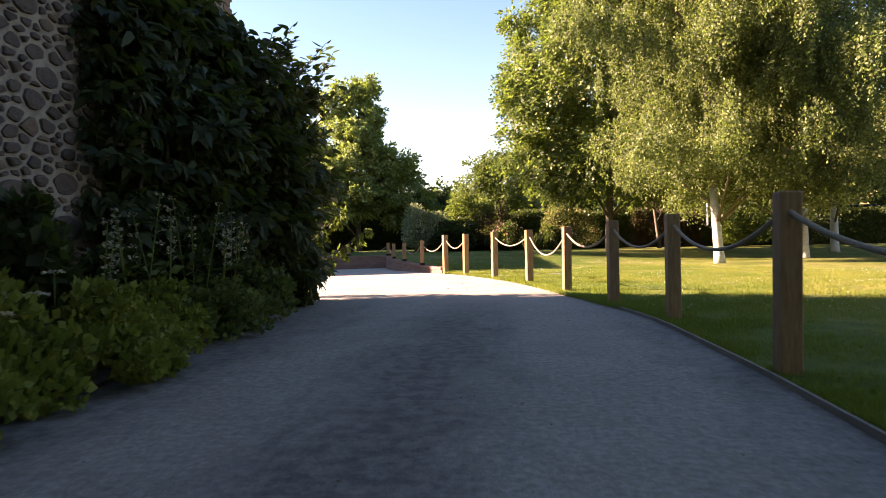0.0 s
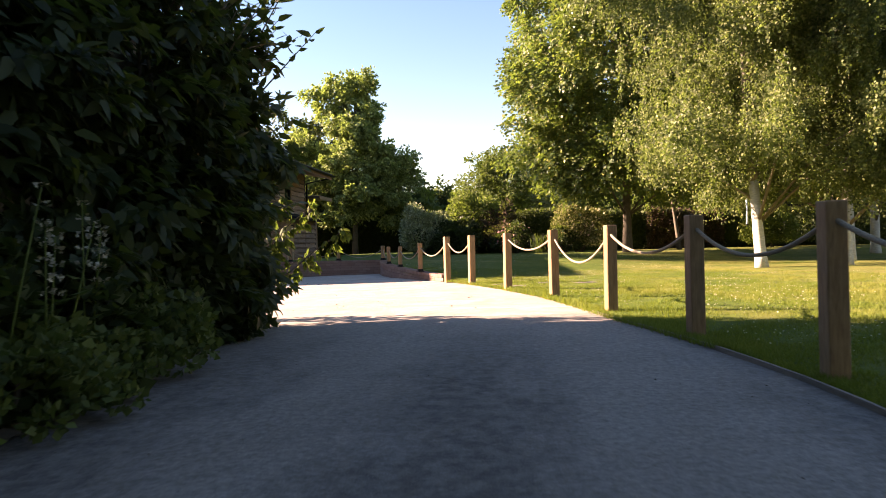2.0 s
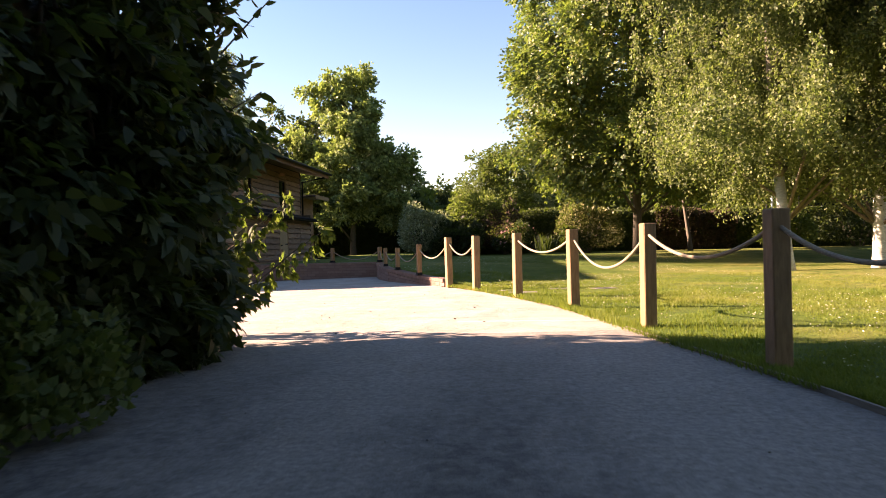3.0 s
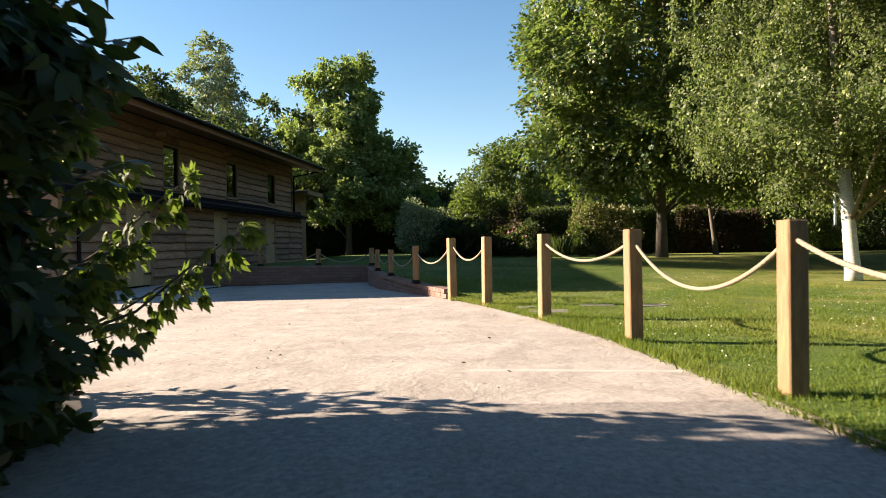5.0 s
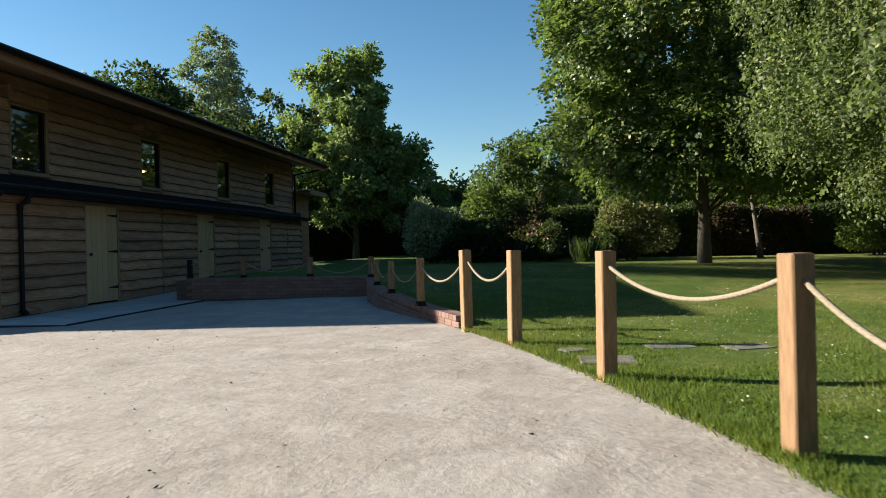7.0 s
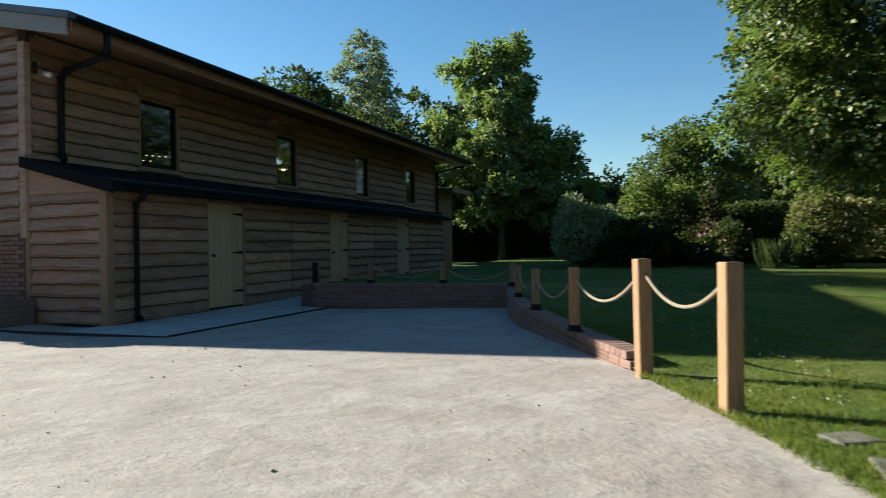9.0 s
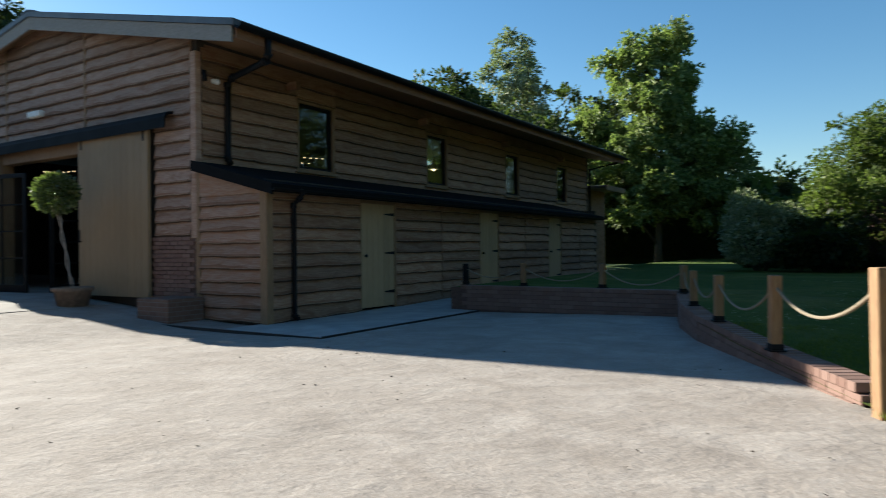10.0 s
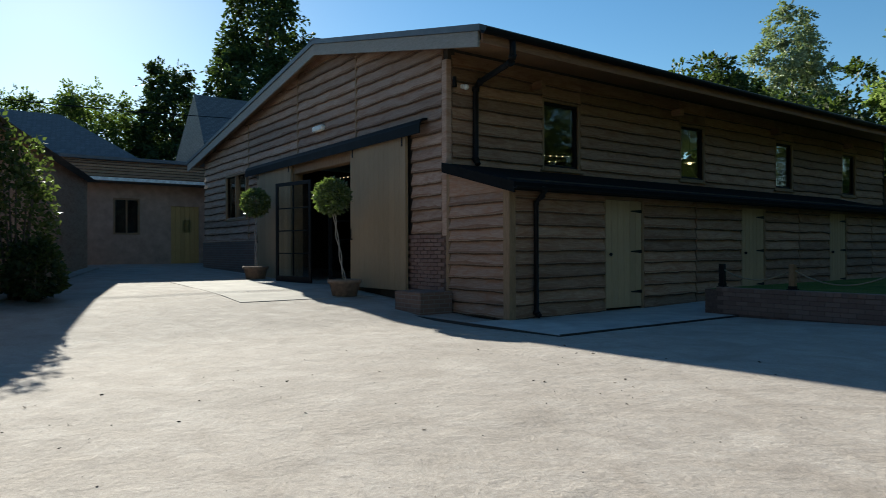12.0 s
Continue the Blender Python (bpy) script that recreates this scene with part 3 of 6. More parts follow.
def board(parent, p0, along, out, length, z0, height, material):
    """One feather-edged board with a wavy lower edge, at its place in the barn."""
    board_count[0] += 1
    k = board_count[0]
    n = max(5, min(18, int(length / 0.22)))
    v, f = [], []
    p0, along, out = Vector(p0), Vector(along), Vector(out)
    for i in range(n + 1):
        s = length * i / n
        wob = 0.02 * noise.noise((s * 0.9 + k * 7.3, k * 3.1, 0)) + 0.02 * noise.noise((s * 3.1, k * 5.7, 4))
        base = p0 + along * s
        lip = 0.068 + 0.014 * noise.noise((s, k, 9))
        edge = 0.024 + 0.014 * noise.noise((s * 2.0, k, 5))
        sap = min(0.085, max(0.018, 0.034 + 0.055 * noise.noise((s * 1.3, k * 2.3, 2)) + 0.03 * noise.noise((s * 5.0, k * 1.7, 8))))
        high, low = base + out * 0.006 + Vector((0, 0, z0 + height + 0.045)), base + out * lip + Vector((0, 0, z0 + wob))
        v += [high, low.lerp(high, sap / (high.z - low.z)), low.lerp(high, 0.011 / (high.z - low.z)), low,
              base + out * (lip - 0.016) + Vector((0, 0, z0 + wob - edge)), base + out * 0.002 + Vector((0, 0, z0 + wob - edge + 0.006))]
    for i in range(n):
        a = 6 * i
        f += [(a + q, a + q + 1, a + q + 7, a + q + 6) for q in range(5)]
    f += [(0, 5, 4, 3, 2, 1), tuple(6 * n + q for q in range(6))]
    me = bpy.data.meshes.new("board")
    me.from_pydata(v, [], f)
    me.materials.append(material)
    me.materials.append(SAP)
    me.materials.append(LIP_LIGHT)
    me.materials.append(LIP_SHADE)
    # lip strip takes the lit tone, edge and underside the shadow tone
    me.polygons.foreach_set("material_index", [(0, 1, 2, 3, 3)[i % 5] if i < 5 * n else 0 for i in range(len(f))])
    me.update()
    return link_mesh("board", me, material, parent)


def clad(parent, u0, u1, z0, z1, step, where, out, material, max_len=4.2):
    """Rows of boards from u0 to u1; where(u) gives the point on the wall."""
    rows = max(1, round((z1 - z0) / step))
    h = (z1 - z0) / rows
    for r in range(rows):
        cuts = [u0, u1]
        if u1 - u0 > max_len:
            cuts = [u0, u0 + (u1 - u0) * random.uniform(0.4, 0.6), u1]
        for a, b in zip(cuts, cuts[1:]):
            p = Vector(where(a))
            d = (Vector(where(b)) - p)
            board(parent, p, d.normalized(), out, d.length, z0 + r * h, h, material)


# side wall above the aisle roof, between the windows
spans = [GY + 0.12] + [w for win in WINDOWS for w in (win[0] - 0.07, win[1] + 0.07)] + [BACK_Y]
for a, b in zip(spans[::2], spans[1::2]):
    clad(side_wall, a, b, 2.50, 4.62, 0.235, lambda u: (SX - 0.04, u, 0), (1, 0, 0), BOARD)
for w in WINDOWS:
    clad(side_wall, w[0] - 0.07, w[1] + 0.07, 4.12, 4.62, 0.25, lambda u: (SX - 0.04, u, 0), (1, 0, 0), BOARD)
    clad(side_wall, w[0] - 0.07, w[1] + 0.07, 2.50, w[2] - 0.07, 0.3, lambda u: (SX - 0.04, u, 0), (1, 0, 0), BOARD)
# aisle wall between the doors
spans = [GY + 0.1] + [d for pair in DOORS for d in (pair[0] - 0.05, pair[1] + 0.05)] + [AISLE_Y1]
for a, b in zip(spans[::2], spans[1::2]):
    half = (a + b) / 2
    for c, d in (((a, b),) if b - a < 2.6 else ((a, half - 0.02), (half + 0.02, b))):
        clad(aisle_wall, c, d, -0.09, 2.1, 0.212, lambda u: (AX - 0.04, u, 0), (1, 0, 0), BOARD, 9)
# aisle end, facing the yard
aisle_end = link("wall", boxed((SX, GY + 0.04, -0.4), (AX - 0.04, GY + 0.12, 2.15)), DARK, barn)
clad(aisle_end, SX + 0.06, AX - 0.12, -0.09, 2.03, 0.212, lambda u: (u, GY + 0.04, 0), (0, -1, 0), PINKISH, 9)
end_top = lambda x: A0 + (x - SX) * (A1 - A0) / (AX + 0.25 - SX) - 0.10
link("head_board", sloped_prism(bmesh.new(), [SX + 0.06, AX - 0.12], GY - 0.012, GY + 0.04, lambda x: 1.98, end_top), PINKISH, aisle_end)
# gable boards between upright cover strips, cut by the slope of the roof
STRIPS = [-25.95, -21.44, -17.8, -14.65, SX - 0.12]
for a, b in zip(STRIPS, STRIPS[1:]):
    z = 1.34
    while z < 5.75:
        h = 0.235
        lo, hi = a + 0.03, b - 0.03
        while lo < hi and roof_z(lo) - 0.28 < z:
            lo += 0.1
        while hi > lo and roof_z(hi) - 0.28 < z:
            hi -= 0.1
        pieces = [(lo, hi)]
        if z < 3.35:
            blocks = [(-20.45, -12.4)] + ([(GWIN[0] - 0.08, GWIN[1] + 0.08)] if 1.95 < z < 3.4 else [])
            for c, d in blocks:
                pieces = [q for p in pieces for q in ((p[0], min(p[1], c)), (max(p[0], d), p[1])) if q[1] - q[0] > 0.15]
        for c, d in pieces:
            if d - c > 0.15:
                board(gable_wall, (c, GY + 0.04, 0), (1, 0, 0), (0, -1, 0), d - c, z, h, GREYED)
        z += h
for x in STRIPS[1:4]:
    link("cover_strip", boxed((x - 0.03, GY - 0.02, 3.55 if x > -20 else 1.3), (x + 0.03, GY + 0.03, roof_z(x) - 0.25), 0.006), FRAME_WOOD, barn)
link("corner_post", boxed((SX - 0.13, GY - 0.025, 1.28), (SX + 0.02, GY + 0.1, 4.5), 0.01), GREYED, barn, "greyed oak corner board")
link("corner_post", boxed((SX - 0.02, GY - 0.02, -0.3), (SX + 0.09, GY + 0.06, 2.45), 0.01), FRAME_WOOD, barn)
link("corner_post", boxed((AX - 0.13, GY - 0.03, -0.3), (AX + 0.03, GY + 0.12, 2.12), 0.012), FRAME_WOOD, barn)
# plinth of the gable
link("plinth", boxed((-26.0, GY - 0.04, -0.4), (-20.5, GY + 0.04, 1.32), 0.006), BRICK_FAR, barn)
link("plinth_core", boxed((-12.5, GY - 0.005, -0.4), (SX - 0.02, GY + 0.04, 1.32)), WALL_MORTAR, barn)
link("sill_board", boxed((-26.0, GY - 0.06, 1.30), (-20.45, GY + 0.02, 1.345), 0.006), GREYED, barn)

# roof, soffit, gutters
xs = [LEFT_X, PEAK_X, EAVE_X]
link("roof", sloped_prism(bmesh.new(), xs, ROOF_Y0, ROOF_Y1, lambda x: roof_z(x) - 0.11, roof_z), ROOF, barn)
link("ridge_cap", sloped_prism(bmesh.new(), [PEAK_X - 0.25, PEAK_X, PEAK_X + 0.25], ROOF_Y0 - 0.01, ROOF_Y1, lambda x: roof_z(x) + 0.005, lambda x: roof_z(x) + 0.03), ROOF, barn)
for a, b in ((PEAK_X, EAVE_X - 0.08), (LEFT_X + 0.05, PEAK_X)):
    link("barge_board", sloped_prism(bmesh.new(), [a, b], ROOF_Y0 + 0.03, ROOF_Y0 + 0.07, lambda x: roof_z(x) - 0.37, lambda x: roof_z(x) - 0.115), FASCIA, barn)
link("soffit", sloped_prism(bmesh.new(), [SX - 0.1, EAVE_X - 0.06], ROOF_Y0 + 0.08, ROOF_Y1 - 0.05, lambda x: roof_z(x) - 0.285, lambda x: roof_z(x) - 0.25), FRAME_WOOD, barn)
link("soffit", sloped_prism(bmesh.new(), [LEFT_X + 0.1, PEAK_X, SX - 0.1], ROOF_Y0 + 0.08, GY + 0.1, lambda x: roof_z(x) - 0.16, lambda x: roof_z(x) - 0.12), FRAME_WOOD, barn)
# the darker wood puts the shade below the gutter into the colour
link("fascia", boxed((EAVE_X - 0.06, ROOF_Y0 + 0.08, EAVE_Z - 0.30), (EAVE_X - 0.02, ROOF_Y1 - 0.05, EAVE_Z - 0.12), 0.006), SAP, barn, "oak eaves board darkened for the shade below the gutter")
for y in (22.0, 26.6, 31.2, 35.7):
    link("beam_end", boxed((SX - 0.02, y - 0.07, 4.22), (SX + 0.26, y + 0.07, 4.38), 0.015), BOARD, barn)


def gutter(parent, x, z, y0, y1, r=0.06):
    bm = bmesh.new()
    rows = []
    for y in (y0, y1):
        rows.append([bm.verts.new((x + r * math.cos(a), y, z + r * math.sin(a))) for a in [math.pi + k * math.pi / 8 for k in range(9)]])
        rows.append([bm.verts.new((x + (r - 0.008) * math.cos(a), y, z + (r - 0.008) * math.sin(a))) for a in [math.pi + k * math.pi / 8 for k in range(9)]])
    for k in range(8):
        bm.faces.new((rows[0][k], rows[0][k + 1], rows[2][k + 1], rows[2][k]))
        bm.faces.new((rows[1][k], rows[3][k], rows[3][k + 1], rows[1][k + 1]))
        bm.faces.new((rows[0][k], rows[1][k], rows[1][k + 1], rows[0][k + 1]))
    for i in (0, 8):
        bm.faces.new((rows[0][i], rows[2][i], rows[3][i], rows[1][i]))
    return link("gutter", bm, BLACK, parent)


gutter(barn, EAVE_X + 0.075, EAVE_Z - 0.085, ROOF_Y0 + 0.02, ROOF_Y1, 0.085)
gutter(barn, AX + 0.30, 2.03, GY - 0.15, AISLE_Y1 + 0.1, 0.045)
# aisle roof
aisle_top = lambda x: A0 + (x - SX) * (A1 - A0) / (AX + 0.25 - SX)
link("aisle_roof", sloped_prism(bmesh.new(), [SX, AX + 0.25], GY - 0.10, AISLE_Y1 + 0.15, lambda x: aisle_top(x) - 0.07, aisle_top), TAR, barn, "thin dark lean-to roof")
link("aisle_barge", sloped_prism(bmesh.new(), [SX + 0.02, AX + 0.27], GY - 0.14, GY - 0.105, lambda x: aisle_top(x) - 0.17, lambda x: aisle_top(x) + 0.006), TAR, barn)
link("aisle_fascia", boxed((AX + 0.2, GY - 0.1, 1.97), (AX + 0.235, AISLE_Y1 + 0.1, 2.06), 0.004), BLACK, barn)


def pipe(name, pts, r, parent, material=BLACK):
    """A bent round pipe with collars at its bends."""
    bm = tube(bmesh.new(), pts, [r] * len(pts), 10)
    for p, q in zip(pts, pts[1:]):
        p, q = Vector(p), Vector(q)
        d = (q - p).normalized()
        tube(bm, [p - d * 0.03, p + d * 0.05], [r * 1.22] * 2, 10)
    return link(name, bm, material, parent)


pipe("downpipe", [(EAVE_X + 0.04, 20.14, 4.60), (EAVE_X + 0.04, 20.14, 4.28), (EAVE_X - 0.04, 20.16, 4.19), (-10.98, 20.38, 4.12), (SX + 0.1, 20.4, 4.02), (SX + 0.09, 20.4, 2.72), (SX + 0.16, 20.4, 2.6)], 0.056, barn)
pipe("downpipe", [(AX + 0.28, 20.32, 2.0), (AX + 0.22, 20.32, 1.9), (AX + 0.08, 20.32, 1.8), (AX + 0.08, 20.32, -0.02), (AX + 0.16, 20.32, -0.07)], 0.042, barn)
pipe("downpipe", [(EAVE_X, 38.9, 4.6), (EAVE_X - 0.1, 38.9, 4.45), (SX + 0.1, 38.7, 4.2), (SX + 0.1, 38.7, 2.2)], 0.045, barn)

link("porch_roof", boxed((SX - 0.2, BACK_Y + 0.2, 3.45), (SX + 0.75, BACK_Y + 2.6, 3.56), 0.01), ROOF, barn)
link("porch_fascia", boxed((SX + 0.75, BACK_Y + 0.2, 3.36), (SX + 0.79, BACK_Y + 2.6, 3.56), 0.005), FRAME_WOOD, barn)
link("porch_wall", boxed((SX - 0.3, BACK_Y + 0.16, -0.3), (SX - 0.1, BACK_Y + 2.5, 3.44)), BOARD, barn)

# windows of the side wall
for y0, y1, z0, z1 in WINDOWS:
    bm = bmesh.new()
    for lo, hi in (((y0 - 0.07, z0 - 0.07), (y0, z1 + 0.07)), ((y1, z0 - 0.07), (y1 + 0.07, z1 + 0.07)), ((y0, z1), (y1, z1 + 0.07)), ((y0, z0 - 0.07), (y1, z0))):
        box(bm, (SX - 0.15, lo[0], lo[1]), (SX + 0.005, hi[0], hi[1]), 0.006)
    win = link("window", bm, FRAME_WOOD, barn)
    bm = bmesh.new()
    for lo, hi in (((y0, z0), (y0 + 0.055, z1)), ((y1 - 0.055, z0), (y1, z1)), ((y0 + 0.055, z1 - 0.055), (y1 - 0.055, z1)), ((y0 + 0.055, z0), (y1 - 0.055, z0 + 0.055))):
        box(bm, (SX - 0.12, lo[0], lo[1]), (SX - 0.05, hi[0], hi[1]), 0.005)
    link("window_frame", bm, BLACK, win, "slim black window frame")
    pane = link("pane", boxed((SX - 0.095, y0 + 0.05, z0 + 0.05), (SX - 0.085, y1 - 0.05, z1 - 0.05)), GLASS, win)
    pane.visible_shadow = False
    link("window_sill", boxed((SX - 0.05, y0 - 0.12, z0 - 0.1), (SX + 0.05, y1 + 0.12, z0 - 0.07), 0.006), FRAME_WOOD, win)

# ledged doors of the aisle
for y0, y1 in DOORS:
    n = 6
    leaf = link("door", boxed((AX - 0.08, y0, -0.06), (AX - 0.055, y1, 1.93)), DOOR_WOOD, barn, "pale boarded door")
    for i in range(n):
        a, b = y0 + (y1 - y0) * i / n, y0 + (y1 - y0) * (i + 1) / n
        link("plank", boxed((AX - 0.055, a + 0.002, -0.06), (AX - 0.012, b - 0.002, 1.93), 0.005), DOOR_WOOD, leaf)
    bm = bmesh.new()
    for lo, hi in (((y0 - 0.06, -0.1), (y0, 2.0)), ((y1, -0.1), (y1 + 0.06, 2.0)), ((y0, 1.935), (y1, 2.0))):
        box(bm, (AX - 0.07, lo[0], lo[1]), (AX + 0.004, hi[0], hi[1]), 0.006)
    link("door_frame", bm, FRAME_WOOD, leaf)
    for z in (0.22, 0.98, 1.74):
        bm = bmesh.new()
        v = [bm.verts.new((x, y, z + dz)) for x in (AX - 0.012, AX - 0.004) for y, dz in ((y1 + 0.04, 0.035), (y1 + 0.04, -0.035), (y1 - 0.30, -0.012), (y1 - 0.33, 0), (y1 - 0.30, 0.012))]
        bm.faces.new(v[5:])
        bm.faces.new(v[:5][::-1])
        for i in range(5):
            bm.faces.new((v[i], v[(i + 1) % 5], v[5 + (i + 1) % 5], v[5 + i]))
        link("hinge", bm, BLACK, leaf, "black strap hinge")
    bm = bmesh.new()
    bmesh.ops.create_uvsphere(bm, u_segments=10, v_segments=6, radius=0.032, matrix=pose(AX + 0.03, y0 + 0.1, 0.93))
    tube(bm, [(AX - 0.012, y0 + 0.1, 0.93), (AX + 0.02, y0 + 0.1, 0.93)], [0.012, 0.012], 8)
    link("door_knob", bm, BLACK, leaf, "black round knob")

# sliding doors, hood, glazed leaf
for a, b, z1, y in ((-14.70, -12.44, 3.28, GY - 0.10), (-20.42, -17.98, 3.30, GY - 0.10)):
    n = 11
    sl = link("sliding_door", boxed((a, y, 0.22), (b, y + 0.03, z1)), SLIDE_WOOD, barn, "tall olive-brown boarded sliding door")
    for i in range(n):
        u0, u1 = a + (b - a) * i / n, a + (b - a) * (i + 1) / n
        link("plank", boxed((u0 + 0.0015, y - 0.03, 0.22), (u1 - 0.0015, y, z1), 0.004), SLIDE_WOOD, sl)
    for x in (a + 0.12, b - 0.12):
        bm = bmesh.new()
        box(bm, (x - 0.02, y - 0.045, z1 - 0.22), (x + 0.02, y - 0.03, z1 + 0.12), 0.003)
        tube(bm, [(x, y - 0.05, z1 + 0.1), (x, y, z1 + 0.1)], [0.05, 0.05], 12)
        link("hanger", bm, BLACK, sl)
    link("pull_handle", box(boxed((a + 0.07, y - 0.07, 1.25), (a + 0.095, y - 0.055, 1.5), 0.003), (a + 0.07, y - 0.06, 1.25), (a + 0.095, y - 0.03, 1.28)), BLACK, sl)
bm = bmesh.new()
sec = [(0.02, 3.53), (-0.12, 3.505), (-0.17, 3.47), (-0.20, 3.40), (-0.21, 3.22), (-0.19, 3.22), (-0.18, 3.38), (-0.15, 3.45), (0.02, 3.49)]
ends = [[bm.verts.new((x, GY + dy, z)) for dy, z in sec] for x in (-21.2, -11.84)]
for i in range(len(sec)):
    j = (i + 1) % len(sec)
    bm.faces.new((ends[0][i], ends[0][j], ends[1][j], ends[1][i]))
bm.faces.new(ends[0][::-1])
bm.faces.new(ends[1])
link("door_hood", bm, LEAD, barn, "dark metal hood over the sliding door track")
bm = bmesh.new()
box(bm, (-18.12, GY - 0.05, -0.1), (-17.94, GY + 0.2, 3.3), 0.01)
box(bm, (-14.76, GY - 0.05, -0.1), (-14.6, GY + 0.2, 3.3), 0.01)
box(bm, (-17.94, GY - 0.04, 3.02), (-14.76, GY + 0.2, 3.3), 0.01)
link("door_frame", bm, FRAME_WOOD, barn)


def glazed_leaf(p0, p1, z0, z1, rows=4, cols=2):
    """A dark framed glass door between two points of the plan."""
    p0, p1 = Vector((*p0, 0)), Vector((*p1, 0))
    length = (p1 - p0).length
    m = Matrix.Translation((p0.x, p0.y, 0)) @ Matrix.Rotation(math.atan2(p1.y - p0.y, p1.x - p0.x), 4, "Z")
    bm = bmesh.new()
    box(bm, (0, -0.025, z0), (0.09, 0.025, z1), 0.004)
    box(bm, (length - 0.09, -0.025, z0), (length, 0.025, z1), 0.004)
    box(bm, (0.09, -0.025, z1 - 0.09), (length - 0.09, 0.025, z1), 0.004)
    box(bm, (0.09, -0.025, z0), (length - 0.09, 0.025, z0 + 0.16), 0.004)
    for r in range(1, rows):
        z = z0 + 0.16 + (z1 - z0 - 0.25) * r / rows
        box(bm, (0.09, -0.018, z - 0.015), (length - 0.09, 0.018, z + 0.015))
    for c in range(1, cols):
        x = length * c / cols
        box(bm, (x - 0.015, -0.017, z0 + 0.16), (x + 0.015, 0.017, z1 - 0.09))
    bmesh.ops.transform(bm, matrix=m, verts=bm.verts)
    leaf = link("glazed_door", bm, BLACK, barn, "dark framed glazed door standing open")
    bm = boxed((0.08, -0.004, z0 + 0.15), (length - 0.08, 0.004, z1 - 0.08))
    bmesh.ops.transform(bm, matrix=m, verts=bm.verts)
    link("pane", bm, GLASS, leaf).visible_shadow = False


glazed_leaf((-16.47, 19.55), (-17.92, 19.25), 0.22, 2.74)
glazed_leaf((-16.35, 19.95), (-16.1, 21.1), 0.2, 2.3)
# gable window
x0, x1, z0, z1 = GWIN
bm = bmesh.new()
for lo, hi in (((x0 - 0.08, z0 - 0.08), (x0, z1 + 0.08)), ((x1, z0 - 0.08), (x1 + 0.08, z1 + 0.08)), ((x0, z1), (x1, z1 + 0.08)), ((x0, z0 - 0.08), (x1, z0)), (((x0 + x1) / 2 - 0.03, z0), ((x0 + x1) / 2 + 0.03, z1))):
    box(bm, (lo[0], GY - 0.02, lo[1]), (hi[0], GY + 0.14, hi[1]), 0.006)
win = link("window", bm, FRAME_WOOD, barn)
link("pane", boxed((x0, GY + 0.07, z0), (x1, GY + 0.08, z1)), GLASS, win).visible_shadow = False
# lamp, sensor and camera
bm = boxed((-16.7, GY - 0.12, 3.93), (-16.2, GY + 0.02, 4.06), 0.02)
link("floodlight", bm, WHITE, barn, "white bulkhead light over the doors")
bm = boxed((SX - 0.05, 20.12, 4.0), (SX + 0.06, 20.2, 4.08), 0.01)
bmesh.ops.create_uvsphere(bm, u_segments=12, v_segments=8, radius=0.055, matrix=pose(SX + 0.1, 20.17, 4.02))
link("security_camera", bm, WHITE, barn, "small white dome camera")
link("wall_lamp", tube(bmesh.new(), [(SX + 0.07, 19.93, 4.18), (SX + 0.07, 19.93, 4.0)], [0.035, 0.045], 10), BLACK, barn, "small black wall lamp")


# lights strung inside, seen through the windows and the open doors
def string_lights(x0, y0, x1, y1, z, n, sag):
    st = thing("string_lights", "warm string lights hung inside the barn", "string lights", (0, 0, 0))
    pts = [(x0 + (x1 - x0) * i / n, y0 + (y1 - y0) * i / n, z - sag * 4 * (i / n) * (1 - i / n)) for i in range(n + 1)]
    link("cable", tube(bmesh.new(), pts, [0.006] * (n + 1), 5), BLACK, st)
    for p in pts:
        bm = bmesh.new()
        bmesh.ops.create_icosphere(bm, subdivisions=1, radius=0.015, matrix=pose(*p))
        link("bulb", bm, BULB, st)


string_lights(-17.8, 20.6, -14.9, 20.6, 2.95, 14, 0.08)
string_lights(-12.6, 21.6, -12.6, 24.4, 3.24, 14, 0.05)
string_lights(-14.0, 21.6, -14.0, 25.4, 3.34, 16, 0.06)
for y in (27.3, 30.5):
    pl = thing("pendant_lamp", "warm pendant lamp hung inside the barn", "lamp", (-13.4, y, 0))
    pl_bm = lathe(bmesh.new(), [(0.03, 3.85), (0.10, 3.75), (0.16, 3.62)], 14)
    link("shade", pl_bm, WHITE, pl)
    bm = bmesh.new()
    bmesh.ops.create_icosphere(bm, subdivisions=2, radius=0.06, matrix=pose(0, 0, 3.62))
    link("bulb", bm, BULB, pl)
    link("flex", tube(bmesh.new(), [(0, 0, 3.84), (0, 0, 5.3)], [0.006, 0.006], 5), BLACK, pl)

# low brick stub beside the doors
stub_bm = bmesh.new()
box(stub_bm, (-11.85, 19.05, -0.3), (-11.02, GY - 0.05, 0.28), 0.015)
tagged(link("brick_stub", stub_bm, BRICK_FAR), "low brick block at the barn's corner", "brick block")

# ---- rope fence ----
fence = thing("rope_fence", "square oak posts linked by a thick natural rope", "fence")
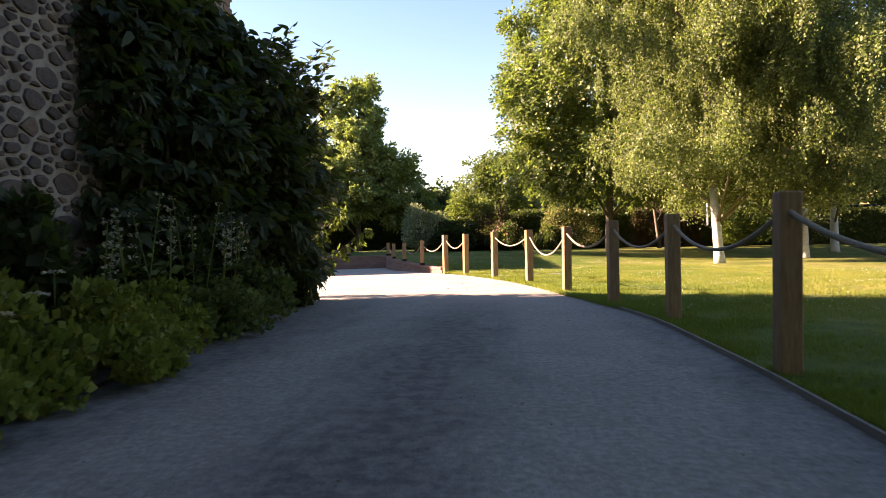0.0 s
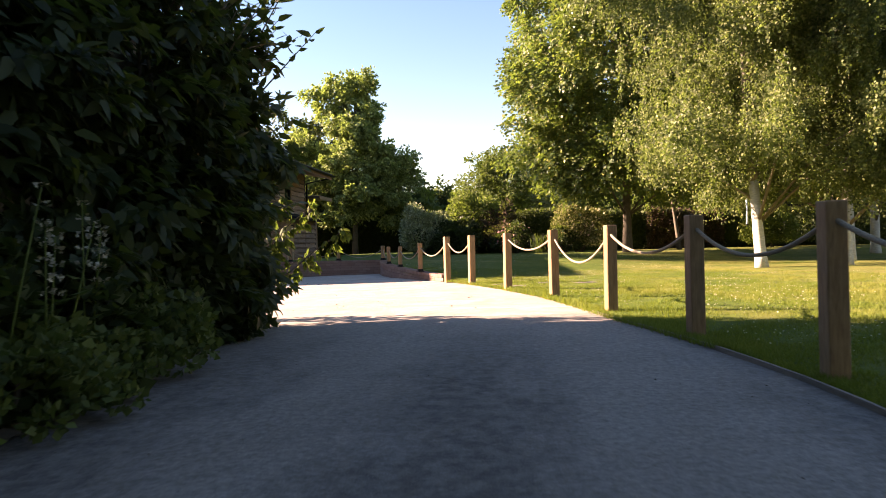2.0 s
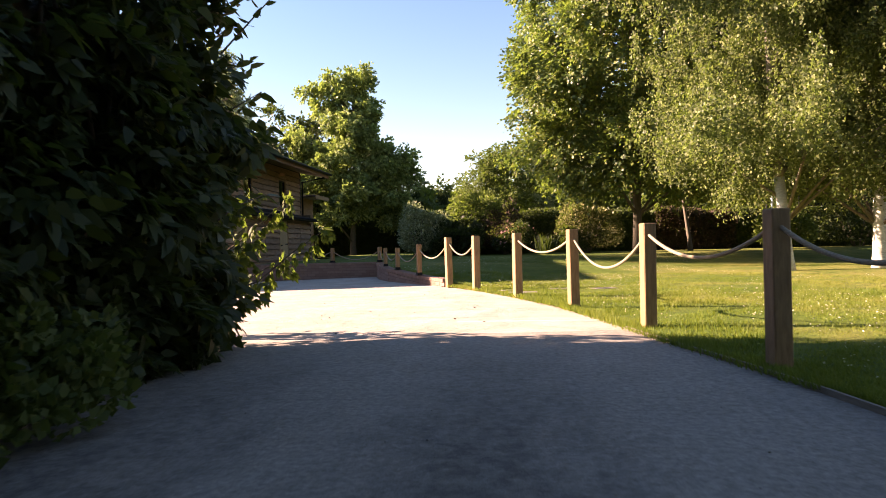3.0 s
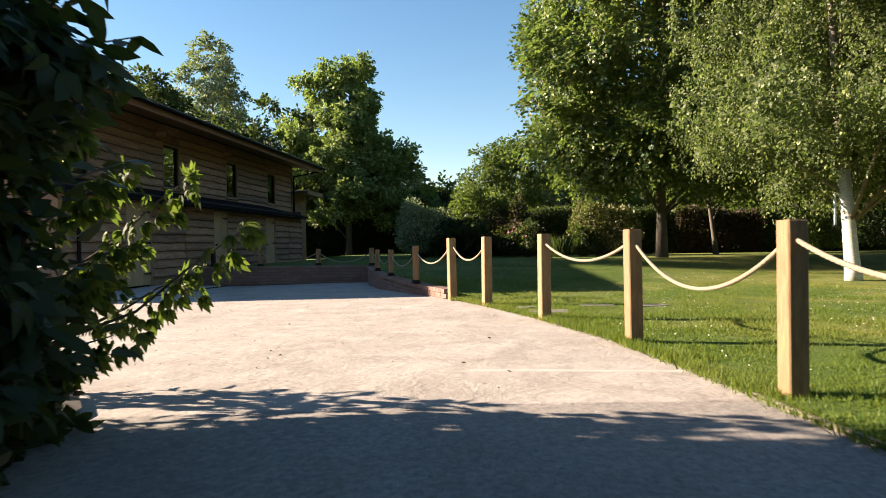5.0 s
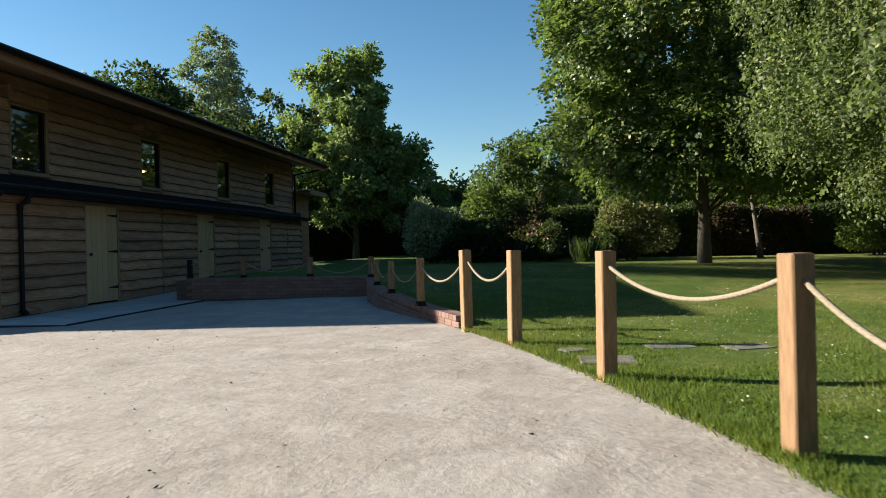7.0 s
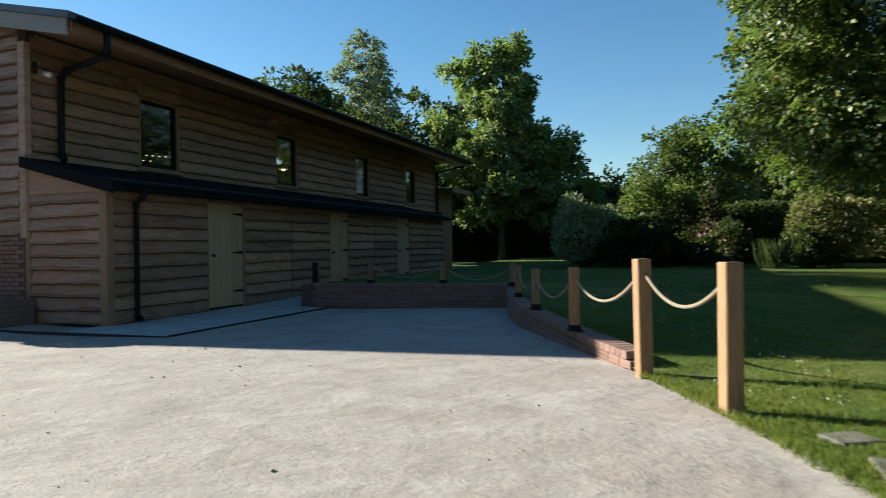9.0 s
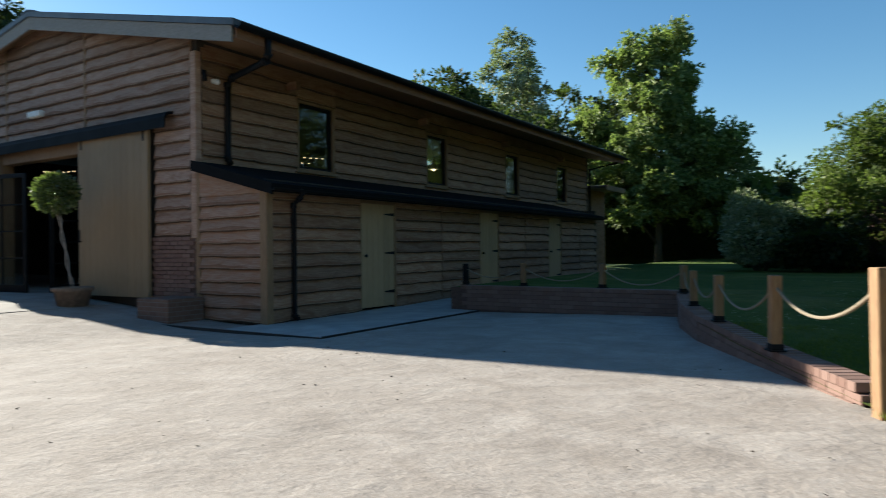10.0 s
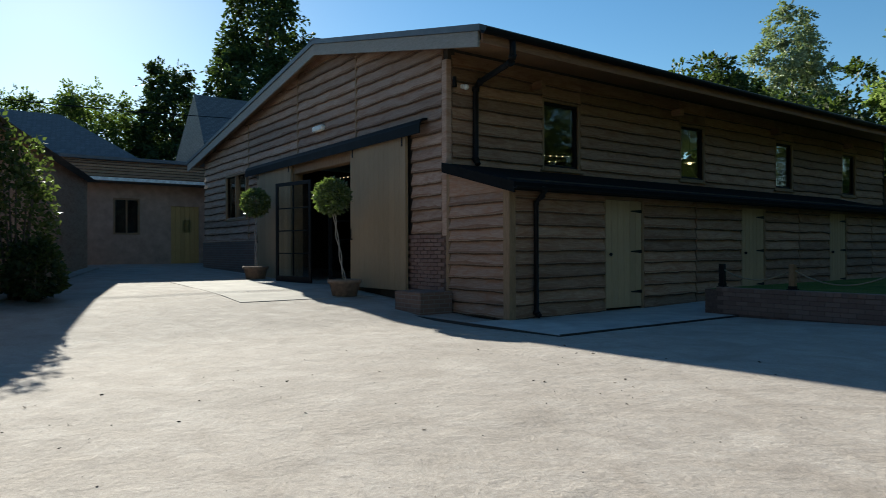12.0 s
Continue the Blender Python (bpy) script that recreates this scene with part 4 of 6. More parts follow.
POSTS = [(1.62, 2.6, 0.0, 0.93), (1.57, 5.08, 0, 0.94), (1.57, 7.53, 0, 0.93), (1.28, 9.1, 0, 0.93), (0.915, 11.0, 0, 0.915), (0.435, 12.855, 0.0, 0.915), (-0.2, 14.55, 0.0, 0.915), (-0.88, 16.17, 0.0, 0.915), (-1.44, 17.26, 0.0, 0.915),
         (-2.19, 18.62, 0.17, 0.805), (-2.90, 20.08, 0.24, 0.74), (-3.42, 21.35, 0.29, 0.74), (-3.86, 22.75, 0.36, 0.77), (-5.35, 23.42, 0.36, 0.77), (-6.83, 23.45, 0.36, 0.775), (-8.05, 23.45, 0.36, 0.76)]


SAGS = {0: 0.09, 1: 0.088, 2: 0.13, 3: 0.105, 4: 0.17, 5: 0.10, 7: 0.19, 8: 0.16}   # how deep each rope hangs, by its length


def fence_posts():
    for i, (x, y, z0, z1) in enumerate(POSTS):
        q = POSTS[min(i + 1, len(POSTS) - 1)]
        p = POSTS[max(i - 1, 0)]
        turn = math.degrees(math.atan2(q[1] - p[1], q[0] - p[0]))
        w = 0.055 if z0 < 0.1 else 0.045
        bm = bmesh.new()
        box(bm, (-w, -w, -0.3 if z0 < 0.1 else z0 + 0.01), (w, w, z1), 0.007)
        ob = link("post", bm, POST if i < 15 else BLACK, fence)
        ob.matrix_world = pose(x, y, 0, 0.6 * math.sin(i * 2.1), 0.6 * math.cos(i * 1.7), turn)
        if z0 > 0.1:
            bm = boxed((-w - 0.025, -w - 0.025, z0), (w + 0.025, w + 0.025, z0 + 0.012))
            box(bm, (-w - 0.006, -w - 0.006, z0), (w + 0.006, w + 0.006, z0 + 0.06))
            link("post_shoe", bm, BLACK, ob, "black metal post shoe")
    for i, ((x0, y0, _, za), (x1, y1, _, zb)) in enumerate(zip(POSTS[:-1], POSTS[1:])):
        if i == 6:
            continue  # the way through to the lawn has no rope
        a, b = Vector((x0, y0, za - 0.085)), Vector((x1, y1, zb - 0.085))
        sag = SAGS.get(i, 0.15) * (b - a).length
        r = 0.015 if za > 0.85 else 0.0125
        bm = bmesh.new()
        m = 110 if y0 < 21 else 40
        side = (b - a).cross(Vector((0, 0, 1))).normalized()
        for s in range(3):
            strand = []
            for k in range(m + 1):
                c = a.lerp(b, k / m) - Vector((0, 0, sag * 4 * (k / m) * (1 - k / m)))
                ph = s * 2.0944 + k / m * (b - a).length * 6.2832 / 0.11
                strand.append(c + (side * math.cos(ph) + Vector((0, 0, 1)) * math.sin(ph)) * r * 0.18)
            tube(bm, strand, [r * 0.80] * (m + 1), 6)
        link("rope", bm, ROPE, fence, "thick natural rope hanging in a curve")


fence_posts()

# ---- stone house beside the drive ----
HX, HY = -2.95, 8.8
house = thing("stone_house", "old house of dark rubble stone with pale mortar", "house")
# the unseen upper wall and roof are raised to block sky light from the drive
house_wall = link("wall", boxed((HX - 6, -8, -0.4), (HX, HY, 7.4)), PALE_MORTAR, house)
link("roof", sloped_prism(bmesh.new(), [HX - 6.3, HX - 3, HX + 0.3], -8.3, HY + 0.2, lambda x: 7.3 + 2.4 * (1 - abs(x - HX + 3) / 3.3), lambda x: 7.45 + 2.4 * (1 - abs(x - HX + 3) / 3.3)), SLATE, house)

# ---- annex and outbuildings behind the yard ----
annex = thing("annex", "low brown-clad annex with a honey oak door and a thin canopy", "annex")
NX = -29.4
link("wall", wall_grid(bmesh.new(), "x", NX, 0.2, [14.0, 26.0], [0.2, 4.5], [(17.45, 18.3, 1.7, 3.0), (19.5, 20.6, 0.2, 2.8)]), RENDER, annex)
for i in range(7):
    z = 3.75 + i * 0.11
    board(annex, (NX, 14.0, 0), (0, 1, 0), (1, 0, 0), 12.0, z, 0.1, FRAME_WOOD)
link("roof", boxed((NX - 6, 14.0, 4.45), (NX + 0.15, 26, 4.6), 0.02), ROOF, annex)
link("canopy", boxed((NX, 15.6, 3.60), (NX + 0.8, 22.5, 3.70), 0.01), ROOF, annex, "thin canopy")
link("canopy_edge", boxed((NX + 0.8, 15.6, 3.62), (NX + 0.84, 22.5, 3.74), 0.005), WHITE, annex, "bright metal canopy edge")
ad = link("door", boxed((NX - 0.14, 19.5, 0.3), (NX - 0.11, 20.6, 2.8)), YELLOW_WOOD, annex, "honey oak boarded door")
for i in range(6):
    link("plank", boxed((NX - 0.11, 19.5 + 1.1 * i / 6 + 0.003, 0.3), (NX - 0.05, 19.5 + 1.1 * (i + 1) / 6 - 0.003, 2.8), 0.004), YELLOW_WOOD, ad)
link("pane", boxed((NX - 0.045, 19.95, 1.75), (NX - 0.035, 20.3, 2.25)), GLASS, ad)
bm = bmesh.new()
for lo, hi in (((17.4, 1.65), (17.47, 3.05)), ((18.28, 1.65), (18.35, 3.05)), ((17.47, 2.98), (18.28, 3.05)), ((17.47, 1.65), (18.28, 1.72)), ((17.86, 1.72), (17.9, 2.98))):
    box(bm, (NX - 0.12, lo[0], lo[1]), (NX + 0.02, hi[0], hi[1]), 0.005)
aw = link("window", bm, FRAME_WOOD, annex)
link("pane", boxed((NX - 0.07, 17.45, 1.7), (NX - 0.06, 18.3, 3.0)), GLASS, aw)
# solid dark block behind the panes in place of an unlit room
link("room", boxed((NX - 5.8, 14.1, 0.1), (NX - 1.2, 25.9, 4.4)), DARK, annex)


def hipped(name, label, x0, x1, y0, y1, z0, eave, ridge, wall_mat, hip, along="y"):
    """A plain building with a pitched roof; hip: how far the ridge stops short of each end."""
    h = thing(name, label, "building")
    link("wall", boxed((x0, y0, z0), (x1, y1, eave)), wall_mat, h)
    bm = bmesh.new()
    o = 0.3
    c = [bm.verts.new(p) for p in ((x0 - o, y0 - o, eave - 0.1), (x1 + o, y0 - o, eave - 0.1), (x1 + o, y1 + o, eave - 0.1), (x0 - o, y1 + o, eave - 0.1))]
    if along == "y":
        xm = (x0 + x1) / 2
        r = [bm.verts.new((xm, y0 - o + hip, ridge)), bm.verts.new((xm, y1 + o - hip, ridge))]
        fs = ((c[0], c[1], r[0]), (c[1], c[2], r[1], r[0]), (c[2], c[3], r[1]), (c[3], c[0], r[0], r[1]))
    else:
        ym = (y0 + y1) / 2
        r = [bm.verts.new((x0 - o + hip, ym, ridge)), bm.verts.new((x1 + o - hip, ym, ridge))]
        fs = ((c[0], c[1], r[1], r[0]), (c[1], c[2], r[1]), (c[2], c[3], r[0], r[1]), (c[3], c[0], r[0]))
    for q in fs:
        if len(q) == 3 and hip < 0.5:
            gab = bmesh.new()
            gab.faces.new([gab.verts.new(v.co) for v in q])
            link("gable", gab, wall_mat, h)
        else:
            bm.faces.new(q)
    bm.faces.new(c[::-1])
    link("roof", bm, SLATE, h)
    return h


hipped("outbuilding", "slate-roofed building behind the annex", -49, -39, 4, 20.5, 0.3, 5.6, 8.6, RENDER, 3.5)
hipped("tall_house", "tall gabled house with a slate roof behind the barn", -39.5, -33.5, 22.4, 34, 0.3, 5.2, 9.0, FAR_STONE, 0.3)
shed = hipped("dark_shed", "dark timber shed in shade beside the yard", -14, 0, -6, 0, -0.2, 3.35, 4.7, BOARD, 3.2, "x")
shed.matrix_world = pose(-13.0, 12.25, 0.1, 0, 0, -16)
bm = bmesh.new()
rows = [[bm.verts.new((x, 12.27 + dy - 0.2867 * (x + 13.0), ground_z(x, 14) + dz)) for dy, dz in ((0.0, -0.1), (0.0, 0.05), (0.34, 0.04), (0.36, -0.1))] for x in (-26.4, -24, -21, -18, -15, -13.0)]
for r0, r1 in zip(rows, rows[1:]):
    for q in range(3):
        bm.faces.new((r0[q], r1[q], r1[q + 1], r0[q + 1]))
tagged(link("trim_kerb", bm, OLD_CONCRETE), "pale concrete strip along the foot of the shed", "kerb", kind="structure")

bm = bmesh.new()
tube(bm, [(-30 + 0.0, 4, 6.4), (-30.5, 13.8, 6.55), (-31, 18.1, 6.7), (-33, 30, 7.6)], [0.02] * 4, 5)
tagged(link("overhead_cable", bm, BLACK), "thin black overhead cable across the yard", "cable")

# ---- trees and shrubs ----
def clumps(rng, base, height, profile, count, inner=0.45, uneven=0.22):
    """Centres of leaf clumps inside a crown; profile(u) is the crown's radius at height u of 0..1."""
    out = []
    phase = rng.uniform(0, 6.28, 3)
    while len(out) < count:
        u = rng.uniform(0, 1)
        r = profile(u)
        if rng.uniform(0, 1) > (r / max(profile(v) for v in (0.1, 0.3, 0.5, 0.7, 0.9))) ** 1.2 + 0.05:
            continue
        a = rng.uniform(0, 2 * math.pi)
        lump = 1 + uneven * (math.sin(3 * a + phase[0] + 5 * u) * 0.6 + math.sin(5 * a + phase[1] - 9 * u) * 0.5)
        k = inner + (1 - inner) * math.sqrt(rng.uniform(0, 1))
        out.append((base[0] + math.cos(a) * r * k * lump, base[1] + math.sin(a) * r * k * lump, base[2] + height * u))
    return np.array(out)


def sprays(rng, centres, axis, per, spread, droop=0.3, flat=0.7, leaves=14):
    """Leaves set along flat drooping sprays that fan out of each clump: points, directions and the way each blade looks."""
    k = max(1, per // leaves)
    m = len(centres) * k
    c = np.repeat(centres, k, axis=0)
    out = c - np.array([axis[0], axis[1], 0.0])
    out[:, 2] = 0.0
    out = unit(out)
    way = unit(rng.normal(size=(m, 3)) * np.array([1, 1, flat]) + out * 0.55)
    way[:, 2] -= droop * 0.6
    way = unit(way)
    up = unit(np.array([0, 0, 0.65]) + out * 0.75 + rng.normal(size=(m, 3)) * 0.4)
    side = unit(np.cross(way, up))
    up = np.cross(side, way)
    length = spread * np.repeat(rng.uniform(0.75, 1.45, (len(centres), 1)), k, axis=0) * rng.uniform(0.7, 1.3, (m, 1)) * 1.75
    t = rng.uniform(0.12, 1.0, (m, leaves, 1)) ** 0.8
    flank = rng.choice([-1.0, 1.0], (m, leaves, 1))
    sag = np.array([0, 0, -droop * 0.35])
    p = c[:, None] + way[:, None] * t * length[:, None] + side[:, None] * flank * (1.05 - t) * length[:, None] * 0.30 * rng.uniform(0.1, 1, (m, leaves, 1)) + sag * t ** 2 * length[:, None]
    d = way[:, None] * 0.8 + side[:, None] * flank * 0.75 + rng.normal(size=(m, leaves, 3)) * 0.28 - np.array([0, 0, 0.25 * droop])
    f = up[:, None] + rng.normal(size=(m, leaves, 3)) * 0.42
    return p.reshape(-1, 3), d.reshape(-1, 3), f.reshape(-1, 3)


def trunk_mesh(h, r0, r1, lean=0.02, roots=1.25):
    bm = bmesh.new()
    n = 9
    pts, rad = [], []
    for i in range(n + 1):
        u = i / n
        pts.append((lean * h * u + 0.05 * math.sin(u * 5 + r0 * 20), 0.05 * math.cos(u * 4 + h), h * u))
        rad.append((r0 + (r1 - r0) * u) * (roots if i == 0 else 1))
    tube(bm, pts, rad, 12)
    return bm, pts


def tree(name, label, at, height, clear, profile, leaf, bark, leaf_size, n_clump, per, spread, trunk_r, seed, droop=0.3, limbs=16, category="tree", flat=0.7, inner=0.45, strands=None, uneven=0.22, lobes=None, width=0.32, lean=0.02, hang=0.95):
    """A tree: tapered trunk, limbs that reach into the crown, and a crown of many small leaves."""
    rng = np.random.default_rng(seed)
    t = thing(name, label, category, at)
    cs = clumps(rng, (0, 0, clear), height - clear, profile, n_clump, inner, uneven)
    if lobes:
        cs = []
        for lx, ly, lz, rx, rz in lobes:
            k = max(6, int(n_clump * rx * rx * rz / sum(q[3] * q[3] * q[4] for q in lobes)))
            v = unit(rng.normal(size=(k, 3))) * rng.uniform(0.25, 1, (k, 1)) ** 0.5
            cs.append(v * np.array([rx, rx, rz]) * 0.82 + np.array([lx, ly, lz]))
        cs = np.concatenate(cs)
        rng.shuffle(cs)
    bm, pts = trunk_mesh(clear + (height - clear) * 0.72, trunk_r, trunk_r * 0.22, lean)
    if bark is BIRCH_BARK:
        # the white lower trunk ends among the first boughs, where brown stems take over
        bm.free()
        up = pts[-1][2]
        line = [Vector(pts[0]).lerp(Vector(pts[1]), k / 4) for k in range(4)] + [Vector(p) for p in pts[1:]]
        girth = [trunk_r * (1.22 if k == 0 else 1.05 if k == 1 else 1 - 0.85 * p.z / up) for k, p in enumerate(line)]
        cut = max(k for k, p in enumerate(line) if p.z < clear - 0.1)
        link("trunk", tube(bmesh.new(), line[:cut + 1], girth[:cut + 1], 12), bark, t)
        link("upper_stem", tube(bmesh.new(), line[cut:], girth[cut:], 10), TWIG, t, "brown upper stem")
    else:
        link("trunk", bm, bark, t)
    for c in cs[:limbs]:
        c = Vector(c)
        z = max(clear * 0.75, c.z - 0.55 * math.hypot(c.x, c.y) - 0.2)
        k = min(len(pts) - 2, max(1, int(z / (clear + (height - clear) * 0.72) * 9)))
        s = Vector(pts[k])
        mid = s.lerp(c, 0.5) + Vector((0, 0, 0.12 * (c - s).length))
        r = trunk_r * 0.32
        link("limb", tube(bmesh.new(), [s, mid, s.lerp(c, 0.95)], [r, r * 0.6, r * 0.15], 6), BARK, t)
    f = None
    if strands:
        # hanging twigs gathered in boughs, with gaps between one bough and the next
        n, length = strands
        each = 26
        k = max(1, n // each)
        heads = cs[rng.integers(0, len(cs), k)]
        reach = heads * np.array([1, 1, 0.0])
        along = unit(reach + rng.normal(size=(k, 3)) * np.array([0.6, 0.6, 0.1]))
        u0 = rng.uniform(-1, 0.6, (k, each, 1))
        starts = heads[:, None] + along[:, None] * u0 * spread * 3.2 - np.array([0, 0, 0.55]) * np.maximum(u0, 0) ** 2 + rng.normal(size=(k, each, 3)) * spread * 0.5
        starts = starts.reshape(-1, 3)
        n = len(starts)
        u = rng.uniform(0, 1, (n, per, 1))
        ln = length * rng.uniform(0.3, 1.15, (n, 1, 1))
        sway = rng.normal(size=(n, 1, 3)) * 0.16
        p = starts[:, None, :] + sway * u * ln + np.concatenate([np.zeros((n, per, 2)), -u * ln], axis=2) + rng.normal(size=(n, per, 3)) * 0.05
        p = p.reshape(-1, 3)
        low = p[:, 2] > clear - hang * rng.uniform(0.0, 1, len(p)) ** 1.5
        p = p[low]
        d = rng.normal(size=p.shape) * 0.6
        d[:, 2] -= 0.7
    else:
        p, d, f = sprays(rng, cs, (0, 0), per, spread, droop, flat)
    link_mesh("crown", leaf_mesh("crown", rng, p, d, leaf_size, width, facing=f), leaf, t)
    return t


def dome(u):
    return math.sqrt(max(0.0, 1 - (2 * u - 1) ** 2))


tree("lime_tree", "tall broad lime tree with dense green and yellowing leaves", (3.9, 28.4, lawn_z(4, 28)), 14.8, 2.4, lambda u: 3.85 * min(1, (u + 0.25) * 2.6) * max(0.0, 1 - u ** 2.2) ** 0.8 + 0.15, LIME_LEAF, BARK, 0.118, 600, 560, 0.40, 0.155, 11, 0.6, flat=0.6, uneven=0.3, width=0.36)
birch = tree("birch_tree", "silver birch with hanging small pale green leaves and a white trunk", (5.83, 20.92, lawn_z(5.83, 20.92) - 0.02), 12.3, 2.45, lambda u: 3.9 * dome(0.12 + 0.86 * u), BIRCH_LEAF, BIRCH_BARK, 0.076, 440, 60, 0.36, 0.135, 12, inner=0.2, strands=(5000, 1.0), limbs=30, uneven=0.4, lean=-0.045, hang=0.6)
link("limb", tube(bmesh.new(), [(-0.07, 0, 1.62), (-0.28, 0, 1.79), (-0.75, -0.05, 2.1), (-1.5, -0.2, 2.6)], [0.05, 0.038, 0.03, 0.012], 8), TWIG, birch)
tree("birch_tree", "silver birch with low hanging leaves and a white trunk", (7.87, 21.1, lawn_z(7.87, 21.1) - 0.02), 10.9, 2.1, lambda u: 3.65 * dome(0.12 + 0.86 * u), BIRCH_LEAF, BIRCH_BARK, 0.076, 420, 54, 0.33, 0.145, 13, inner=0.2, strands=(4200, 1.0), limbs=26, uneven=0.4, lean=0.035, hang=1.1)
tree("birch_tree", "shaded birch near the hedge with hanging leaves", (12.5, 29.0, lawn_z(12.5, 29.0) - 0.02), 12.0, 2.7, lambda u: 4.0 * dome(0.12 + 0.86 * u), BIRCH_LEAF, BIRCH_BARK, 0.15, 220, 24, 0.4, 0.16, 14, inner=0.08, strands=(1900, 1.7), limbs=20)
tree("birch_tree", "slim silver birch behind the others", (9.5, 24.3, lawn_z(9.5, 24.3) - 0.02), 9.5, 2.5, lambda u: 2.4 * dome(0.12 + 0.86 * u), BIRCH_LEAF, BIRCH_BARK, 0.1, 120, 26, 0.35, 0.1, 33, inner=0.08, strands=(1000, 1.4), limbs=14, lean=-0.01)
tree("garden_tree", "slim garden tree under the larger crowns by the hedge", (6.6, 32.5, lawn_z(6.6, 32.5) - 0.02), 6.5, 2.0, lambda u: 2.2 * dome(0.1 + 0.88 * u), WOOD_LEAF, BARK, 0.16, 90, 120, 0.35, 0.085, 15, lean=-0.08)
tree("maple_tree", "maple with a billowing bright green crown", (-10.8, 48, 0.0), 12.3, 2.4, lambda u: 3.0, MAPLE_LEAF, BARK, 0.18, 300, 490, 0.32, 0.2, 16, 0.5, flat=0.8, width=0.38,
     lobes=[(0.35, 0.4, 12.0, 1.15, 1.15), (-0.9, 0.3, 11.6, 1.0, 1.1), (-2.2, 0.1, 10.6, 1.3, 1.25), (0.6, 0.6, 10.3, 1.2, 1.3), (-0.5, 0.2, 10.2, 1.3, 1.2), (0.9, 0.2, 11.1, 1.0, 1.2), (0.9, 0.1, 9.7, 1.2, 1.2), (0.4, 0.4, 9.0, 1.5, 1.3), (-1.0, -0.6, 9.0, 1.3, 1.0), (0.0, -1.1, 8.2, 1.5, 1.3), (-2.9, -0.2, 8.0, 1.6, 1.2), (1.6, -0.5, 7.6, 1.5, 1.3), (2.9, 0.2, 6.9, 1.2, 1.2), (-3.8, 0.2, 6.7, 1.4, 1.0), (-0.6, -1.5, 6.4, 1.9, 1.2), (3.4, 0.3, 5.5, 1.1, 1.0), (2.0, -1.0, 5.5, 1.7, 1.2), (-2.4, -0.8, 4.9, 1.9, 1.4), (0.4, -1.2, 4.3, 2.4, 1.5), (2.8, -0.2, 3.9, 1.6, 1.1), (0, 1.6, 6.0, 2.6, 3.2), (-4.3, 0.1, 5.3, 1.3, 1.1), (-3.6, -0.5, 3.6, 1.6, 1.0), (-0.4, -1.3, 3.0, 2.0, 0.9), (2.0, -0.6, 2.8, 1.6, 0.8)])
# added tree, mostly hidden by the barn, that shades the lower maple
tree("garden_tree", "dark green tree added behind the barn to shade the maple", (-18.5, 47.5, -0.2), 9.0, 1.2, lambda u: 3.6 * dome(0.1 + 0.88 * u), HEDGE_LEAF, BARK, 0.3, 130, 110, 0.6, 0.2, 116)
tree("poplar_tree", "tall poplar with airy grey-green leaves", (-28.2, 66, -0.4), 20.6, 5.0, lambda u: 4.2 * min(1, 0.7 + 2 * u) * (1 - u) ** 0.6 + 0.15, PALE_LEAF, BARK, 0.27, 330, 154, 0.46, 0.3, 17, 0.2, uneven=0.4)
# the darker hedge leaf puts this oak's backlit look into its colour
tree("oak_tree", "oak behind the barn roof, its leaves darkened as if backlit", (-29.3, 55, -0.4), 14.6, 4.0, lambda u: 4.6 * dome(0.1 + 0.88 * u), HEDGE_LEAF, BARK, 0.3, 190, 190, 0.6, 0.3, 18)
tree("oak_tree", "dark green oak behind the maple", (-17.8, 56, -0.4), 12.0, 2.5, lambda u: 3.5 * dome(0.1 + 0.88 * u), HEDGE_LEAF, BARK, 0.28, 150, 150, 0.55, 0.25, 19)
tree("ash_tree", "pale green ash in the distance", (-9.4, 58, -0.4), 8.0, 1.5, lambda u: 2.1 * dome(0.1 + 0.88 * u), PALE_LEAF, BARK, 0.26, 90, 90, 0.4, 0.2, 20)
tree("field_tree", "rounded green tree in the distance", (-6.2, 54, -0.4), 5.6, 0.6, lambda u: 2.0 * dome(0.1 + 0.88 * u), HERB_LEAF, BARK, 0.26, 110, 100, 0.45, 0.2, 21)
tree("field_tree", "rounded green tree in the distance", (-3.0, 60, -0.4), 4.9, 0.6, lambda u: 2.6 * dome(0.1 + 0.88 * u), WOOD_LEAF, BARK, 0.28, 100, 90, 0.45, 0.2, 22)
tree("hawthorn_tree", "spreading dark green tree with a bare forked stem", (-0.7, 41.5, 0.3), 5.6, 2.3, lambda u: 1.75 * dome(0.12 + 0.86 * u), WOOD_LEAF, BARK, 0.13, 110, 240, 0.32, 0.1, 23, uneven=0.6)
tree("acacia_tree", "feathery yellow-green tree behind the hedge", (0.6, 47, 0.3), 4.4, 1.0, lambda u: 1.7 * dome(0.1 + 0.88 * u), PALE_LEAF, BARK, 0.14, 90, 220, 0.34, 0.12, 24)
tree("hawthorn_tree", "green tree behind the lime", (6.5, 45, 0.3), 9.0, 1.5, lambda u: 3.6 * dome(0.1 + 0.88 * u), WOOD_LEAF, BARK, 0.28, 120, 110, 0.6, 0.2, 25)
tree("oak_tree", "dark oak beyond the birches", (17, 46, 0.3), 13.0, 2.5, lambda u: 5.2 * dome(0.1 + 0.88 * u), WOOD_LEAF, BARK, 0.38, 150, 110, 0.8, 0.3, 26)
tree("oak_tree", "dark oak beyond the birches", (26, 40, 0.0), 12.0, 2.5, lambda u: 5.0 * dome(0.1 + 0.88 * u), WOOD_LEAF, BARK, 0.38, 130, 110, 0.8, 0.3, 27)
